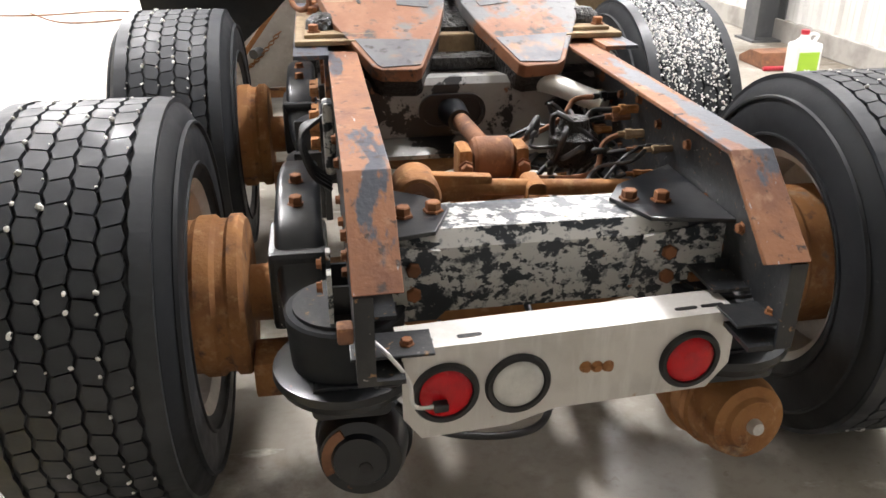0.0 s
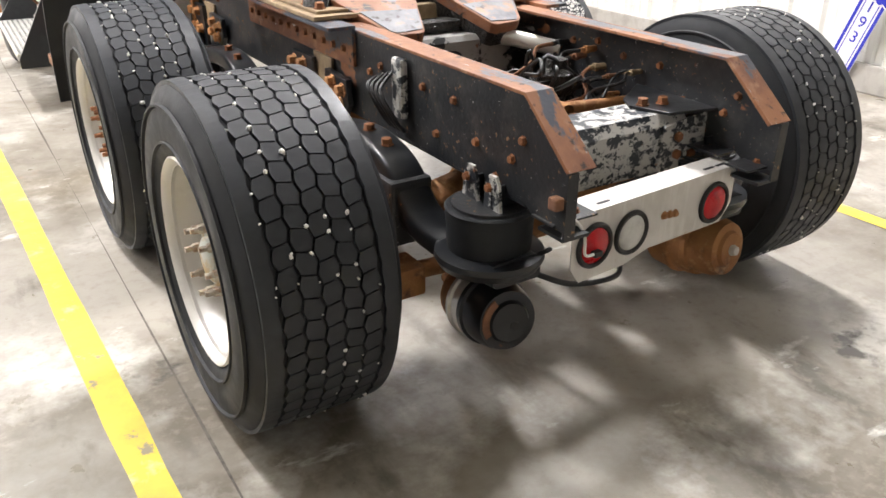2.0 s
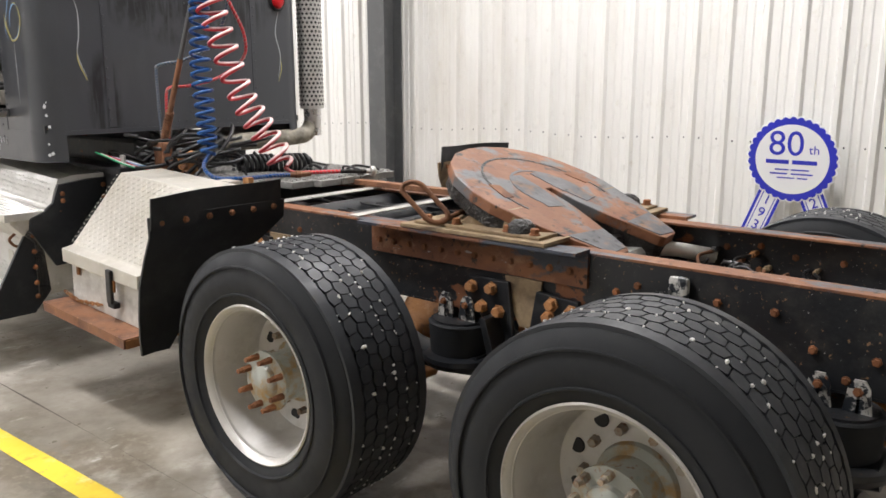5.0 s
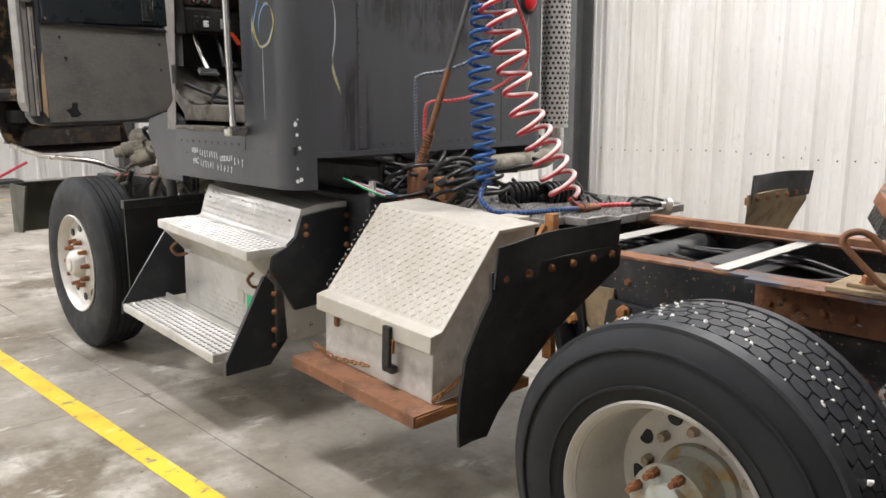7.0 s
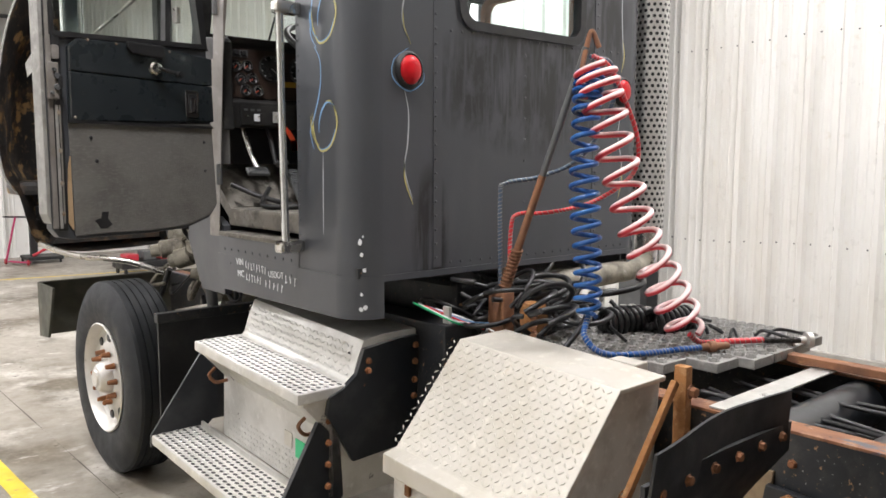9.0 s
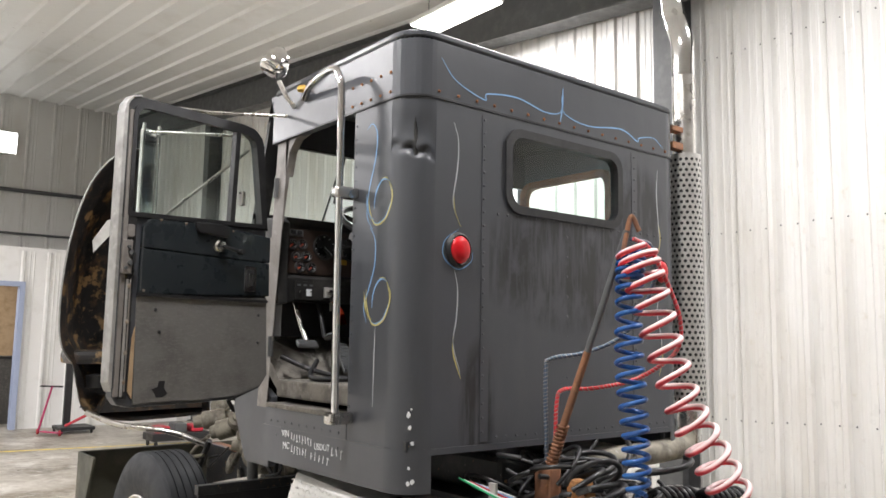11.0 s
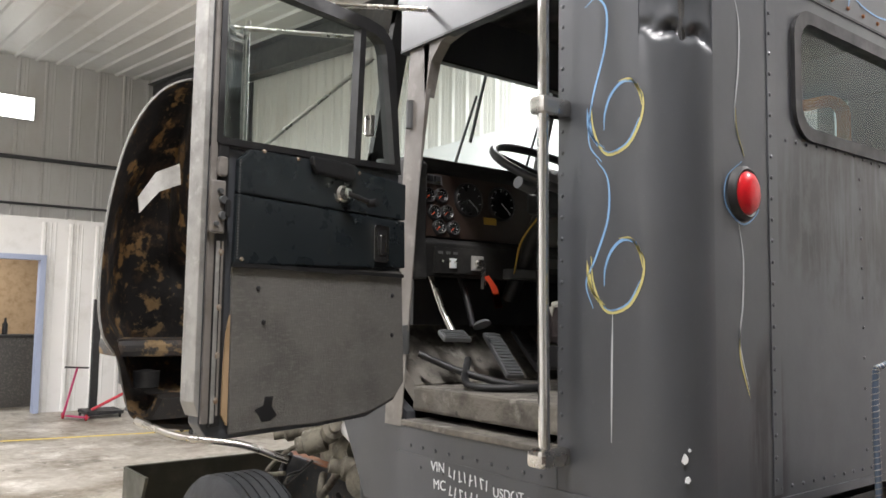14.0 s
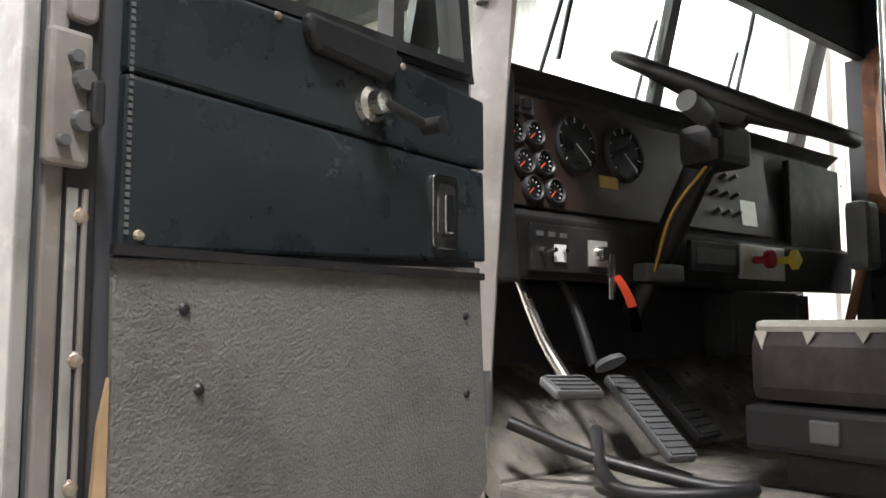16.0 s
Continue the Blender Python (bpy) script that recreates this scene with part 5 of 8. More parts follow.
# ---- boxes, steps, deck and hoses beside and behind the cab ----
def diamond_raise(bm, origin, ux, uy, n, nu, nv, su, sv, h=0.0022, size=0.011):
    """Raised lozenges over a plane, alternating in direction."""
    o, ux, uy, n = Vector(origin), Vector(ux), Vector(uy), Vector(n)
    for i in range(nu):
        for j in range(nv):
            c = o + ux * (i + 0.5) * su + uy * (j + 0.5) * sv
            a, b = (ux + uy, ux - uy) if (i + j) % 2 else (ux - uy, ux + uy)
            a, b = a.normalized() * size, b.normalized() * size * 0.30
            v = [bm.verts.new(p) for p in (c + a, c + b, c - a, c - b)] 
            t = [bm.verts.new(c + d * 0.55 + n * h) for d in (a, b, -a, -b)]
            bm.faces.new(t)
            for k in range(4):
                bm.faces.new([v[k], v[(k + 1) % 4], t[(k + 1) % 4], t[k]])
    return bm


# tool box
Y0, Y1 = 3.19, 3.905
TB = pose(0, 3.9, 0.78) @ pose(0, 0, 0, 3.0) @ pose(0, -3.9, -0.78)      # it sags towards the tail
tb = part("tool_box", prism(new_bm(), [(-1.02, 0.50), (-1.02, 0.745), (-0.98, 0.76), (-0.70, 1.13), (-0.46, 1.13), (-0.46, 0.50)], "y", Y0 + 0.012, Y1 - 0.012, bevel=0.008), "boxwhite", truck, "dull white aluminium tool box with sloped lid", at=TB)
lid = part("lid", prism(new_bm(), [(-1.055, 0.715), (-1.055, 0.785), (-0.995, 0.797), (-0.705, 1.150), (-0.46, 1.153), (-0.46, 1.135), (-0.70, 1.132), (-0.985, 0.775), (-1.035, 0.715)], "y", Y0 - 0.008, Y1 + 0.008, bevel=0.004), "tread_plate", tb, "dusty raised-pattern lid", at=TB)
sl = Vector((0.29, 0, 0.353)).normalized()
diag = diamond_raise(new_bm(), Vector((-0.992, Y0 + 0.01, 0.802)), sl, (0, 1, 0), Vector((-sl.z, 0, sl.x)), 17, 30, 0.0262, 0.0248)
tagged(part("lid_pattern", diag, "tread_plate", lid, at=TB), kind="stuff")
for y in (3.42, 3.80):
    la = part("latch", B(-1.075, -1.056, y - 0.022, y + 0.022, 0.60, 0.77, bevel=0.006) if y < 3.6 else B(-1.036, -1.022, y - 0.012, y + 0.012, 0.66, 0.72, bevel=0.004), "black" if y < 3.6 else "rust", tb, "black rubber latch" if y < 3.6 else "rusty broken latch", at=TB)
    if y < 3.6:
        part("latch_hook", B(-1.066, -1.03, y - 0.032, y + 0.032, 0.575, 0.605, bevel=0.008), "black", la, at=TB)
        part("latch_rust", B(-1.062, -1.05, y - 0.03, y - 0.018, 0.66, 0.72, bevel=0.003), "rust", la, at=TB)
part("angle_step", prism(new_bm(), [(-1.15, 0.455), (-1.15, 0.503), (-1.0, 0.503), (-1.0, 0.495), (-1.142, 0.495), (-1.142, 0.455)], "y", Y0 - 0.03, Y1 + 0.06), "rustbrown", truck, "rust-brown steel angle under the tool box", at=TB)
part("angle_return", B(-1.14, -0.5, Y0 - 0.035, Y0 + 0.02, 0.455, 0.495), "rust", truck, "rusty cross angle", at=TB)
part("box_strap", B(-0.475, -0.44, 3.08, 3.125, 0.55, 1.16, bevel=0.003), "rust", truck, "rusty upright strap beside the box")
part("box_strap", B(-0.013, 0.013, -0.01, 0.01, -0.36, 0.36, bevel=0.003), "rust", truck, "rusty diagonal strap beside the box", at=pose(-0.72, 3.105, 0.83, 0, 38, 0))
for k in range(26):
    u = k / 25
    p = Vector((-1.02, Y0 - 0.005, 0.53)).lerp(Vector((-0.66, Y0 - 0.012, 0.80)), u) + Vector((0, 0, -0.05 * math.sin(u * math.pi)))
    lk = [(0.013 * math.cos(a) * 1.3, 0.0, 0.009 * math.sin(a)) for a in np.linspace(0, 2 * math.pi, 11)]
    part("chain_link", tube(new_bm(), lk, 0.0032, 5, caps=False), "rust", tb, at=TB @ Matrix.Translation(p) @ pose(0, 0, 0, 90 * (k % 2), -37, 0))
for k in range(14):
    y = 3.95 - k * 0.028
    lk = [(0.0, 0.013 * 1.3 * math.cos(a), 0.009 * math.sin(a)) for a in np.linspace(0, 2 * math.pi, 11)]
    part("chain_link", tube(new_bm(), lk, 0.0032, 5, caps=False), "rust", tb, at=TB @ Matrix.Translation((-1.033, y, 0.515 + 0.02 * abs(k - 5) / 5)) @ pose(0, 0, 0, 0, 90 * (k % 2), 0))
bolts(truck, [(-0.457, 3.075, 1.08), (-0.457, 3.075, 0.93)], (0, -1, 0), BIGBOLT)
part("fuel_neck", rod(new_bm(), (-0.80, Y0 - 0.05, 0.70), (-0.77, Y0 + 0.02, 0.70), 0.026, seg=20), "steelgrey", truck, "stub of bare pipe", 40, at=TB)

# cab steps
S0, S1 = 4.29, 5.20
ST = pose(0, 5.18, 1.0) @ pose(0, 0, 0, 3.2) @ pose(0, -5.18, -1.0)      # the steps sag towards the tail
hole_r = 0.012


def grip_tread(name, x0, x1, y0, y1, z, parent, label, nx, ny):
    t = part(name, B(x0, x1, y0, y1, z - 0.045, z, bevel=0.006), "alu", parent, label, at=ST)
    bm = new_bm()
    for i in range(nx):
        for j in range(ny):
            x = x0 + (i + 0.6) * (x1 - x0 - 0.02) / nx
            y = y0 + (j + 0.5 + 0.25 * (i % 2)) * (y1 - y0) / (ny + 0.3)
            lathe(bm, [(z + 0.0012, 0.0130), (z + 0.0032, 0.0145), (z + 0.0001, 0.0175)], "z", 8, Matrix.Translation((x, y, 0)) @ Matrix.Diagonal((0.75, 1.15, 1, 1)), close=False)
    tagged(part("grip_hole_rims", bm, "alu", t, at=ST), kind="stuff")
    bm = new_bm()
    for i in range(nx):
        for j in range(ny):
            x = x0 + (i + 0.6) * (x1 - x0 - 0.02) / nx
            y = y0 + (j + 0.5 + 0.25 * (i % 2)) * (y1 - y0) / (ny + 0.3)
            lathe(bm, [(z + 0.0014, 0.0), (z + 0.0014, 0.0138)], "z", 8, Matrix.Translation((x, y, 0)) @ Matrix.Diagonal((0.75, 1.15, 1, 1)), close=False)
    tagged(part("grip_perforation", bm, "black", t, "dark grip holes", at=ST), kind="stuff")
    return t


st = part("cab_step", prism(new_bm(), [(-1.03, 0.50), (-1.03, 0.80), (-1.145, 0.925), (-1.145, 0.972), (-0.955, 0.974), (-0.925, 0.995), (-0.90, 1.08), (-0.87, 1.15), (-0.78, 1.165), (-0.60, 1.165), (-0.60, 0.50)], "y", S0, S1, bevel=0.006), "alu", truck, "two-step aluminium cab steps over a battery box", 35, at=ST)
diag = diamond_raise(new_bm(), Vector((-0.926, S0 + 0.02, 1.0)), Vector((0.18, 0, 0.985)).normalized(), (0, 1, 0), Vector((-0.985, 0, 0.18)), 5, 31, 0.028, 0.0284, size=0.012)
diamond_raise(diag, Vector((-1.031, S0 + 0.02, 0.51)), (0, 0, 1), (0, 1, 0), (-1, 0, 0), 5, 31, 0.026, 0.0284, size=0.010)
tagged(part("plate_pattern", diag, "alu", st, at=ST), kind="stuff")
grip_tread("upper_tread", -1.175, -0.945, S0 - 0.01, S1, 0.985, st, "worn grip tread with round holes", 7, 24)
for y in (S0 + 0.06, S1 - 0.06):
    part("keyhole", lathe(new_bm(), [(-0.002, 0), (-0.002, 0.013), (0.001, 0.014)], "x", 12, pose(-0.896, y, 1.08), close=False), "black", st, "dark slot", at=ST)
    part("strap_loop", tube(new_bm(), smooth_path([(-1.10, y, 0.86), (-1.13, y, 0.83), (-1.10, y, 0.79), (-1.04, y, 0.79)]), 0.008, 8), "rustbrown", st, "brown strap loop", 60, at=ST)
part("door_sticker", B(-1.034, -1.0308, 4.46, 4.53, 0.62, 0.70), "green", st, "small green sticker", at=ST)
part("door_sticker", B(-1.034, -1.0308, 4.56, 4.62, 0.645, 0.71), "tread_plate", st, "small faded sticker", at=ST)
lower = grip_tread("lower_tread", -1.285, -1.03, 4.42, 5.45, 0.470, truck, "lower aluminium grip tread", 7, 28)
part("kick_plate", B(-1.045, -1.034, 4.45, 5.42, 0.47, 0.50), "alu", lower, at=ST)
bm = prism(new_bm(), [(-1.06, 0.885), (-1.01, 0.885), (-0.97, 0.74), (-0.95, 0.52), (-1.05, 0.405), (-1.285, 0.405), (-1.285, 0.465)], "y", S0 + 0.0, S0 + 0.022, bevel=0.003)
pl1 = part("step_side", bm, "blackgloss", truck, "black steel step side plate with rust spots", at=ST)
bolts(pl1, [ST @ Vector(q_) for q_ in [(-1.03, S0 - 0.001, z) for z in (0.85, 0.76, 0.67, 0.58, 0.50)]], (0, -1, 0))
bm = prism(new_bm(), [(-1.0, 0.885), (-0.96, 0.885), (-0.93, 0.52), (-1.05, 0.405), (-1.285, 0.405), (-1.285, 0.465)], "y", 5.455, 5.47, bevel=0.003)
part("step_side", bm, "blackgloss", truck, "black steel step side plate", at=ST)
bm = prism(new_bm(), [(-1.05, 0.88), (-1.04, 0.95), (-0.965, 0.98), (-0.915, 1.02), (-0.88, 1.12), (-0.70, 1.14), (-0.55, 1.14), (-0.55, 0.68), (-0.92, 0.66)], "y", 4.27, 4.295, bevel=0.003)
pl2 = part("step_end_plate", bm, "blackgloss", truck, "black end plate of the cab steps", at=ST)
bolts(pl2, [ST @ Vector(q_) for q_ in [(-0.86, 4.269, 1.07), (-0.86, 4.269, 1.03), (-0.62, 4.269, 1.10), (-0.62, 4.269, 1.03), (-0.62, 4.269, 0.95), (-0.62, 4.269, 0.88)]], (0, -1, 0))
part("battery_tray", B(-0.60, -0.45, 4.1, 5.4, 0.55, 1.15, bevel=0.01), "blackrail", truck, "black box behind the steps")
part("cab_mount", B(-0.56, -0.545, 4.12, 4.16, 0.75, 1.22, bevel=0.002), "alu", truck, "upright bare metal strip")
part("splash_guard", prism(new_bm(), [(-1.14, 0.42), (-1.14, 1.0), (-0.55, 1.03), (-0.55, 0.42)], "y", 5.72, 5.735), "flap", truck, "black splash guard behind the front wheel")
part("guard_lip", B(-1.15, -0.55, 5.70, 5.75, 0.985, 1.035, bevel=0.006), "blackrail", truck, "black guard edge")

# deck behind the cab: grip planks
for k in range(7):
    x0 = -0.42 + k * 0.155
    tilt = (0.0, 0.0, 0.6, -0.5, 0.3, 0, 0)[k]
    y1 = (4.1, 4.15, 4.1, 4.15, 4.15, 4.1, 4.1)[k]
    y0 = (3.42, 3.30, 3.18, 3.12, 3.12, 3.12, 3.14)[k]
    pk = part("deck_plank", B(x0, x0 + 0.148, y0, y1, 1.055, 1.092, bevel=0.004), "galv", truck, "galvanised grip-strut deck plank")
    bm = new_bm()
    ny = int((y1 - y0) / 0.045)
    for i in range(3):
        for j in range(ny):
            x, y = x0 + 0.028 + i * 0.046, y0 + 0.03 + j * 0.045 + 0.02 * (i % 2)
            lathe(bm, [(1.0925, 0.021), (1.103, 0.017), (1.1015, 0.014), (1.0935, 0.012)], "z", 6, pose(x, y, 0), close=False)
    tagged(part("grip_teeth", bm, "galv", pk), kind="stuff")
    bm = new_bm()
    for i in range(3):
        for j in range(ny):
            x, y = x0 + 0.028 + i * 0.046, y0 + 0.03 + j * 0.045 + 0.02 * (i % 2)
            lathe(bm, [(1.0935, 0.0), (1.0935, 0.012)], "z", 6, pose(x, y, 0), close=False)
    tagged(part("deck_holes", bm, "black", pk), kind="stuff")
part("deck_cover", B(0.10, 0.55, 4.15, 4.75, 1.07, 1.085, bevel=0.003), "steelgrey", truck, "flat grey cover plate")
part("deck_edge", B(-0.43, -0.36, 3.30, 3.42, 1.06, 1.12, bevel=0.006), "tread_plate", truck, "bent deck edge")

# hose mast
MT, MB = Vector((-0.30, 3.65, 2.235)), Vector((-0.37, 4.0, 1.28))
mast = part("hose_mast", rod(new_bm(), MB, MB.lerp(MT, 0.5), 0.017, 0.015), "rustbrown", truck, "rusty leaning hose mast with a spring foot", 40)
part("upper_pole", rod(new_bm(), MB.lerp(MT, 0.45), MT, 0.014), "steelgrey", mast, "grey upper pole", 40)
part("mast_head", tube(new_bm(), smooth_path([MT - Vector((0.03, 0, 0.1)), MT, MT + Vector((0.03, 0, 0.06)), MT + Vector((0.05, -0.02, 0.0))]), 0.010, 8), "rustbrown", mast, "rusty hook at the mast head", 60)
d = (MT - MB).normalized()
o = d.orthogonal().normalized()
q = d.cross(o)
pts = [MB.lerp(MT, 0.02 + 0.17 * k / 160) + (o * math.cos(k * 2 * math.pi * 11 / 160) + q * math.sin(k * 2 * math.pi * 11 / 160)) * 0.021 for k in range(161)]
part("mast_spring", tube(new_bm(), pts, 0.005, 6), "rustbrown", mast, "rusty coil spring", 60)
part("mast_foot", B(-0.41, -0.34, 3.96, 4.05, 1.06, 1.29, bevel=0.012), "rustbrown", mast, "rusty foot block")


def coil(path, turns, r, name, material, parent, label, rt=0.009, flat=1.0, phase=0.0, taper=(0.35, 0.35)):
    P = smooth_path(path, 40)
    n = turns * 18
    out = []
    for k in range(n + 1):
        u = k / n * (len(P) - 1)
        i = min(int(u), len(P) - 2)
        c = P[i].lerp(P[i + 1], u - i)
        d = (P[i + 1] - P[i]).normalized()
        a = Vector((0.75, -0.66, 0))
        a = (a - d * a.dot(d)).normalized()
        b = d.cross(a)
        th = 2 * math.pi * turns * k / n + phase
        rr = r * min(1.0, taper[0] + 6 * k / n, taper[1] + 6 * (1 - k / n)) * (1 + 0.05 * math.sin(k * 0.037))
        out.append(c + a * math.cos(th) * rr + b * math.sin(th) * rr * flat)
    return part(name, tube(new_bm(), out, rt, 8), material, parent, label, 60)


def guard(path, r, name, m1, parent, label):
    """A hose in a spring guard: a tube with a fine wire wound round it."""
    h = part(name, tube(new_bm(), smooth_path(path, 8), r, 8), m1, parent, label, 60)
    P = smooth_path(path, 40)
    out, th = [], 0.0
    for p, q in zip(P, P[1:]):
        d = (q - p)
        a = d.orthogonal().normalized()
        b = d.normalized().cross(a)
        steps = max(1, int(d.length / 0.0022))
        for k in range(steps):
            th += 1.05
            out.append(p.lerp(q, k / steps) + (a * math.cos(th) + b * math.sin(th)) * (r + 0.0006))
    part("spring_guard", tube(new_bm(), out, 0.0016, 4), "galv", h, "wire spring guard")
    return h


blue = thing("air_hose", (-0.31, 3.62, 2.17), "blue coiled air hose hanging from the rusty mast", "air hose", "air hoses on the mast")
coil([(-0.31, 3.62, 2.145), (-0.335, 3.615, 2.02), (-0.36, 3.60, 1.75), (-0.37, 3.57, 1.48), (-0.37, 3.56, 1.24)], 20, 0.047, "coil", "blue_hose", blue, "", 0.0095, 1.0, 0.0, (0.8, 0.6))
guard([(-0.37, 3.56, 1.24), (-0.425, 3.53, 1.18), (-0.40, 3.47, 1.125), (-0.28, 3.40, 1.115), (-0.12, 3.33, 1.12), (-0.02, 3.29, 1.12)], 0.0115, "hose_tail", "blue_hose", blue, "blue hose end in a spring guard")
part("glad_hand", lathe(new_bm(), [(0, 0), (0, 0.014), (0.03, 0.016), (0.035, 0.022), (0.06, 0.022), (0.065, 0.016), (0.12, 0.013), (0.12, 0)], "x", 12, pose(-0.03, 3.295, 1.12, 0, 0, -24), close=False), "rustbrown", blue, "rusty hose coupling", 35)
red = thing("air_hose", (-0.31, 3.62, 2.24), "red coiled air hose, pink and white on its upper side", "air hose", "air hoses on the mast")
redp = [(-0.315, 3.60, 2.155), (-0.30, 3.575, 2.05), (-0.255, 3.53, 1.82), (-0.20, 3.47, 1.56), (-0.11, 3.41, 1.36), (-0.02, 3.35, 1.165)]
coil(redp, 14, 0.069, "coil", "pale_top_hose", red, "", 0.0118, 1.0, 1.2, (0.95, 0.7))
guard([(-0.02, 3.35, 1.16), (0.03, 3.33, 1.125), (0.15, 3.28, 1.12), (0.28, 3.2, 1.12)], 0.0115, "hose_tail", "red_hose", red, "red hose end in a spring guard")
part("hose_end", rod(new_bm(), (0.27, 3.205, 1.12), (0.40, 3.12, 1.115), 0.012, seg=10), "grease", red, "black hose end", 40)
part("glad_hand", lathe(new_bm(), [(0, 0), (0, 0.012), (0.03, 0.014), (0.034, 0.030), (0.055, 0.030), (0.06, 0.022), (0.075, 0.0)], "x", 14, pose(0.395, 3.125, 1.115, 0, 0, -34), close=False), "alu", red, "bare metal coupling hand", 35)
# upper lines from mast to the frame, wrapped in red and blue
gh = thing("guarded_hose", (-0.29, 3.63, 2.2), "red hose in a wire guard looping down behind the cab", "air hose", "air hoses on the mast")
guard([(-0.30, 3.62, 2.20), (-0.235, 3.59, 2.16), (-0.16, 3.56, 2.02), (-0.10, 3.55, 1.88), (-0.095, 3.58, 1.76), (-0.18, 3.70, 1.655), (-0.27, 3.85, 1.61), (-0.325, 3.96, 1.60), (-0.338, 3.99, 1.54), (-0.335, 4.0, 1.30)], 0.0085, "hose", "red_hose", gh, "")
gh = thing("guarded_hose", (-0.29, 3.65, 2.2), "blue-grey hose in a wire guard looping down behind the cab", "air hose", "air hoses on the mast")
guard([(-0.29, 3.64, 2.20), (-0.19, 3.62, 2.18), (-0.135, 3.64, 2.07), (-0.15, 3.70, 1.92), (-0.20, 3.78, 1.81), (-0.28, 3.9, 1.75), (-0.36, 4.0, 1.725), (-0.372, 4.02, 1.66), (-0.365, 4.02, 1.28)], 0.0085, "hose", "bluegrey", gh, "")
# nest of black hoses
rng = random.Random(11)
# Plain dark box added so that the gap under the cab stays black.
part("gearbox", B(-0.40, 0.40, 4.25, 5.6, 0.82, 1.30, bevel=0.03), "blackrail", truck, "plain dark box in place of the transmission, filling the gap between the rails")
for k in range(44):
    c = Vector((rng.uniform(-0.45, 0.12), rng.uniform(3.7, 4.3), rng.uniform(1.11, 1.26)))
    r = rng.uniform(0.06, 0.15)
    a0 = rng.uniform(0, 6)
    tl = rng.uniform(-0.9, 0.9)
    pts = [c + Vector((r * math.cos(a0 + a), r * math.sin(a0 + a) * 0.8, tl * r * math.sin(a) + 0.01 * a)) for a in np.linspace(0, rng.uniform(3.5, 6.5), 22)]
    part("black_hose", tube(new_bm(), pts, rng.uniform(0.008, 0.013), 7), "hose", truck, "tangled black hose behind the cab", 60)
for k in range(2):
    x = 0.08 + 0.16 * k
    cc = thing("trailer_cable", (x, 3.72 - 0.12 * k, 1.10), "coiled black trailer cable lying on the deck", "cable", "trailer cables")
    coil([(x - 0.12, 3.75 - 0.12 * k, 1.145), (x + 0.12, 3.69 - 0.12 * k, 1.145)], 8, 0.050, "coil", "hose", cc, "", 0.012)
for k, mname in enumerate(("offwhite", "stripe_blue", "red_hose", "offwhite", "green")):
    part("loose_wire", tube(new_bm(), smooth_path([(-0.55 - 0.03 * k, 4.22, 1.20 + 0.01 * k), (-0.47 - 0.02 * k, 4.1, 1.16), (-0.42, 4.0 + 0.03 * k, 1.12 + 0.03 * (k % 2))]), 0.004, 5), mname, truck, "loose coloured wire", 60)
part("rust_manifold", B(-0.32, -0.24, 3.86, 3.96, 1.10, 1.24, bevel=0.02), "rust", truck, "rusty air manifold")
for k in range(4):
    part("manifold_port", rod(new_bm(), (-0.28, 3.90, 1.12 + 0.035 * k), (-0.36, 3.84, 1.12 + 0.035 * k), 0.014, seg=6), "rustbrown", truck, "rusty hose port")
for k in range(8):
    a = Vector((rng.uniform(0.0, 0.5), rng.uniform(3.2, 3.9), 1.112))
    b = a + Vector((rng.uniform(-0.2, 0.25), rng.uniform(-0.25, 0.1), 0.0))
    part("deck_cable", tube(new_bm(), smooth_path([a, a.lerp(b, 0.5) + Vector((rng.uniform(-0.06, 0.06), 0.03, 0.03)), b], 6), 0.007, 6), "hose", truck, "short black cable on the deck", 60)

# exhaust stack with perforated shield on the far side
SX, SY = 0.98, 4.24
part("exhaust_pipe", rod(new_bm(), (SX, SY, 1.25), (SX, SY, 3.35), 0.062, seg=28), "dullchrome", truck, "chrome exhaust stack", 40)
part("stack_bend", tube(new_bm(), smooth_path([(SX, SY, 3.30), (SX, SY, 3.5), (SX + 0.03, SY + 0.05, 3.62), (SX + 0.10, SY + 0.12, 3.72), (SX + 0.14, SY + 0.16, 3.85), (SX + 0.14, SY + 0.16, 4.1)]), 0.064, 20), "chrome", truck, "bent chrome stack top", 60)
sh = part("stack_shield", lathe(new_bm(), [(1.44, 0.083), (1.44, 0.087), (2.84, 0.087), (2.84, 0.083)], "z", 30, pose(SX, SY, 0), close=False), "alu", truck, "perforated bare metal heat shield", 40)
bm = new_bm()
for j in range(46):
    for i in range(9):
        a = radians(150 + 20 * i + 10 * (j % 2))
        c = Vector((SX + 0.0878 * math.cos(a), SY + 0.0878 * math.sin(a), 1.47 + j * 0.0297))
        lathe(bm, [(0, 0), (0, 0.0095)], "z", 8, facing(c, (math.cos(a), math.sin(a), 0)), close=False)
tagged(part("perforation", bm, "black", sh, "round dark perforations"), kind="stuff")
part("exhaust_elbow", tube(new_bm(), smooth_path([(SX, SY, 1.48), (SX, SY + 0.0, 1.36), (SX - 0.06, SY, 1.27), (SX - 0.2, SY - 0.02, 1.25), (0.3, SY - 0.02, 1.24), (0.05, SY + 0.1, 1.22)]), 0.058, 16), "engine", truck, "dusty exhaust elbow under the cab", 60)
part("stack_bracket", B(0.83, 1.02, 4.21, 4.26, 2.86, 2.90, bevel=0.004), "rustbrown", truck, "rusty stack bracket")
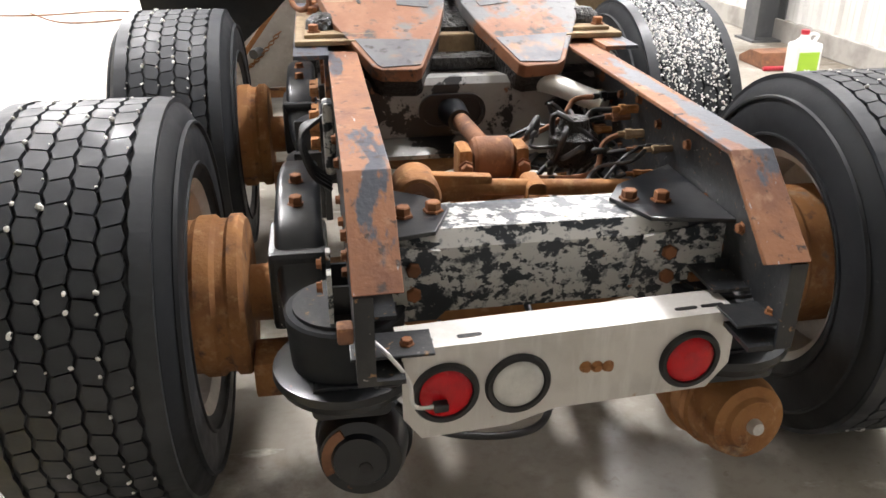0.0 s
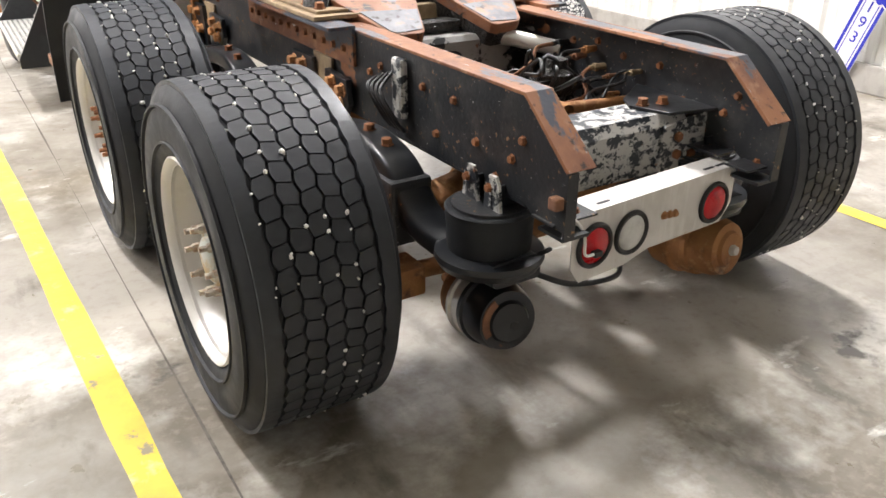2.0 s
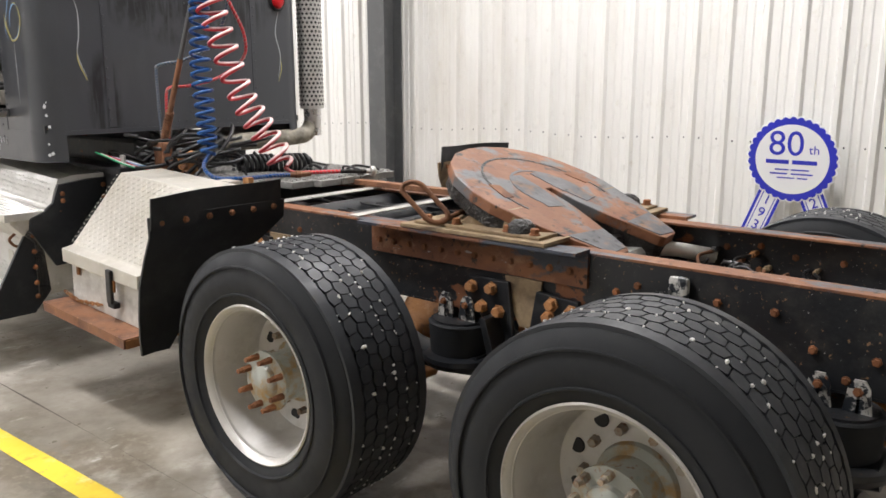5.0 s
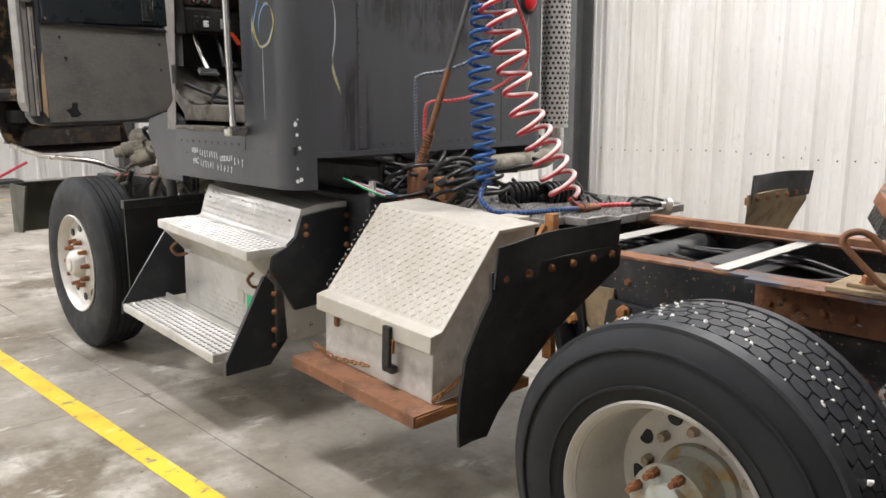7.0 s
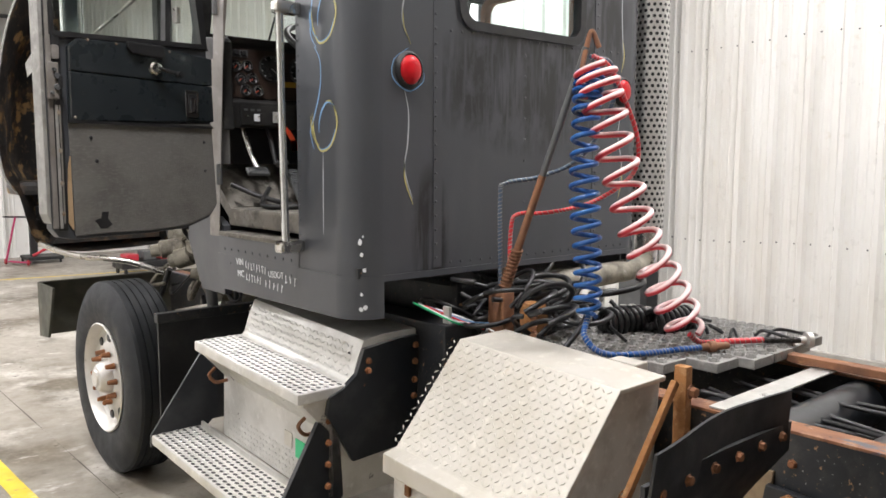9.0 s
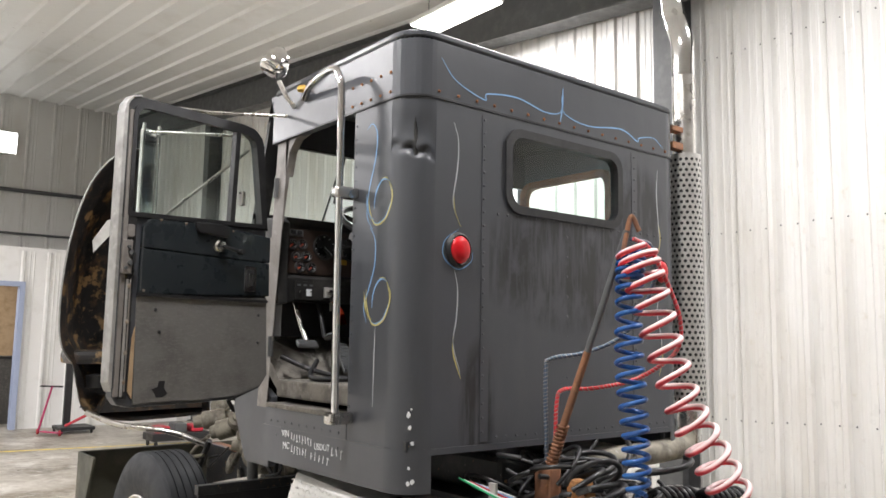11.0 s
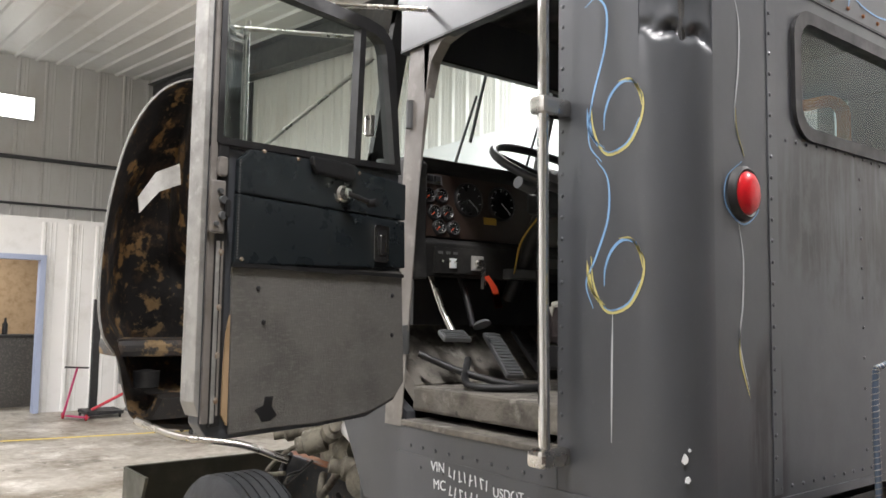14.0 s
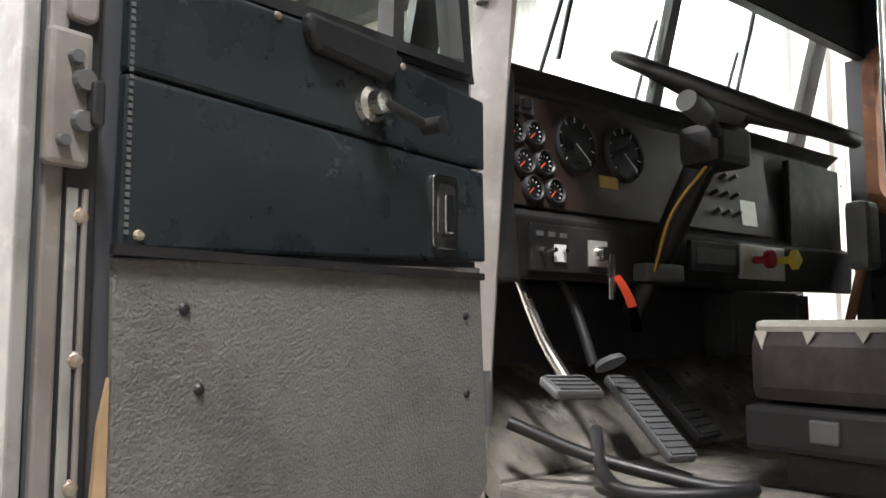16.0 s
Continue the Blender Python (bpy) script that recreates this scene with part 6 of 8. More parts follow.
part("stack_bracket", B(0.83, 1.02, 4.21, 4.26, 2.96, 2.99, bevel=0.004), "rustbrown", truck, "rusty stack bracket")

# ---- the cab ----
CL, CR, CB, CF = -0.97, 0.86, 4.19, 5.42
RC = 0.13
ZS, ZR = 1.37, 2.79
cab = part("cab", B(CL + 0.03, CR - 0.03, CB + 0.03, 5.60, 1.36, 1.40), "blackrail", truck, "faded charcoal cab shell with pinstripes and a dented corner")


def corner(sx, z0, z1, nz, label="", dent=False, grow=0.0):
    bm = new_bm()
    xc = (CL + RC) if sx < 0 else (CR - RC)
    na = 14
    cols = []
    for i in range(na + 1):
        a = radians(90 * i / na)
        col = []
        for j in range(nz + 1):
            z = z0 + (z1 - z0) * j / nz
            r = RC + grow
            if dent:
                zc = 2.585 + 0.012 * math.sin(i * 1.3) - 0.003 * i
                k = (z - zc)
                r -= 0.036 * math.exp(-(k / 0.014) ** 2) * (0.7 + 0.3 * math.sin(i * 1.25)) * math.sin(math.pi * (i + 1) / (na + 2))
                r -= 0.016 * math.exp(-((k - 0.08) / 0.07) ** 2) * math.sin(math.pi * (i + 1) / (na + 2))
            col.append(bm.verts.new((xc + sx * r * math.cos(a), CB + RC - r * math.sin(a), z)))
        cols.append(col)
    for p, q in zip(cols, cols[1:]):
        for j in range(nz):
            bm.faces.new([p[j], q[j], q[j + 1], p[j + 1]])
    bmesh.ops.recalc_face_normals(bm, faces=bm.faces[:])
    if (bm.faces[:][0].normal.x * sx) < 0:
        bmesh.ops.reverse_faces(bm, faces=bm.faces[:])
    return part("corner_panel", bm, "cab", cab, label, 60)


corner(-1, ZS, ZR, 150, "dented rounded cab corner", True)
corner(1, ZS, ZR, 12)
corner(-1, 1.20, ZS, 4, "", False, 0.004)
corner(1, 1.20, ZS, 4, "", False, 0.004)
# back panel with window
WXc, WZc, WW, WH = -0.05, 2.545, 0.76, 0.34
out = rounded(CR - CL - 2 * RC, ZR - ZS, 0.002, 6, (CL + CR) / 2, (ZR + ZS) / 2)
inn = rounded(WW, WH, 0.075, 6, WXc, WZc)
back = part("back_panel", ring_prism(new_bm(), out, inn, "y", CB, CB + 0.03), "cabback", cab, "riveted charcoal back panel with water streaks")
part("back_skirt", B(CL + RC, CR - RC, CB - 0.004, CB + 0.03, 1.345, ZS), "cab", cab)
ws = part("rear_window", ring_prism(new_bm(), rounded(WW + 0.045, WH + 0.045, 0.09, 6, WXc, WZc), rounded(WW - 0.03, WH - 0.03, 0.065, 6, WXc, WZc), "y", CB - 0.012, CB + 0.035), "black", cab, "rear window in a black rubber seal")
g = part("glass", prism(new_bm(), rounded(WW - 0.02, WH - 0.02, 0.065, 6, WXc, WZc), "y", CB + 0.010, CB + 0.014), "glass", ws, "clear glass pane")
g.visible_shadow = False
# seams: raised cover strips with rivets
for x in (-0.565, 0.245 + 0.21):
    part("seam_strip", B(x - 0.022, x + 0.022, CB - 0.003, CB, ZS + 0.01, ZR - 0.03), "cab", back)
for z in np.linspace(1.42, 2.74, 24):
    for x in (-0.575, 0.455):
        part("rivet", None, None, back, at=facing((x, CB - 0.003, z), (0, -1, 0)), mesh=RIVET)
for x in np.linspace(-0.55, 0.68, 22):
    part("rivet", None, None, back, at=facing((x, CB, 1.395), (0, -1, 0)), mesh=RIVET)
    if x > -0.5:
        part("rivet", None, None, back, at=facing((x, CB, 2.345 - 0.006 * math.sin(x * 9)), (0, -1, 0)), mesh=RIVET)
for z in np.linspace(1.45, 2.28, 10):
    part("rivet", None, None, back, at=facing((-0.05, CB, z), (0, -1, 0)), mesh=RIVET)
# side panels
def side_x(name, x, y0, y1, z0, z1, th=0.03, mname="cab"):
    return part(name, B(min(x, x + th), max(x, x + th), y0, y1, z0, z1), mname, cab)


side_x("side_panel", CL, CB + RC, 4.60, ZS, ZR)
side_x("side_skirt", CL - 0.004, CB + RC, 5.36, 1.20, ZS - 0.0)
part("sill", B(CL - 0.002, CL + 0.05, 4.60, 5.34, 1.37, 1.455), "cab", cab)
part("sill_tread", B(CL - 0.006, CL + 0.12, 4.60, 5.34, 1.4555, 1.475, bevel=0.004), "floormat", cab, "scuffed bare door sill")
part("cowl", prism(new_bm(), [(5.34, 1.16), (5.34, 1.50), (5.42, 1.54), (5.72, 1.54), (5.76, 1.42), (5.60, 1.16)], "x", CL + 0.02, CL + 0.06, bevel=0.004), "cab", cab, "charcoal cowl side")
part("cowl_brace", rod(new_bm(), (-0.86, 5.74, 1.46), (-0.80, 5.80, 0.98), 0.03, seg=14), "steelgrey", truck, "grey cab support tube", 40)
for y, z in [(y, z) for y in np.linspace(4.66, 5.28, 10) for z in (1.395,)]:
    part("rivet", None, None, cab, at=facing((CL - 0.003, y, z), (-1, 0, 0)), mesh=RIVET)
for z in np.linspace(1.45, 2.72, 22):
    part("rivet", None, None, cab, at=facing((CL, 4.585, z), (-1, 0, 0)), mesh=RIVET)
for y in (4.66, 4.76, 4.86, 4.98, 5.1, 5.22):
    part("rivet", None, None, cab, at=facing((CL - 0.004, y, 1.33), (-1, 0, 0)), mesh=RIVET)
# front door pillar, slanting back, and header
bm = new_bm()
quads = [(0, 1, 5, 4), (1, 2, 6, 5), (2, 3, 7, 6), (3, 0, 4, 7), (0, 3, 2, 1), (4, 5, 6, 7)]
for za, ya, wa, zb, yb, wb in ((1.45, 5.345, 0.004, 2.30, 5.275, 0.012), (2.30, 5.275, 0.012, 2.84, 5.22, 0.040)):
    solid(bm, [(CL + 0.008 * (za > 2), ya, za), (CL + 0.008 * (za > 2), ya + 0.1, za), (CL + wa, ya + 0.1, za), (CL + wa, ya, za), (CL + 0.008, yb, zb), (CL + 0.008, yb + 0.12, zb), (CL + wb, yb + 0.12, zb), (CL + wb, yb, zb)], quads)
part("door_pillar", bm, "taupe", cab, "scuffed taupe front door pillar")
part("door_header", B(CL, CL + 0.06, 4.60, 5.34, 2.80, 2.86, bevel=0.006), "taupe", cab, "taupe door header")
part("corner_gusset", prism(new_bm(), [(5.04, 2.80), (5.16, 2.775), (5.215, 2.72), (5.25, 2.60), (5.26, 2.80)], "x", CL + 0.008, CL + 0.05), "taupe", cab, "rounded taupe corner of the door opening")
# roof cap
rim = [(CL, 5.38), (CR, 5.38)] + [(CR - RC + RC * math.cos(radians(a)), CB + RC - RC * math.sin(radians(a))) for a in range(0, 91, 10)] + [(CL + RC - RC * math.sin(radians(a)), CB + RC - RC * math.cos(radians(a))) for a in range(0, 91, 10)]
cx, cy = (CL + CR) / 2, (CB + 5.38) / 2
inner = [(cx + (x - cx) * 0.965, cy + (y - cy) * 0.95) for x, y in rim]
part("roof_side", ring_prism(new_bm(), [(cx + (x - cx) * 1.004, cy + (y - cy) * 1.004) for x, y in rim], inner, "z", ZR, 3.03), "cab", cab, "charcoal roof cap with bolted seam")
bm = prism(new_bm(), [(cx + (x - cx) * 1.004, cy + (y - cy) * 1.004) for x, y in rim], "z", 3.0302, 3.075, bevel=0.03)
roof = part("roof_top", bm, "cab", cab, "", 50)
part("headliner", B(CL + 0.06, CR - 0.06, CB + 0.06, 5.34, 2.985, 3.0), "cabdark", cab, "black headliner")
for x in np.linspace(-0.83, 0.72, 16):
    part("bolt", None, None, cab, at=facing((x, CB - 0.004, 2.815), (0, -1, 0)) @ Matrix.Scale(0.5, 4), mesh=BOLT)
for y in np.linspace(4.33, 4.62, 5):
    for z in (2.815, 2.90):
        part("bolt", None, None, cab, at=facing((CL - 0.004, y, z), (-1, 0, 0)) @ Matrix.Scale(0.5, 4), mesh=BOLT)
part("roof_lip", ring_prism(new_bm(), [(cx + (x - cx) * 1.006, cy + (y - cy) * 1.006) for x, y in rim], inner, "z", ZR - 0.006, ZR + 0.002), "black", cab, "dark seam under the roof cap")
# far side with window
part("far_side", B(CR - 0.03, CR, CB + RC, 5.42, 1.20, 2.25), "cab", cab)
part("far_side_rear", B(CR - 0.03, CR, CB + RC, 4.62, 2.25, ZR), "cab", cab)
part("far_side_front", B(CR - 0.03, CR, 5.34, 5.42, 2.25, ZR), "cab", cab)
fd = part("far_door_lining", B(CR - 0.06, CR - 0.03, 4.68, 5.36, 1.60, 2.27, bevel=0.01), "vinyl", cab, "dark far door lining")
part("far_door_frame", ring_prism(new_bm(), rounded(0.74, 0.58, 0.09, 5, 4.98, 2.52), rounded(0.66, 0.50, 0.07, 5, 4.98, 2.52), "x", CR - 0.075, CR - 0.028), "rustbrown", cab, "worn brown far window frame")
g = part("far_glass", B(CR - 0.018, CR - 0.014, 4.62, 5.34, 2.25, 2.79), "glass", cab, "clear side glass")
g.visible_shadow = False
# front: firewall, windscreen frame and panes
part("firewall", B(CL + 0.05, CR - 0.03, 5.60, 5.63, 1.40, 2.44), "cabdark", cab, "dark firewall")


def slant(x0, x1, z0, z1, th=0.03):
    """A bar in the slanting plane of the windscreen."""
    def yy(z):
        return 5.60 - 0.28 * (z - 2.44)
    b = new_bm()
    solid(b, [(x0, yy(z0), z0), (x1, yy(z0), z0), (x1, yy(z0) + th, z0), (x0, yy(z0) + th, z0), (x0, yy(z1), z1), (x1, yy(z1), z1), (x1, yy(z1) + th, z1), (x0, yy(z1) + th, z1)],
          [(0, 1, 5, 4), (1, 2, 6, 5), (2, 3, 7, 6), (3, 0, 4, 7), (0, 3, 2, 1), (4, 5, 6, 7)])
    return b


part("screen_post", slant(CL + 0.02, CL + 0.10, 2.42, 3.03), "cabdark", cab)
part("screen_post", slant(CR - 0.10, CR - 0.02, 2.42, 3.03), "cabdark", cab)
part("screen_post", slant(-0.075, -0.035, 2.42, 3.03), "black", cab, "black centre post")
part("screen_sill", slant(CL + 0.02, CR - 0.02, 2.40, 2.455), "cabdark", cab)
part("screen_header", slant(CL + 0.02, CR - 0.02, 2.93, 3.03), "cabdark", cab)
for x0, x1 in ((CL + 0.10, -0.075), (-0.035, CR - 0.10)):
    g = part("windscreen", slant(x0, x1, 2.455, 2.93, 0.004), "glass", cab, "clear flat windscreen pane")
    g.visible_shadow = False
part("roof_front", B(CL + 0.02, CR - 0.02, 5.36, 5.47, 2.985, 3.06, bevel=0.01), "cab", cab)
for x, lean in ((-0.52, 0.06), (-0.12, 0.05), (0.32, 0.05)):
    w = part("wiper", tube(new_bm(), [(x, 5.63, 2.46), (x + lean, 5.56, 2.76)], 0.006, 6), "black", cab, "black wiper arm")
    part("blade", tube(new_bm(), [(x + lean - 0.02, 5.575, 2.56), (x + lean + 0.015, 5.50, 2.90)], 0.007, 6), "black", w)

# round marker lamps on the back
for x in (-0.715, 0.655):
    z = 2.165
    lp = part("marker_lamp", lathe(new_bm(), [(CB + 0.004, 0.066), (CB - 0.012, 0.064), (CB - 0.020, 0.056), (CB - 0.016, 0.050)], "y", 36, Matrix.Translation((x, 0, z)) @ Matrix.Diagonal((1, 1, 1.12, 1)), close=False), "black", cab, "round red marker lamp in black rubber", 40)
    part("lens", lathe(new_bm(), [(CB - 0.014, 0.052), (CB - 0.026, 0.046), (CB - 0.034, 0.03), (CB - 0.037, 0.0)], "y", 36, Matrix.Translation((x, 0, z)) @ Matrix.Diagonal((1, 1, 1.12, 1)), close=False), "lens_red", lp, "domed red lens", 60)

# pinstripes, hand painted
def stripe(pts, n, w, mname, fat=None):
    """A painted line on a plane, thick in the middle and thin at the ends."""
    P = smooth_path(pts, 10)
    nn = Vector(n)
    bm = new_bm()
    prev = None
    m = len(P)
    for i, p in enumerate(P):
        d = (P[min(i + 1, m - 1)] - P[max(i - 1, 0)]).normalized()
        s = d.cross(nn).normalized() * w * (0.25 + 0.75 * math.sin(math.pi * (i + 0.5) / m))
        a, b = bm.verts.new(p + s + nn * 0.0012), bm.verts.new(p - s + nn * 0.0012)
        if prev:
            bm.faces.new([prev[0], a, b, prev[1]])
        prev = (a, b)
    return part("pinstripe", bm, mname, cab, "thin hand-painted pinstripe")


def on_side(y, z):
    return (CL, y, z)


nS, nB = (-1, 0, 0), (0, -1, 0)
W_ = 0.0035
for dz_ in (0.0, 0.415):
    # a figure six: down the left, round the foot, up the right and curling in over the top
    six = [(4.478, 2.00), (4.470, 1.93), (4.440, 1.868), (4.405, 1.852), (4.350, 1.872), (4.312, 1.93), (4.306, 1.985), (4.330, 2.027), (4.372, 2.038), (4.410, 2.01), (4.430, 1.965), (4.433, 1.92)]
    stripe([on_side(y, z + dz_) for y, z in six[:8]], nS, W_ * 1.3, "stripe_yellow")
    stripe([on_side(y + 0.004, z + dz_ + 0.004) for y, z in six[2:6]], nS, W_, "stripe_blue")
    stripe([on_side(y, z + dz_) for y, z in six[6:]], nS, W_ * 1.2, "stripe_blue")
    for k in range(4):
        stripe([on_side(4.492 - 0.004 * k, 1.99 - 0.012 * k + dz_), on_side(4.487 - 0.005 * k, 1.93 - 0.008 * k + dz_), on_side(4.455 - 0.008 * k, 1.88 - 0.003 * k + dz_)], nS, W_ * 0.8, "stripe_yellow" if dz_ == 0 else "stripe_blue")
        stripe([on_side(4.385 - 0.012 * k, 2.043 + dz_), on_side(4.345 - 0.008 * k, 2.040 - 0.008 * k + dz_), on_side(4.315 - 0.002 * k, 2.0 - 0.012 * k + dz_)], nS, W_ * 0.7, "stripe_yellow")
stripe([on_side(4.50, 2.69), on_side(4.46, 2.705), on_side(4.425, 2.66), on_side(4.43, 2.56), on_side(4.475, 2.42), on_side(4.485, 2.31), on_side(4.44, 2.25)], nS, W_, "stripe_blue")
stripe([on_side(4.46, 2.26), on_side(4.42, 2.20), on_side(4.42, 2.10), on_side(4.46, 2.0), on_side(4.495, 1.93), on_side(4.47, 1.86)], nS, W_, "stripe_blue")
stripe([on_side(4.405, 1.85), on_side(4.408, 1.7), on_side(4.41, 1.52)], nS, W_ * 0.9, "stripe_white")
xb = -0.715
bk = lambda x, z: (x, CB, z)
stripe([bk(xb - 0.03, 2.70), bk(xb - 0.005, 2.62), bk(xb - 0.01, 2.50), bk(xb - 0.03, 2.38), bk(xb - 0.02, 2.32), bk(xb + 0.01, 2.27)], nB, W_, "stripe_white")
stripe([bk(xb - 0.028, 2.40), bk(xb - 0.022, 2.33), bk(xb + 0.012, 2.265)], nB, W_, "stripe_yellow")
stripe([bk(xb, 2.25), bk(xb - 0.07, 2.20), bk(xb - 0.075, 2.13), bk(xb, 2.085), bk(xb + 0.07, 2.12), bk(xb + 0.08, 2.16)], nB, W_ * 0.8, "stripe_blue")
stripe([bk(xb - 0.02, 2.09), bk(xb, 2.0), bk(xb - 0.005, 1.88), bk(xb - 0.02, 1.78), bk(xb + 0.02, 1.66)], nB, W_, "stripe_white")
stripe([bk(xb - 0.02, 1.82), bk(xb - 0.018, 1.74), bk(xb + 0.022, 1.64)], nB, W_, "stripe_yellow")
xr = 0.655
stripe([bk(xr, 2.70), bk(xr - 0.012, 2.58), bk(xr + 0.0, 2.42), bk(xr + 0.01, 2.30)], nB, W_, "stripe_white")
stripe([bk(xr + 0.0, 2.42), bk(xr + 0.015, 2.34), bk(xr - 0.005, 2.26)], nB, W_, "stripe_yellow")
stripe([bk(xr + 0.01, 2.09), bk(xr - 0.02, 1.95), bk(xr + 0.015, 1.80), bk(xr - 0.01, 1.66)], nB, W_, "stripe_white")
stripe([bk(xr + 0.01, 1.80), bk(xr + 0.02, 1.72), bk(xr - 0.01, 1.63)], nB, W_, "stripe_yellow")
nR = (0, -1, 0)
rb = lambda x, z: (x, CB - 0.003, z)
stripe([rb(-0.82, 2.96), rb(-0.74, 2.88), rb(-0.58, 2.83), rb(-0.56, 2.86), rb(-0.38, 2.88), rb(-0.2, 2.85), rb(-0.10, 2.87), rb(-0.09, 2.95)], nR, W_, "stripe_blue")
stripe([rb(-0.10, 2.82), rb(-0.085, 2.90), rb(-0.08, 2.99)], nR, W_ * 1.6, "stripe_blue")
stripe([rb(-0.09, 2.95), rb(-0.07, 2.87), rb(0.1, 2.84), rb(0.35, 2.87), rb(0.48, 2.83), rb(0.50, 2.85), rb(0.62, 2.87), rb(0.70, 2.83)], nR, W_, "stripe_blue")
# chipped paint at the lower corner
rng = random.Random(5)
for k in range(8):
    z = rng.choice((1.22, 1.25, 1.3, 1.40, 1.46, 1.50, 1.53)) + rng.uniform(-0.012, 0.012)
    a = radians(rng.uniform(47, 56))
    c = Vector((CL + RC - (RC + 0.0045) * math.cos(a), CB + RC - (RC + 0.0045) * math.sin(a), z))
    s = rng.uniform(0.003, 0.011)
    bm = prism(new_bm(), [(s * rng.uniform(0.6, 1.1) * math.cos(t), s * 1.3 * rng.uniform(0.6, 1.1) * math.sin(t)) for t in np.linspace(0, 5.4, 7)], "z", 0, 0.001)
    part("paint_chip", bm, "chalk", cab, "bare chipped patch", at=facing(c, (-math.cos(a), -math.sin(a), 0)))
# marker writing: the words as letters, the numbers as plain slanted strokes
def letters(txt, size, m, material, parent, name="lettering"):
    cu = bpy.data.curves.new(name, "FONT")
    cu.body, cu.size, cu.align_x, cu.align_y, cu.extrude = txt, size, "CENTER", "CENTER", 0.0006
    tmp = bpy.data.objects.new(name, cu)
    scene.collection.objects.link(tmp)
    me = bpy.data.meshes.new_from_object(tmp.evaluated_get(bpy.context.evaluated_depsgraph_get()))
    bpy.data.objects.remove(tmp)
    me.materials.clear()
    me.materials.append(M[material])
    return part(name, None, None, parent, at=m @ pose(0, 0, 0, 90, 0, 0), mesh=me)


def skirt_at(y, z):
    return pose(CL - 0.0055, y, z) @ pose(0, 0, 0, 0, 0, -90) @ pose(0, 0, 0, 0, -3, 0)


rng = random.Random(15)
for txt, y, z in (("VIN", 5.125, 1.345), ("USDOT", 4.79, 1.318), ("MC", 5.115, 1.29)):
    letters(txt, 0.045 if len(txt) != 5 else 0.040, skirt_at(y, z), "chalk", cab)
for yA, yB, zA, n in ((5.065, 4.885, 1.338, 8), (4.705, 4.63, 1.31, 3), (5.06, 4.93, 1.283, 6), (4.88, 4.74, 1.272, 5)):
    for k in range(n):
        y = yA + (yB - yA) * k / (n - 1)
        z = zA - 0.05 * (yA - y) + rng.uniform(-0.003, 0.003)
        h = rng.uniform(0.030, 0.038)
        part("marker_stroke", B(-0.0022, 0.0022, -0.0006, 0.0006, -h / 2, h / 2), "chalk", cab, at=skirt_at(y, z) @ pose(0, 0, 0, 0, rng.uniform(-14, 14), 0))
        if k % 2 == 0:
            part("marker_stroke", B(-0.008, 0.008, -0.0006, 0.0006, -0.002, 0.002), "chalk", cab, at=skirt_at(y - 0.004, z + rng.choice((-0.013, 0.0, 0.014))) @ pose(0, 0, 0, 0, rng.uniform(-25, 25), 0))

# grab bar, mirror arms, spot lamp
gb = part("grab_bar", tube(new_bm(), smooth_path([(-1.045, 4.575, 1.45), (-1.055, 4.575, 2.0), (-1.06, 4.575, 2.80), (-1.06, 4.60, 2.93), (-1.05, 4.68, 2.985), (-1.03, 4.9, 2.975), (-0.98, 5.05, 2.95)], 10), 0.016, 14), "chrome", truck, "chrome grab bar beside the door", 60)
for z in (1.465, 2.415):
    part("bar_mount", B(-1.085, -0.97, 4.545, 4.605, z - 0.025, z + 0.025, bevel=0.015), "dullchrome", gb, "cast bar mount")
sp = part("spot_lamp", lathe(new_bm(), [(-0.02, 0.0), (-0.01, 0.062), (0.0, 0.07), (0.04, 0.068), (0.09, 0.05), (0.13, 0.022), (0.14, 0)], "x", 28, pose(-1.08, 5.20, 3.12) @ pose(0, 0, 0, 0, -65, 20), close=False), "chrome", truck, "chrome bullet lamp on the roof edge", 60)
part("lamp_stem", tube(new_bm(), smooth_path([(-1.05, 5.19, 3.06), (-1.02, 5.17, 2.99), (-0.98, 5.15, 2.93)]), 0.012, 8), "dullchrome", sp, "", 60)
part("amber_lens", lathe(new_bm(), [(0, 0.03), (0.02, 0.026), (0.03, 0)], "z", 16, pose(-0.99, 5.05, 2.99), close=False), "gold", truck, "small amber roof lamp", 60)
part("mirror_arm", tube(new_bm(), [(-0.98, 5.22, 2.90), (-1.30, 5.42, 2.90), (-1.52, 5.40, 2.88)], 0.009, 8), "dullchrome", truck, "chrome mirror arm", 60)

# ---- the open door ----
DM = Matrix(((-0.9766, 0.2153, 0, -0.97), (-0.2153, -0.9766, 0, 5.30), (0, 0, 1, 0), (0, 0, 0, 1)))   # x out from the hinge, y to the lining side


def dpart(name, bm, m, parent, label="", smooth=None):
    return part(name, bm, m, parent, label, smooth, at=DM)


low = [(0.03, 1.60), (0.07, 1.55), (0.20, 1.505), (0.40, 1.495), (0.74, 1.492), (0.80, 1.505), (0.825, 1.54), (0.83, 2.29), (0.065, 2.32)]
door = dpart("cab_door", prism(new_bm(), low, "y", -0.055, -0.008, bevel=0.004), "cab", truck, "open cab door with dark vinyl and grey carpet lining")
dpart("carpet", prism(new_bm(), [(0.035, 1.61), (0.08, 1.56), (0.20, 1.52), (0.40, 1.508), (0.60, 1.51), (0.735, 1.505), (0.745, 1.96), (0.055, 1.985)], "y", -0.004, 0.006, bevel=0.003), "carpet", door, "worn grey carpet lining")
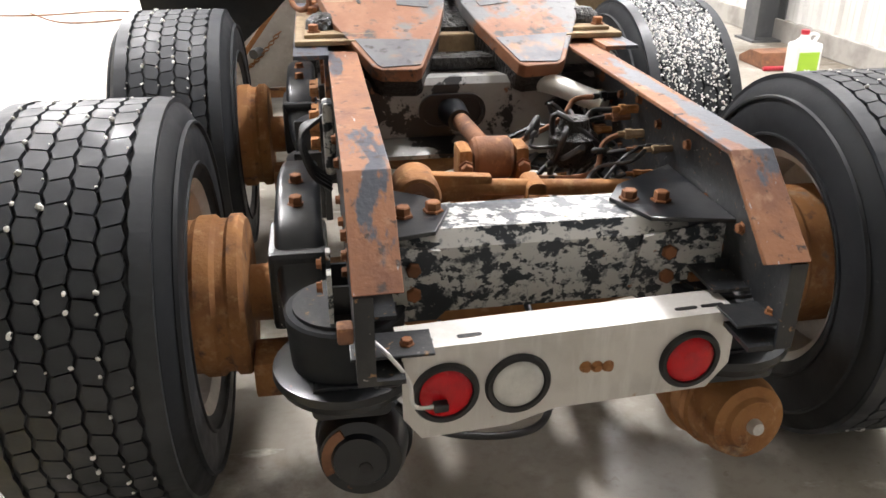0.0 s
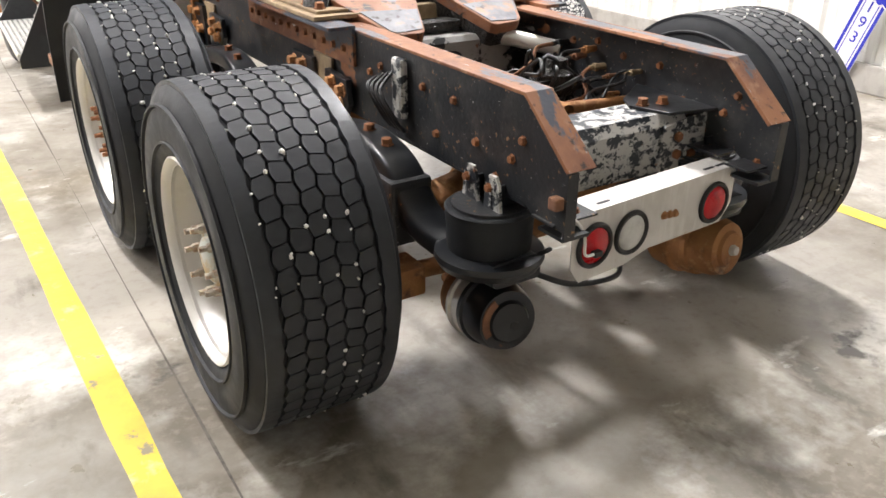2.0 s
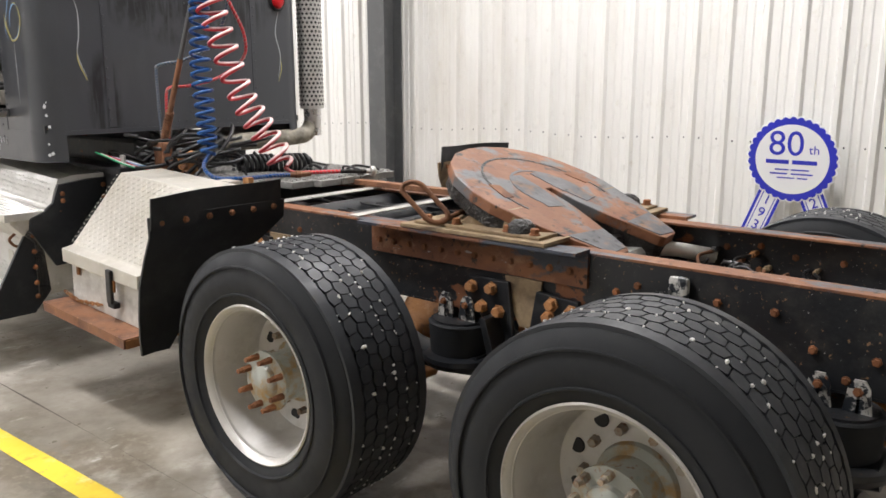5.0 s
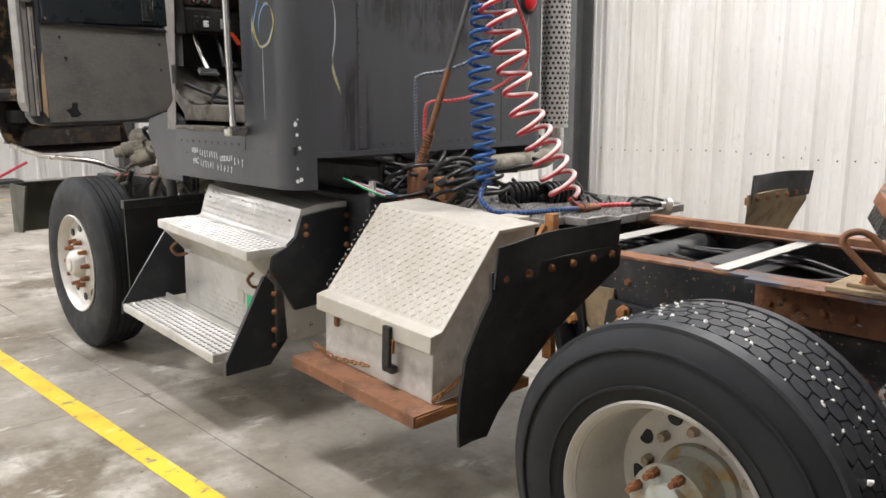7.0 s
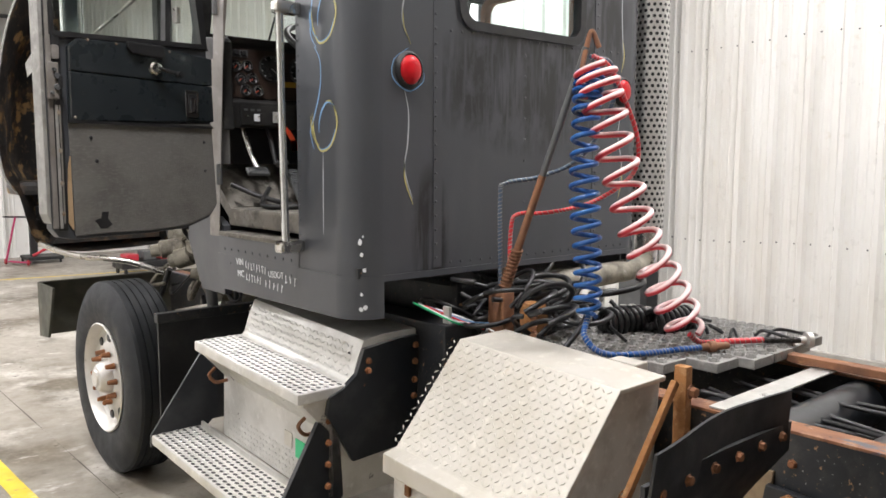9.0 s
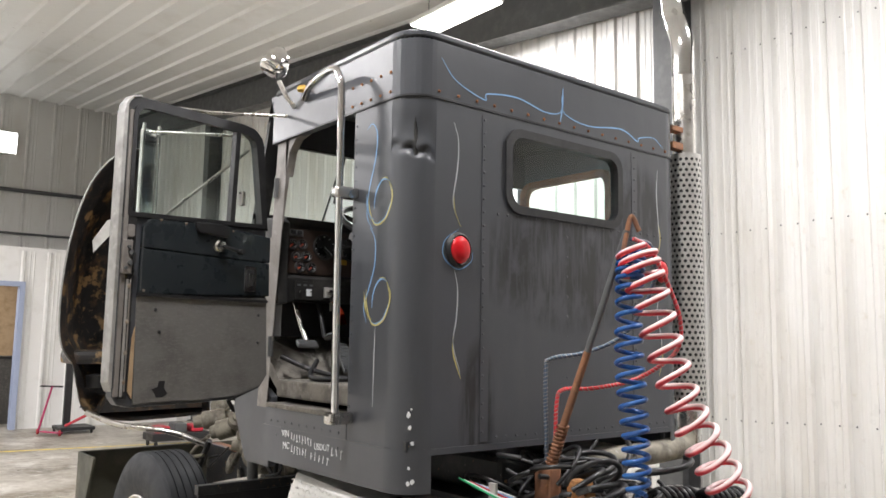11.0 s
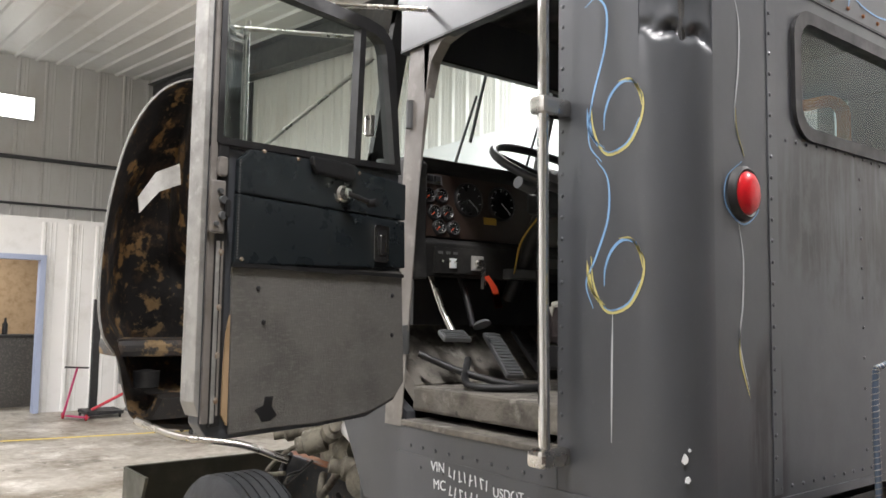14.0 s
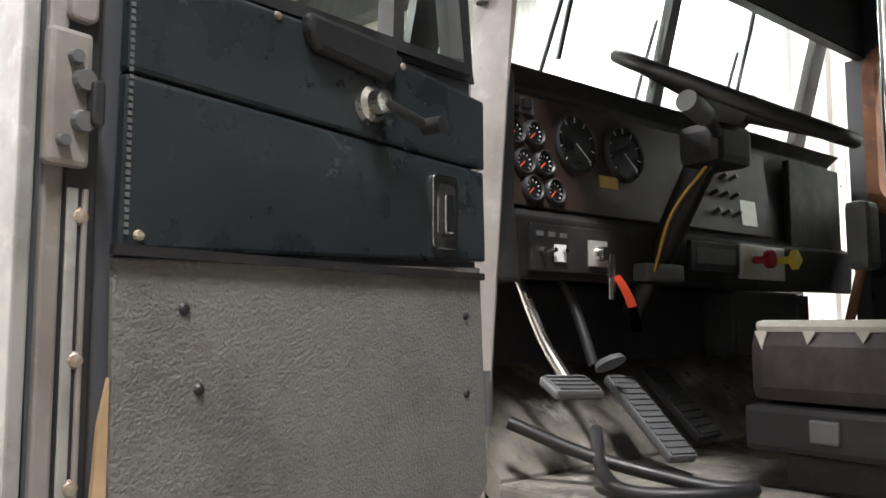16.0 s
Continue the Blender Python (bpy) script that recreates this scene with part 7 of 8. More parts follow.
dpart("vinyl_lower", prism(new_bm(), [(0.045, 1.995), (0.745, 1.968), (0.742, 2.166), (0.40, 2.160), (0.05, 2.156)], "y", -0.004, 0.012, bevel=0.006), "vinyl", door, "dark teal vinyl panel")
dpart("vinyl_upper", prism(new_bm(), [(0.05, 2.159), (0.40, 2.163), (0.742, 2.169), (0.742, 2.262), (0.70, 2.298), (0.28, 2.310), (0.27, 2.300), (0.05, 2.284)], "y", -0.004, 0.014, bevel=0.006), "vinyl", door, "dark teal vinyl panel")
dpart("piping", B(0.055, 0.75, 0.006, 0.016, 1.962, 1.974), "black", door)
dpart("arm_pull", prism(new_bm(), [(0.31, 2.312), (0.49, 2.312), (0.487, 2.285), (0.468, 2.262), (0.32, 2.254), (0.305, 2.27)], "y", 0.012, 0.034, bevel=0.008), "black", door, "black moulded pull recess")
# edge: aluminium strip, black seal, latch
dpart("edge_strip", prism(new_bm(), [(0.832, 1.56), (0.849, 1.60), (0.849, 2.74), (0.842, 2.785), (0.815, 2.822), (0.77, 2.832), (0.77, 2.824), (0.81, 2.812), (0.832, 2.78)], "y", -0.06, 0.004, bevel=0.003), "galv", door, "scratched bare metal door edge")
dpart("edge_channel", B(0.80, 0.8215, -0.05, 0.0, 1.54, 2.76, bevel=0.004), "taupe", door, "pale worn door edge")
dpart("seal", B(0.765, 0.80, -0.02, 0.004, 1.53, 2.30, bevel=0.004), "black", door, "black torn rubber seal")
dpart("lining_edge", prism(new_bm(), [(0.740, 1.53), (0.760, 1.56), (0.757, 1.70), (0.752, 1.78), (0.742, 1.83)], "y", -0.006, 0.001), "wood", door, "torn tan backing board")
latch = dpart("latch", B(0.782, 0.828, 0.0, 0.018, 2.05, 2.195, bevel=0.006), "taupe", door, "worn metal latch")
for u, z, r in ((0.802, 2.165, 0.007), (0.792, 2.142, 0.011), (0.792, 2.098, 0.011), (0.812, 2.075, 0.006)):
    dpart("latch_pin", lathe(new_bm(), [(0.018, 0), (0.026, 0.0), (0.026, r), (0.018, r * 1.2)], "y", 12, pose(u, 0, z), close=False), "steelgrey", latch)
dpart("latch_claw", prism(new_bm(), rounded(0.014, 0.05, 0.006, 3, 0.781, 2.118), "y", 0.016, 0.032, bevel=0.003), "black", latch, "black latch claw")
dpart("latch_cover", prism(new_bm(), rounded(0.030, 0.055, 0.01, 4, 0.79, 2.235), "y", 0.0, 0.014, bevel=0.004), "taupe", door, "scuffed rubber buffer over the latch")
dpart("edge_rib", B(0.776, 0.782, -0.002, 0.008, 1.56, 2.03, bevel=0.002), "taupe", door, "worn pale edge rib")
dpart("edge_rib", B(0.786, 0.798, -0.002, 0.006, 1.54, 2.03, bevel=0.002), "galv", door, "dull grey edge channel")
for u, z in ((0.655, 2.298), (0.53, 2.296), (0.275, 2.292), (0.72, 1.985)):
    dpart("screw", lathe(new_bm(), [(0.012, 0.007), (0.0165, 0.005), (0.0175, 0)], "y", 10, pose(u, 0, z), close=False), "steelnut", door)
for k in range(34):
    dpart("stitch", B(0.7335, 0.7385, 0.0125, 0.0145, 1.985 + 0.0083 * k, 1.990 + 0.0083 * k), "steelgrey", door)
for z in (1.60, 1.72, 1.85, 2.0, 2.25):
    dpart("screw", lathe(new_bm(), [(0.004, 0.010), (0.008, 0.007), (0.009, 0)], "y", 10, pose(0.783, 0, z), close=False), "steelnut", door)
# torn hole in the carpet
hole = [(0.575, 1.545), (0.60, 1.53), (0.63, 1.53), (0.64, 1.55), (0.655, 1.565), (0.625, 1.575), (0.62, 1.60), (0.59, 1.60), (0.595, 1.57)]
dpart("torn_hole", prism(new_bm(), hole, "y", 0.0062, 0.0072), "black", door, "dark torn hole in the carpet")
for u, z in ((0.632, 1.81), (0.098, 1.768), (0.655, 1.905), (0.10, 1.90)):
    dpart("button", lathe(new_bm(), [(0.006, 0.008), (0.010, 0.005), (0.011, 0)], "y", 10, pose(u, 0, z), close=False), "black", door)
# handle and crank
esc = dpart("door_handle", prism(new_bm(), rounded(0.070, 0.125, 0.012, 4, 0.169, 2.07), "y", 0.012, 0.020, bevel=0.003), "chrome", door, "chrome inside door handle")
dpart("recess", prism(new_bm(), rounded(0.042, 0.090, 0.008, 4, 0.169, 2.072), "y", 0.0202, 0.0212), "black", esc, "dark handle recess")
dpart("paddle", prism(new_bm(), rounded(0.024, 0.066, 0.006, 4, 0.171, 2.066), "y", 0.0214, 0.030, bevel=0.003), "chrome", esc)
cr = dpart("window_crank", lathe(new_bm(), [(0.014, 0.030), (0.024, 0.028), (0.030, 0.02), (0.048, 0.018), (0.05, 0)], "y", 24, pose(0.353, 0, 2.213), close=False), "dullchrome", door, "chrome window crank with black knob", 40)
dpart("crank_arm", tube(new_bm(), smooth_path([(0.353, 0.045, 2.213), (0.318, 0.052, 2.203), (0.268, 0.055, 2.193)]), 0.008, 8), "black", cr, "", 60)
dpart("crank_knob", lathe(new_bm(), [(0.05, 0.0), (0.05, 0.014), (0.085, 0.013), (0.088, 0)], "y", 14, pose(0.263, 0, 2.191), close=False), "black", cr, "", 40)
# window frame: outer pale frame, black seals, divider
outer_w = [(0.055, 2.32), (0.83, 2.29), (0.848, 2.30), (0.848, 2.74), (0.838, 2.79), (0.81, 2.82), (0.75, 2.825), (0.23, 2.825), (0.16, 2.815), (0.115, 2.78), (0.10, 2.74), (0.06, 2.34)]
inner_w = [(0.085, 2.335), (0.79, 2.305), (0.80, 2.31), (0.80, 2.73), (0.793, 2.765), (0.775, 2.785), (0.74, 2.79), (0.24, 2.79), (0.19, 2.785), (0.155, 2.765), (0.14, 2.73), (0.088, 2.345)]
fr = dpart("window_frame", ring_prism(new_bm(), outer_w, inner_w, "y", -0.055, -0.004), "black", door, "black window frame with rubber seal")
in2 = [(0.475 + (u - 0.475) * 0.965, 2.56 + (z - 2.56) * 0.95) for u, z in inner_w]
dpart("window_seal", ring_prism(new_bm(), [(0.475 + (u - 0.475) * 1.02, 2.56 + (z - 2.56) * 1.03) for u, z in inner_w], in2, "y", -0.02, 0.006), "black", fr, "black rubber seal")
dpart("vent_divider", prism(new_bm(), [(0.262, 2.33), (0.288, 2.33), (0.272, 2.79), (0.248, 2.79)], "y", -0.03, 0.004), "black", fr, "black vent divider")
g = dpart("window_glass", prism(new_bm(), inner_w, "y", -0.032, -0.028), "glass", fr, "greenish door glass")
g.visible_shadow = False
vl = dpart("vent_latch", B(0.225, 0.245, 0.0, 0.03, 2.42, 2.49, bevel=0.005), "dullchrome", fr, "small vent latch")
# west-coast mirror on the outside of the door
for u in (0.58, 0.50):
    dpart("mirror_tube", rod(new_bm(), (u, -0.30, 2.34), (u, -0.30, 2.80), 0.009, seg=10), "chrome", door, "chrome mirror tube", 40)
dpart("mirror_head", B(0.50, 0.585, -0.33, -0.305, 2.36, 2.78, bevel=0.01), "chrome", door, "tall chrome mirror back")
dpart("mirror_brace", rod(new_bm(), (0.50, -0.29, 2.33), (0.15, -0.06, 2.72), 0.008, seg=10), "dullchrome", door, "diagonal mirror brace", 40)
dpart("mirror_brace", rod(new_bm(), (0.56, -0.29, 2.76), (0.1, -0.06, 2.80), 0.008, seg=10), "dullchrome", door, "upper mirror brace", 40)
dpart("mirror_brace", rod(new_bm(), (0.60, -0.30, 2.345), (0.45, -0.06, 2.33), 0.009, seg=10), "dullchrome", door, "lower mirror brace", 40)
for z in (1.75, 2.55):
    dpart("hinge", rod(new_bm(), (-0.01, -0.03, z - 0.05), (-0.01, -0.03, z + 0.05), 0.014, seg=12), "steelgrey", door, "steel door hinge", 40)

# ---- cab interior ----
FZ = 1.585
part("cab_floor", B(CL + 0.06, CR - 0.06, CB + 0.06, 5.36, 1.50, FZ, bevel=0.01), "floormat", cab, "dusty pale cab floor")
bm = prism(new_bm(), [(5.361, FZ - 0.06), (5.361, FZ + 0.005), (5.59, 1.80), (5.59, 1.70)], "x", CL + 0.07, CR - 0.06)
part("toe_board", bm, "floormat", cab, "dusty sloping toe board")
part("rear_lining", ring_prism(new_bm(), rounded(CR - CL - 0.1, 2.98 - FZ, 0.01, 6, (CL + CR) / 2, (2.98 + FZ) / 2), rounded(WW - 0.01, WH - 0.01, 0.07, 6, WXc, WZc), "y", CB + 0.036, CB + 0.045), "cabdark", cab, "dark rear lining")
# dashboard
dash = part("dashboard", prism(new_bm(), [(5.345, 1.975), (5.335, 2.10), (5.375, 2.12), (5.40, 2.385), (5.36, 2.415), (5.59, 2.435), (5.59, 1.99)], "x", -0.885, 0.62, bevel=0.006), "cabdark", truck, "black dashboard with woodgrain gauge panel")
part("dash_end", prism(new_bm(), [(5.315, 1.965), (5.33, 2.12), (5.325, 2.38), (5.35, 2.40), (5.58, 2.43), (5.58, 1.965)], "x", -0.945, -0.885, bevel=0.008), "cabdark", dash, "scuffed dash end cheek")
tilt = math.degrees(math.atan2(0.025, 0.28))
DP = pose(0, 5.372, 2.12) @ pose(0, 0, 0, -tilt)   # x along the dash, z up the slanted panel


def dd(name, bm, m, label="", smooth=None, parent=None):
    return part(name, bm, m, parent or dash, label, smooth, at=DP)


dd("gauge_panel", B(-0.875, 0.18, -0.006, 0.004, 0.005, 0.245, bevel=0.002), "dash", "worn brown woodgrain panel")
for x, z, r in ((-0.842, 0.157, 0.027), (-0.783, 0.160, 0.027), (-0.820, 0.095, 0.027), (-0.759, 0.099, 0.027), (-0.799, 0.041, 0.027), (-0.733, 0.041, 0.027), (-0.650, 0.157, 0.066), (-0.481, 0.158, 0.066)):
    gb_ = dd("gauge", lathe(new_bm(), [(-0.006, r + 0.003), (-0.016, r + 0.002), (-0.020, r - 0.002), (-0.016, r - 0.006)], "y", 32, pose(x, 0, z), close=False), "black", "round dial in a black rim", 40)
    part("dial", lathe(new_bm(), [(-0.012, r - 0.003), (-0.0122, 0)], "y", 32, pose(x, 0, z), close=False), "gauge", gb_, "black dial face", at=DP)
    for k in range(9):
        a = radians(225 - 33.75 * k)
        m = DP @ pose(x + (r - 0.009) * math.cos(a), -0.0128, z + (r - 0.009) * math.sin(a)) @ pose(0, 0, 0, 0, -math.degrees(a), 0)
        part("tick", B(-r * 0.12, r * 0.06, -0.0004, 0.0004, -0.0009, 0.0009), "chalk", gb_, at=m)
    m = DP @ pose(x, -0.0134, z) @ pose(0, 0, 0, 0, 140 if r < 0.05 else 40, 0)
    part("needle", B(-0.002, r - 0.009, -0.0005, 0.0005, -0.0012, 0.0012), "tag" if r < 0.05 else "chalk", gb_, at=m)
dd("warning_label", B(-0.575, -0.51, -0.0075, -0.006, 0.07, 0.098), "gold", "small yellow label")
dd("switch_plate", B(-0.865, -0.775, -0.0085, -0.006, 0.203, 0.238), "steelgrey", "switch plate")
for k in range(2):
    dd("rocker", B(-0.85 + 0.035 * k, -0.825 + 0.035 * k, -0.022, -0.008, 0.21, 0.232, bevel=0.003), "black")
for k in range(9):
    dd("toggle", rod(new_bm(), (-0.12 + 0.05 * (k % 3), -0.005, 0.05 + 0.05 * (k // 3)), (-0.12 + 0.05 * (k % 3), -0.03, 0.058 + 0.05 * (k // 3)), 0.006, seg=8), "steelgrey", "toggle switch")
dd("grey_plate", B(0.02, 0.10, -0.008, -0.006, 0.03, 0.10), "alu", "bare grey plate")
# lower switch band
part("lower_band", B(-0.845, -0.62 + 0.02, 5.328, 5.338, 1.99, 2.085, bevel=0.002), "cabdark", dash)
for k in range(3):
    part("legend", B(-0.83 + 0.035 * k, -0.81 + 0.035 * k, 5.3265, 5.3280, 2.06, 2.07), "steelgrey", dash)
    part("toggle", rod(new_bm(), (-0.82 + 0.032 * k, 5.33, 2.03), (-0.82 + 0.032 * k, 5.312, 2.033), 0.0045, seg=8), "dullchrome", dash, "chrome toggle switch")
part("switch_base", B(-0.778, -0.748, 5.322, 5.328, 2.01, 2.045), "chalk", dash, "white switch plate")
part("key_plate", B(-0.675, -0.618, 5.320, 5.328, 2.005, 2.06, bevel=0.002), "alu", dash, "bare metal key plate")
part("ignition", lathe(new_bm(), [(5.300, 0), (5.300, 0.014), (5.32, 0.017)], "y", 18, pose(-0.645, 0, 2.032), close=False), "dullchrome", dash, "ignition lock", 40)
key = thing("keys", (-0.645, 5.287, 2.03), "bunch of keys with an orange paper tag in the ignition", "keys")
part("key", B(-0.652, -0.638, 5.285, 5.289, 1.95, 2.03, bevel=0.001), "dullchrome", key)
part("key", B(-0.664, -0.652, 5.279, 5.283, 1.935, 2.01, bevel=0.001), "dullchrome", key)
bm = new_bm()
tp = smooth_path([(-0.635, 5.285, 1.985), (-0.612, 5.28, 1.955), (-0.59, 5.28, 1.92), (-0.575, 5.28, 1.868)], 6)
prev = None
for i, p in enumerate(tp):
    w = 0.012 + 0.006 * i / len(tp)
    a, b = bm.verts.new(p + Vector((-w, 0, -0.003))), bm.verts.new(p + Vector((w, 0, 0.003)))
    if prev:
        bm.faces.new([prev[0], prev[1], b, a])
    prev = (a, b)
bmesh.ops.solidify(bm, geom=bm.faces[:], thickness=0.0012)
part("key_tag", bm, "tag", key, "bright orange paper key tag")
part("radio", B(-0.305, -0.09, 5.318, 5.330, 2.01, 2.085, bevel=0.003), "black", dash, "black radio face")
part("radio_slot", B(-0.285, -0.11, 5.3165, 5.318, 2.03, 2.07), "steelgrey", dash)
part("brake_panel", B(-0.075, 0.155, 5.322, 5.332, 2.0, 2.09, bevel=0.002), "alu", dash, "grey parking brake panel")
part("brake_knob", lathe(new_bm(), [(5.27, 0), (5.27, 0.024), (5.285, 0.024), (5.29, 0.01), (5.322, 0.01)], "y", 8, pose(-0.01, 0, 2.05), close=False), "redknob", dash, "red push knob")
part("brake_knob", lathe(new_bm(), [(5.25, 0), (5.25, 0.026), (5.268, 0.026), (5.275, 0.01), (5.322, 0.01)], "y", 4, pose(0.085, 0, 2.052), close=False), "yellowknob", dash, "yellow push knob")
part("glove_box", prism(new_bm(), [(0.26, 2.02), (0.58, 2.02), (0.58, 2.36), (0.26, 2.36)], "y", 5.352, 5.372, bevel=0.004), "cabdark", dash, "plain glove box lid")
part("under_dash", B(-0.85, 0.55, 5.45, 5.58, 1.80, 1.97), "black", dash)
part("lower_console", B(-0.05, 0.30, 5.36, 5.5, 1.80, 1.97, bevel=0.01), "black", dash, "black lower console")
# steering column and wheel
SWc = Vector((-0.392, 5.15, 2.382))
ax_ = Vector((0, -0.50, 0.866)).normalized()
stw = facing(SWc, ax_)
rimp = [stw @ Vector((0.265 * math.cos(a), 0.265 * math.sin(a), 0)) for a in np.linspace(0, 2 * math.pi, 73)]
wheel_ = part("steering_wheel", tube(new_bm(), rimp, 0.0165, 10, caps=False), "black", truck, "large worn black steering wheel", 60)
for a in (25, 155, 270):
    part("spoke", tube(new_bm(), [stw @ Vector((0.05 * math.cos(radians(a)), 0.05 * math.sin(radians(a)), -0.03)), stw @ Vector((0.26 * math.cos(radians(a)), 0.26 * math.sin(radians(a)), 0))], 0.013, 8), "black", wheel_, "", 60)
part("hub_cap", lathe(new_bm(), [(-0.07, 0.0), (-0.07, 0.05), (-0.02, 0.065), (0.0, 0.05), (0.004, 0)], "z", 24, stw, close=False), "steelgrey", wheel_, "dusty wheel hub", 40)
colb = SWc - ax_ * 0.55
col = part("steering_column", rod(new_bm(), SWc - ax_ * 0.05, colb, 0.036, 0.03, 18), "black", truck, "black steering column", 40)
part("column_clamp", B(-0.50, -0.36, 5.30, 5.36, 1.98, 2.02, bevel=0.008), "steelgrey", col)
part("turn_lever", tube(new_bm(), smooth_path([SWc - ax_ * 0.11, SWc + Vector((-0.12, -0.03, -0.10)), SWc + Vector((-0.22, -0.05, -0.075))]), 0.012, 8), "black", col, "turn signal lever", 60)
part("lever_head", rod(new_bm(), SWc + Vector((-0.19, -0.05, -0.085)), SWc + Vector((-0.27, -0.06, -0.07)), 0.022, seg=14), "steelgrey", col, "dusty signal switch", 40)
part("signal_box", B(-0.50, -0.36, 5.12, 5.22, 2.22, 2.31, bevel=0.02), "black", col)
for k in range(3):
    part("column_wire", tube(new_bm(), smooth_path([(-0.47 + 0.01 * k, 5.17, 2.22), (-0.50 + 0.01 * k, 5.24, 2.12), (-0.48, 5.30, 2.0)]), 0.004, 5), ("gold", "hose", "hose")[k], col, "", 60)
# pedals
def pedal(p, q, w, m, label, ribs=8):
    p, q = Vector(p), Vector(q)
    d = (q - p)
    ln = d.length
    z = d.normalized()
    x = Vector((0.97, -0.2, 0)).normalized()
    y = z.cross(x).normalized()
    x = y.cross(z)
    mm = Matrix((x, y, z)).transposed().to_4x4()
    mm.translation = p
    pd = part("pedal", B(-w / 2, w / 2, -0.010, 0.010, 0, ln, bevel=0.006), m, truck, label, at=mm)
    for k in range(ribs):
        part("pedal_rib", B(-w * 0.42, w * 0.42, -0.0135, -0.0095, ln * (k + 0.3) / ribs, ln * (k + 0.7) / ribs), m, pd, at=mm)
    return pd


pedal((-0.60, 5.16, 1.62), (-0.545, 5.36, 1.765), 0.07, "steelgrey", "long ribbed floor pedal", 14)
pedal((-0.36, 5.25, 1.63), (-0.34, 5.42, 1.775), 0.075, "black", "wide black floor pedal", 10)
pb = pedal((-0.80, 5.245, 1.75), (-0.78, 5.31, 1.775), 0.105, "steelgrey", "worn metal clutch pedal pad", 4)
part("pedal_arm", tube(new_bm(), smooth_path([(-0.775, 5.30, 1.77), (-0.785, 5.36, 1.86), (-0.80, 5.42, 2.0)]), 0.012, 8), "dullchrome", pb, "shiny pedal arm", 60)
part("brake_treadle", tube(new_bm(), smooth_path([(-0.66, 5.33, 1.80), (-0.66, 5.37, 1.9), (-0.66, 5.42, 2.0)]), 0.012, 8), "black", truck, "black brake pedal arm", 60)
part("brake_pad", lathe(new_bm(), [(0, 0.0), (0, 0.035), (0.012, 0.03), (0.012, 0)], "z", 18, pose(-0.64, 5.30, 1.80, -30), close=False), "steelgrey", truck, "round brake pad", 40)
part("floor_strap", tube(new_bm(), smooth_path([(-0.90, 5.34, 1.70), (-0.80, 5.22, 1.64), (-0.70, 5.05, 1.60), (-0.66, 4.98, 1.60), (-0.75, 5.0, 1.60), (-0.84, 5.10, 1.60), (-0.82, 5.18, 1.62), (-0.74, 5.26, 1.68)], 8), 0.013, 8), "black", truck, "black hoop lying on the cab floor", 60)
# seat
seat = part("driver_seat", B(-0.58, -0.08, 4.42, 5.03, 1.74, 1.875, bevel=0.03), "seat", truck, "dark vinyl driver seat with torn dusty top")
part("cushion_top", B(-0.57, -0.09, 4.43, 5.02, 1.868, 1.892, bevel=0.012), "foam", seat, "dusty grey cushion top")
part("seat_base", B(-0.59, -0.07, 4.44, 5.035, 1.655, 1.738, bevel=0.012), "black", seat, "black seat box")
part("seat_pedestal", B(-0.55, -0.12, 4.5, 4.98, FZ, 1.655, bevel=0.01), "seat", seat, "dark red-brown pedestal")
part("seat_switch", B(-0.60, -0.588, 4.86, 4.91, 1.68, 1.72, bevel=0.004), "steelgrey", seat)
rng = random.Random(9)
for k in range(7):
    y = 5.0 - 0.09 * k
    h_ = rng.uniform(0.02, 0.05)
    part("tear", prism(new_bm(), [(y - 0.012, 1.872), (y + 0.012, 1.872), (y + rng.uniform(-0.005, 0.005), 1.872 - h_)], "x", -0.5835, -0.579), "foam", seat, "white torn seam")
part("backrest", B(-0.57, -0.09, 4.32, 4.46, 1.88, 2.35, bevel=0.04), "seat", seat, "dark seat back")
part("gear_lever", tube(new_bm(), smooth_path([(0.10, 5.22, FZ), (0.14, 5.16, 1.85), (0.17, 5.12, 2.05)]), 0.013, 8), "rustbrown", truck, "gear lever", 60)
part("gear_knob", B(0.13, 0.215, 5.09, 5.15, 2.02, 2.20, bevel=0.02), "steelgrey", truck, "grey shift knob with black cap")

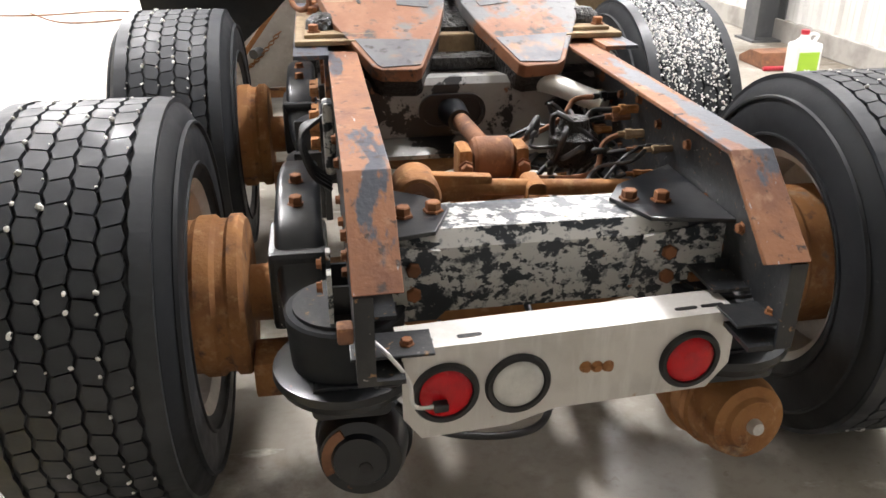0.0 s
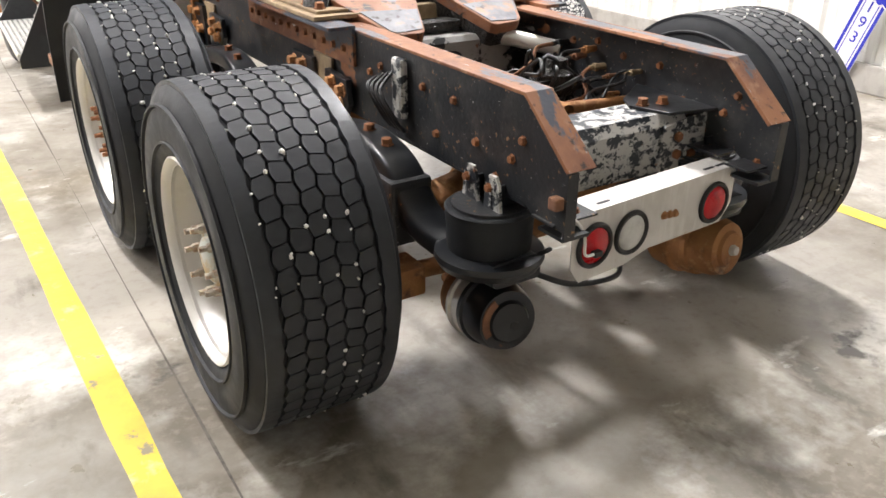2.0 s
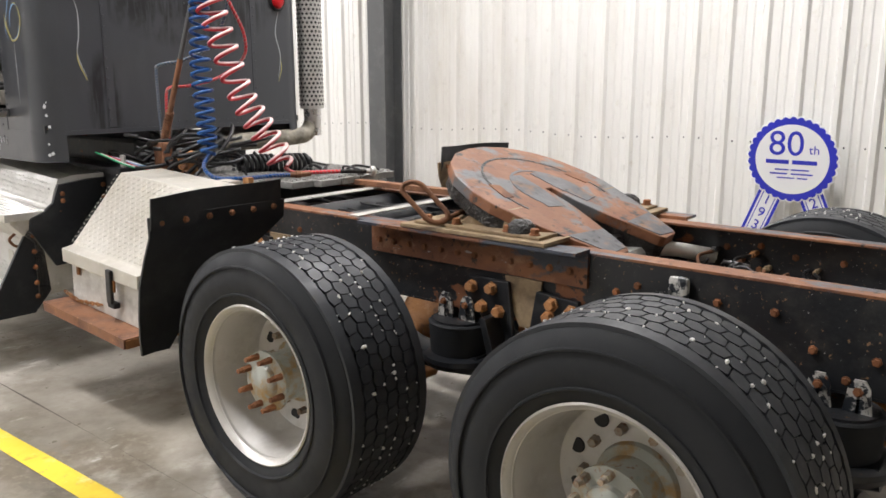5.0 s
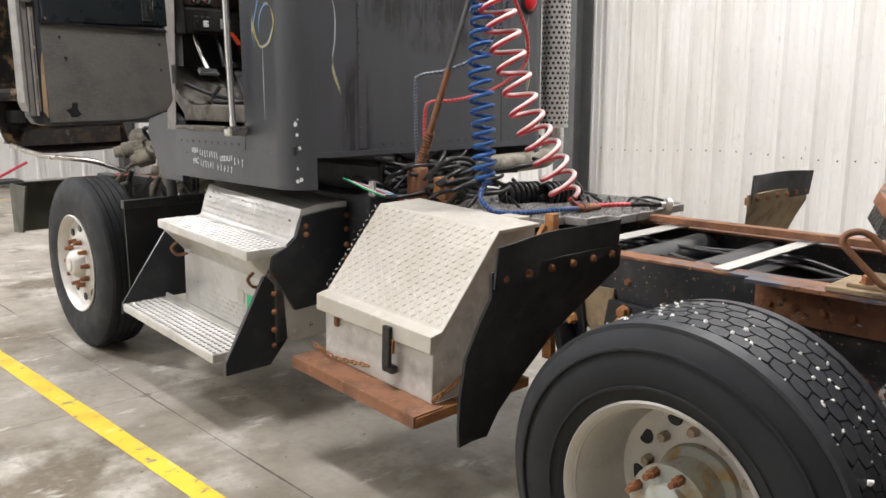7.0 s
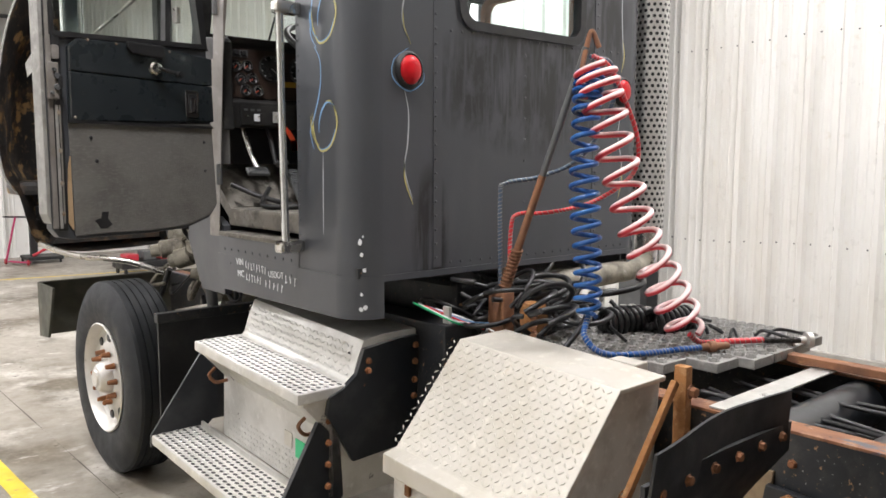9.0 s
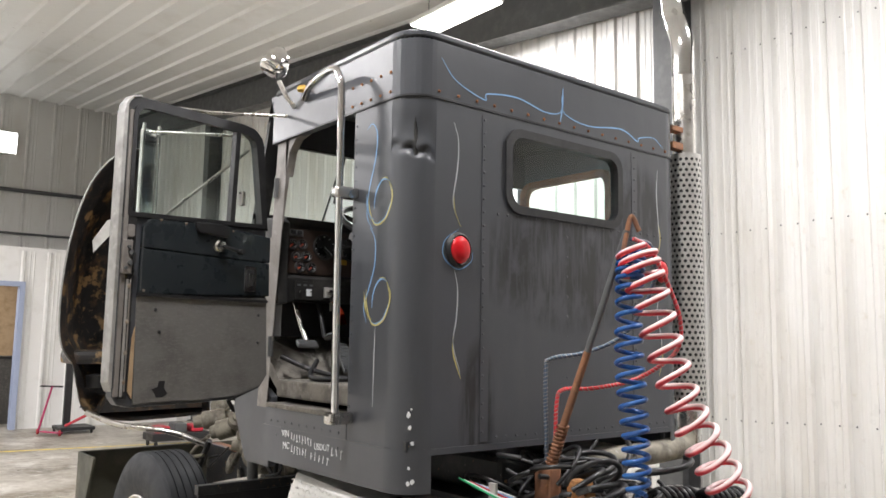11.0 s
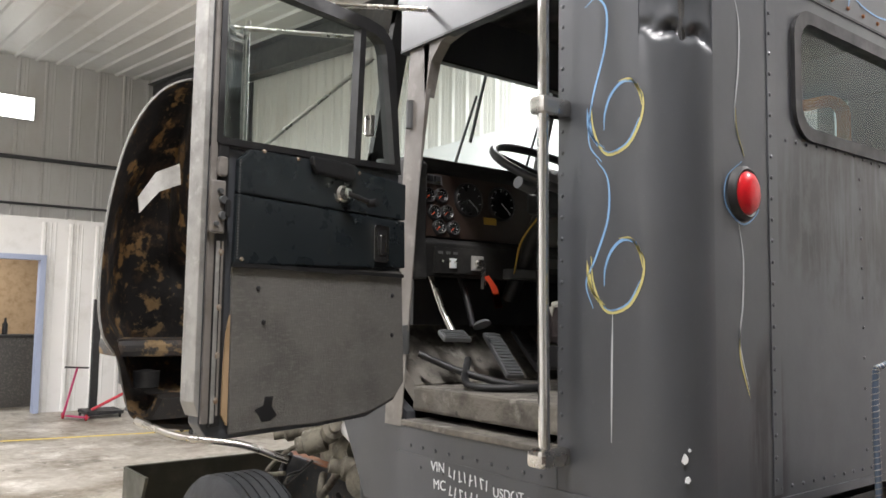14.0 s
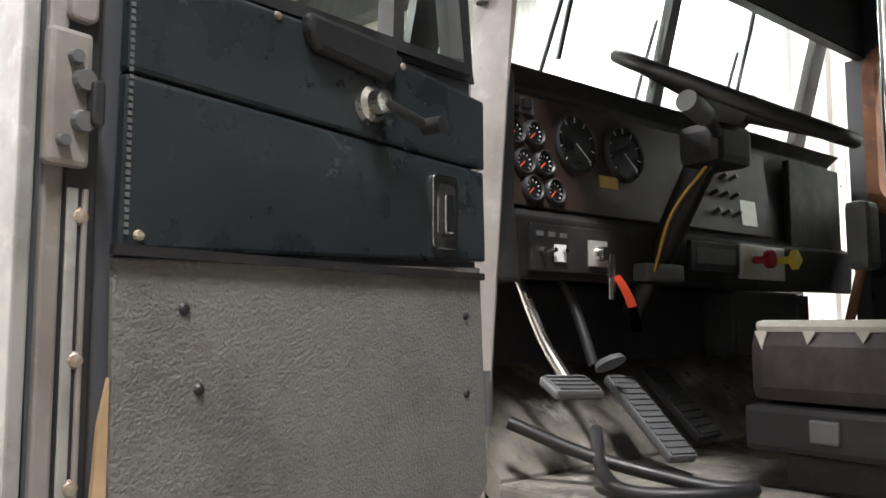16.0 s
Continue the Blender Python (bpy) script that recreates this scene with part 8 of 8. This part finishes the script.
# ---- front wheels, engine, raised hood ----
def steer_wheel(at):
    R, W = 0.545, 0.275
    prof = [(-0.02, 0.292), (-0.006, 0.32), (0.008, 0.38), (0.010, 0.45), (-0.004, 0.50), (-0.022, R - 0.01), (-0.035, R - 0.002)]
    ribs = []
    n = 5
    w = (W - 0.07) / n
    for k in range(n):
        a = -0.035 - k * w
        ribs += [(a, R), (a - w + 0.008, R), (a - w + 0.007, R - 0.012), (a - w + 0.001, R - 0.012)]
    prof += ribs + [(-W + 0.035, R - 0.002), (-W + 0.022, R - 0.01), (-W + 0.004, 0.50), (-W - 0.008, 0.42), (-W + 0.01, 0.32), (-W + 0.03, 0.292)]
    w_ = part("wheel", lathe(new_bm(), prof, "x", 72, close=False), "rubber", truck, "ribbed black steer tyre on an aluminium wheel", 30, at=at)
    rim_ = part("rim", lathe(new_bm(), [(-0.02, 0.288), (-0.010, 0.308), (0.0, 0.312), (0.004, 0.305), (-0.02, 0.285), (-0.05, 0.275), (-0.065, 0.25), (-0.050, 0.215), (-0.035, 0.15), (-0.030, 0.10), (-0.06, 0.09), (-0.2, 0.28)], "x", 56, close=False), "rim", w_, "dull aluminium steer wheel", 35, at=at)
    for i in range(10):
        a = 2 * math.pi * (i + 0.5) / 10
        part("hand_hole", lathe(new_bm(), [(-0.040, 0.0), (-0.040, 0.022), (-0.047, 0.027)], "x", 16, pose(0, 0.222 * math.cos(a), 0.222 * math.sin(a)), close=False), "black", rim_, at=at)
        b = 2 * math.pi * i / 10
        part("wheel_nut", rod(new_bm(), (-0.03, 0.142 * math.cos(b), 0.142 * math.sin(b)), (0.018, 0.142 * math.cos(b), 0.142 * math.sin(b)), 0.018, 0.012, 6), "nut", rim_, at=at)
    part("axle_hub", lathe(new_bm(), [(-0.04, 0.10), (0.01, 0.085), (0.03, 0.07), (0.035, 0.05), (0.045, 0.045), (0.046, 0)], "x", 28, close=False), "rim", w_, "dull front hub", 35, at=at)


steer_wheel(pose(-1.20, AXF, 0.560, 0, 0, 180) @ Matrix.Scale(1.028, 4))
steer_wheel(pose(1.15, AXF, 0.560, 0, 0, 0) @ Matrix.Scale(1.028, 4))
part("front_axle", B(-0.95, 0.92, AXF - 0.05, AXF + 0.05, 0.42, 0.54, bevel=0.015), "rustbrown", truck, "rusty front axle beam")
part("engine_block", B(-0.36, 0.36, 5.75, 7.0, 0.95, 1.75, bevel=0.04), "engine", truck, "dusty engine block")
part("valve_cover", B(-0.2, 0.2, 5.8, 6.95, 1.75, 1.9, bevel=0.04), "engine", truck, "engine valve cover")
rng = random.Random(21)
for k in range(16):
    c = Vector((rng.uniform(-0.72, -0.40), rng.uniform(5.9, 6.75), rng.uniform(0.98, 1.36)))
    r = rng.uniform(0.04, 0.085)
    a = Euler((rng.uniform(-0.5, 0.5), rng.uniform(-0.5, 0.5), rng.uniform(0, 3))).to_matrix().to_4x4()
    ln = rng.uniform(0.05, 0.13)
    part("engine_accessory", lathe(new_bm(), [(-ln, 0), (-ln, r * 0.5), (-ln * 0.6, r * 0.55), (-ln * 0.55, r), (ln * 0.5, r), (ln * 0.6, r * 0.7), (ln, r * 0.65), (ln, 0)], "x", 20, Matrix.Translation(c) @ a, close=False), "engine", truck, "dusty cast engine accessory", 35)
for k in range(14):
    a = Vector((rng.uniform(-0.75, -0.4), rng.uniform(5.85, 6.9), rng.uniform(0.85, 1.4)))
    pts = [a]
    for j in range(3):
        pts.append(pts[-1] + Vector((rng.uniform(-0.1, 0.1), rng.uniform(-0.22, 0.22), rng.uniform(-0.18, 0.14))))
    part("engine_hose", tube(new_bm(), smooth_path(pts, 6), rng.uniform(0.008, 0.022), 8), ("hose", "engine", "hose")[k % 3], truck, "engine bay hose", 60)
part("steering_rod", rod(new_bm(), (-0.70, 5.9, 1.22), (-0.62, 6.35, 1.33), 0.03, seg=14), "offwhite", truck, "pale steering shaft tube", 40)
part("drag_link", rod(new_bm(), (-0.72, 5.85, 1.02), (-0.80, 6.3, 0.92), 0.016, seg=10), "tread_plate", truck, "pale drag link", 40)
bm = new_bm()
box(bm, -1.27, 1.20, 7.40, 7.43, 0.66, 1.02, bevel=0.008)
part("bumper", bm, "greentin", truck, "dark olive front bumper")
part("bumper_end", prism(new_bm(), [(7.05, 1.02), (7.40, 1.02), (7.40, 0.66), (7.2, 0.68)], "x", -1.285, -1.27), "greentin", truck, "dark bumper end")

# hood tipped forward: the fender's inside faces back
outline = [(-0.70, 1.95), (-0.95, 2.20), (-1.07, 2.34), (-1.11, 2.66), (-1.115, 2.97), (-1.16, 3.02), (-1.30, 2.94), (-1.42, 2.76), (-1.50, 2.50), (-1.545, 2.2), (-1.555, 1.90), (-1.53, 1.72), (-1.46, 1.60), (-1.41, 1.42), (-1.36, 1.31), (-1.15, 1.25), (-0.85, 1.25), (-0.55, 1.27)]
P = smooth_path([(x, 7.0, z) for x, z in outline], 5)
C = Vector((-0.98, 7.0, 1.95))
bm = new_bm()
rings = []
for f in (0.0, 0.05, 0.12, 0.22, 0.36, 0.52, 0.70, 0.86, 0.96):
    ring = []
    for i, p in enumerate(P):
        q = p.lerp(C, f)
        q.y = 7.0 + 0.62 * math.sin(min(1, f * 1.6) * math.pi / 2) + 0.03 * noise.noise(q * 4) + (0.06 if f == 0.05 else 0)
        q += Vector((noise.noise(q * 3) * 0.02, 0, noise.noise(q * 3 + Vector((5, 0, 0))) * 0.03)) * (f > 0.1)
        ring.append(bm.verts.new(q))
    rings.append(ring)
for a, b in zip(rings, rings[1:]):
    for k in range(len(a)):
        n_ = (k + 1) % len(a)
        bm.faces.new([a[k], a[n_], b[n_], b[k]])
bm.faces.new(rings[-1])
bmesh.ops.solidify(bm, geom=bm.faces[:], thickness=0.012)
hood = part("hood", bm, "hood", truck, "raised hood showing its peeling fender inside", 60)
part("hood_rim", tube(new_bm(), P[22:60], 0.006, 8), "galv", hood, "bare fender rim", 60)
part("hood_floor", prism(new_bm(), [(-1.27, 1.30), (-0.6, 1.31), (-0.6, 1.42), (-1.22, 1.40)], "y", 7.04, 7.5), "hood", hood, "peeling lower ledge")
part("hood_ledge", B(-1.42, -0.6, 7.15, 7.5, 1.60, 1.69, bevel=0.03), "hood", hood, "dark moulded ledge")
for x in (-1.28, -1.02):
    part("lamp_back", lathe(new_bm(), [(0, 0), (0, 0.06), (0.08, 0.065), (0.09, 0)], "z", 18, pose(x, 7.12, 1.455), close=False), "black", hood, "black lamp housing", 40)
# Pale flat piece set into the hollow of the fender.
part("torn_liner", prism(new_bm(), [(-1.345, 2.41), (-1.26, 2.55), (-1.14, 2.61), (-1.13, 2.50), (-1.24, 2.45), (-1.335, 2.33)], "y", 7.17, 7.18), "boxwhite", hood, "pale angular flap inside the fender")
part("hood_skin", B(-1.25, 1.2, 7.66, 7.72, 1.42, 1.9, bevel=0.02), "cab", hood, "outer hood panel")
part("fender_tip", tube(new_bm(), smooth_path([(-1.36, 7.0, 1.31), (-1.2, 6.85, 1.24), (-0.95, 6.7, 1.20), (-0.75, 6.6, 1.12)]), 0.018, 8), "dullchrome", hood, "bent fender lip", 60)

# ---- loose things in the hall ----
# rosette sign leaning on the wall
SC = Vector((3.98, 1.75, 0.99))
SM = Matrix.Translation(SC) @ pose(0, 0, 0, 0, 0, -90) @ pose(0, 0, 0, 8, 0, 0)      # x along the wall, y into it, z up
sg = thing("rosette_sign", (3.95, 1.75, 0), "white and blue rosette sign with ribbon tails leaning on the wall", "sign")


def sp_(name, bm, m, label=""):
    return part(name, bm, m, sg, label, at=SM)


def scallop(r, d, n):
    return [((r + d * abs(math.sin(n * a / 2))) * math.cos(a), (r + d * abs(math.sin(n * a / 2))) * math.sin(a)) for a in np.linspace(0, 2 * math.pi, n * 8, endpoint=False)]


sp_("board", prism(new_bm(), scallop(0.352, 0.018, 34), "y", 0.0, 0.008), "signwhite", "white scalloped board")
sp_("blue_ring", prism(new_bm(), scallop(0.338, 0.018, 34), "y", -0.002, -0.0005), "signblue", "blue scalloped ring")
sp_("white_disc", prism(new_bm(), [(0.292 * math.cos(a), 0.292 * math.sin(a)) for a in np.linspace(0, 2 * math.pi, 64, endpoint=False)], "y", -0.004, -0.0025), "signwhite")
def tail(sx):
    m = pose(sx * 0.15, 0, -0.27) @ pose(0, 0, 0, 0, -sx * 22, 0)
    pts = [(-0.10, 0.05), (0.10, 0.05), (0.10, -0.68), (0.0, -0.62), (-0.10, -0.68)]
    if sx > 0:
        pts = [(-x, y) for x, y in pts]
    part("ribbon_tail", prism(new_bm(), pts, "y", 0.009, 0.014), "signwhite", sg, "white ribbon tail with blue edge stripes", at=SM @ m)
    for x in (-0.085, 0.085, -0.055, 0.055):
        w = 0.012 if abs(x) > 0.07 else 0.0035
        part("tail_stripe", B(x - w, x + w, 0.0075, 0.0085, -0.63, 0.05), "signblue", sg, at=SM @ m)
    return SM @ m


letters("80", 0.29, SM @ pose(-0.045, -0.005, 0.125), "signblue", sg)
letters("th", 0.10, SM @ pose(0.175, -0.005, 0.085), "signblue", sg)
# script line and small lines as plain bars
for k, (x0, x1, z, hgt) in enumerate(((-0.205, -0.02, -0.02, 0.034), (0.005, 0.20, -0.02, 0.034), (-0.13, -0.02, -0.085, 0.012), (0.0, 0.14, -0.085, 0.012), (-0.17, -0.03, -0.12, 0.012), (0.0, 0.17, -0.12, 0.012), (-0.11, 0.03, -0.155, 0.010), (0.05, 0.13, -0.155, 0.010))):
    sp_("text_bar", B(x0, x1, -0.0055, -0.0045, z - hgt / 2, z + hgt / 2), "signblue")
mL, mR = tail(-1), tail(1)
for mm, txt in ((mL, "193"), (mR, "2019")):
    for k, ch in enumerate(txt):
        letters(ch, 0.125, mm @ pose(0, 0.006, -0.10 - 0.125 * k), "signblue", sg)

# jug, wedge and red bar by the wall
jug = thing("plastic_jug", (3.55, 4.9, 0), "white plastic jug with a lime green label on the floor", "jug")
part("body", B(3.42, 3.66, 4.80, 4.96, 0.0, 0.27, bevel=0.03), "jug", jug)
part("shoulder", lathe(new_bm(), [(0.27, 0.075), (0.31, 0.035), (0.34, 0.03), (0.34, 0)], "z", 18, pose(3.52, 4.88, 0), close=False), "jug", jug, "", 40)
part("cap", lathe(new_bm(), [(0.335, 0.034), (0.37, 0.034), (0.37, 0)], "z", 18, pose(3.52, 4.88, 0), close=False), "red", jug, "red screw cap", 40)
part("grip", tube(new_bm(), smooth_path([(3.60, 4.88, 0.26), (3.64, 4.88, 0.32), (3.58, 4.88, 0.335), (3.55, 4.88, 0.30)]), 0.014, 8), "jug", jug, "", 60)
part("label", B(3.45, 3.63, 4.796, 4.799, 0.04, 0.20), "lime", jug, "lime green paper label")
wedge = thing("wheel_chock", (3.5, 5.3, 0), "dark brown wedge block on the floor by the wall", "wheel chock")
part("block", prism(new_bm(), [(5.10, 0.0), (5.52, 0.0), (5.52, 0.05), (5.35, 0.13), (5.15, 0.13)], "x", 3.32, 3.66, bevel=0.006), "rustbrown", wedge)
jack = thing("jack_handle", (3.45, 5.02, 0), "red steel bar lying on the floor", "bar")
part("bar", rod(new_bm(), (3.30, 5.05, 0.022), (3.62, 5.02, 0.022), 0.02, seg=12), "red", jack)
# air line on the far floor
hz = thing("floor_hose", (-4.0, 8.0, 0), "thin brown hose looped on the concrete floor", "hose")
part("line", tube(new_bm(), smooth_path([(-3.9, 9.4, 0.008), (-3.3, 8.6, 0.008), (-2.7, 8.7, 0.008), (-2.5, 9.1, 0.008), (-3.0, 9.4, 0.008), (-3.9, 9.2, 0.008), (-5.5, 9.6, 0.008)], 10), 0.008, 6), "rustbrown", hz, "", 60)

# kick scooter by the office
sc = thing("kick_scooter", (0.85, 17.3, 0), "magenta kick scooter standing by the office wall", "scooter")
for y in (17.02, 17.5):
    part("wheel", lathe(new_bm(), [(-0.012, 0.02), (-0.015, 0.05), (0.015, 0.05), (0.012, 0.02)], "x", 18, pose(0.95 if y < 17.2 else 0.70, y, 0.05)), "redknob", sc, "", 40)
part("deck", B(-0.05, 0.05, -0.28, 0.2, 0.045, 0.065, bevel=0.006), "pink", sc, at=pose(0.84, 17.25, 0, 0, 0, 27))
part("stem", rod(new_bm(), (0.70, 17.45, 0.07), (0.86, 17.36, 0.86), 0.018, seg=12), "pink", sc, "", 40)
part("handlebar", rod(new_bm(), (0.66, 17.36, 0.86), (1.04, 17.36, 0.84), 0.016, seg=10), "black", sc, "black handlebar", 40)
# black stand and trolley jack beside it
std = thing("equipment_stand", (1.15, 17.4, 0), "black upright equipment stand on castors", "stand")
part("post", B(1.12, 1.24, 17.5, 17.6, 0.08, 2.0, bevel=0.01), "black", std)
part("base", B(1.0, 1.6, 17.2, 17.8, 0.06, 0.12, bevel=0.01), "black", std)
for x, y in ((1.03, 17.25), (1.55, 17.25), (1.03, 17.75), (1.55, 17.75)):
    part("castor", lathe(new_bm(), [(-0.015, 0.0), (-0.015, 0.03), (0.015, 0.03), (0.015, 0)], "x", 14, pose(x, y, 0.03), close=False), "black", std, "", 40)
part("red_arm", rod(new_bm(), (1.1, 17.3, 0.14), (1.7, 17.25, 0.45), 0.025, seg=10), "red", std, "red jack arm", 40)
chest = thing("tool_trolley", (2.2, 14.8, 0), "low dark tool trolley with red jacks on it", "trolley")
part("tray", B(1.75, 2.7, 14.6, 15.1, 0.10, 0.22, bevel=0.015), "black", chest)
for x, y in ((1.82, 14.66), (2.62, 14.66), (1.82, 15.04), (2.62, 15.04)):
    part("castor", lathe(new_bm(), [(-0.015, 0.0), (-0.015, 0.05), (0.015, 0.05), (0.015, 0)], "x", 14, pose(x, y, 0.05), close=False), "black", chest, "", 40)
for k in range(3):
    part("jack_body", B(1.85 + 0.28 * k, 2.05 + 0.28 * k, 14.68, 15.0, 0.22, 0.33 + 0.04 * (k % 2), bevel=0.02), "red" if k != 1 else "steelgrey", chest, "red jack")
# counter seen through the doorway
ct = thing("counter", (-0.3, BY + 1.4, 0), "dark speckled counter with cabinet doors", "counter")
part("body", B(-1.8, 0.9, BY + 1.1, BY + 1.7, 0.0, 1.28), "granite", ct)
part("worktop", B(-1.85, 0.95, BY + 1.05, BY + 1.75, 1.28, 1.33, bevel=0.006), "black", ct, "dark worktop")
for x in (-1.2, -0.6, 0.0):
    part("cabinet_door", B(x + 0.02, x + 0.56, BY + 1.085, BY + 1.099, 0.2, 1.22), "granite", ct)
bt = thing("bottle", (0.15, BY + 1.35, 1.33), "dark bottle on the counter", "bottle")
part("body", lathe(new_bm(), [(1.33, 0), (1.33, 0.05), (1.52, 0.05), (1.57, 0.02), (1.64, 0.02), (1.64, 0)], "z", 16, pose(0.15, BY + 1.35, 0), close=False), "black", bt, "", 40)
cp = thing("red_cup", (-0.42, BY + 1.3, 1.33), "red cup on the counter", "cup")
part("body", lathe(new_bm(), [(1.33, 0), (1.33, 0.035), (1.46, 0.05), (1.46, 0)], "z", 16, pose(-0.42, BY + 1.3, 0), close=False), "red", cp, "", 40)
bg = thing("appliance", (-0.15, BY + 1.4, 1.33), "small dark appliance on the counter", "appliance")
part("body", B(-0.3, -0.02, BY + 1.25, BY + 1.55, 1.33, 1.46, bevel=0.02), "black", bg)
# banner on the side wall beyond the windscreen, its lettering as plain shapes
bn = thing("wall_banner", (4.12, 10.5, 2.6), "white banner with blue band and dark script shapes on the wall", "banner")
part("sheet", B(4.135, 4.15, 8.7, 13.5, 2.0, 4.2), "signwhite", bn)
part("band", B(4.128, 4.134, 8.7, 13.5, 2.0, 2.25), "band_blue", bn, "blue-green band")
for k in range(9):
    y = 9.2 + 0.42 * k
    part("script_shape", tube(new_bm(), smooth_path([(4.13, y + 0.30, 2.62), (4.13, y + 0.18, 2.98 - 0.2 * (k % 2)), (4.13, y + 0.06, 2.66), (4.13, y - 0.04, 2.85), (4.13, y - 0.08, 2.64)]), 0.02, 5), "black", bn, "dark script stroke", 60)
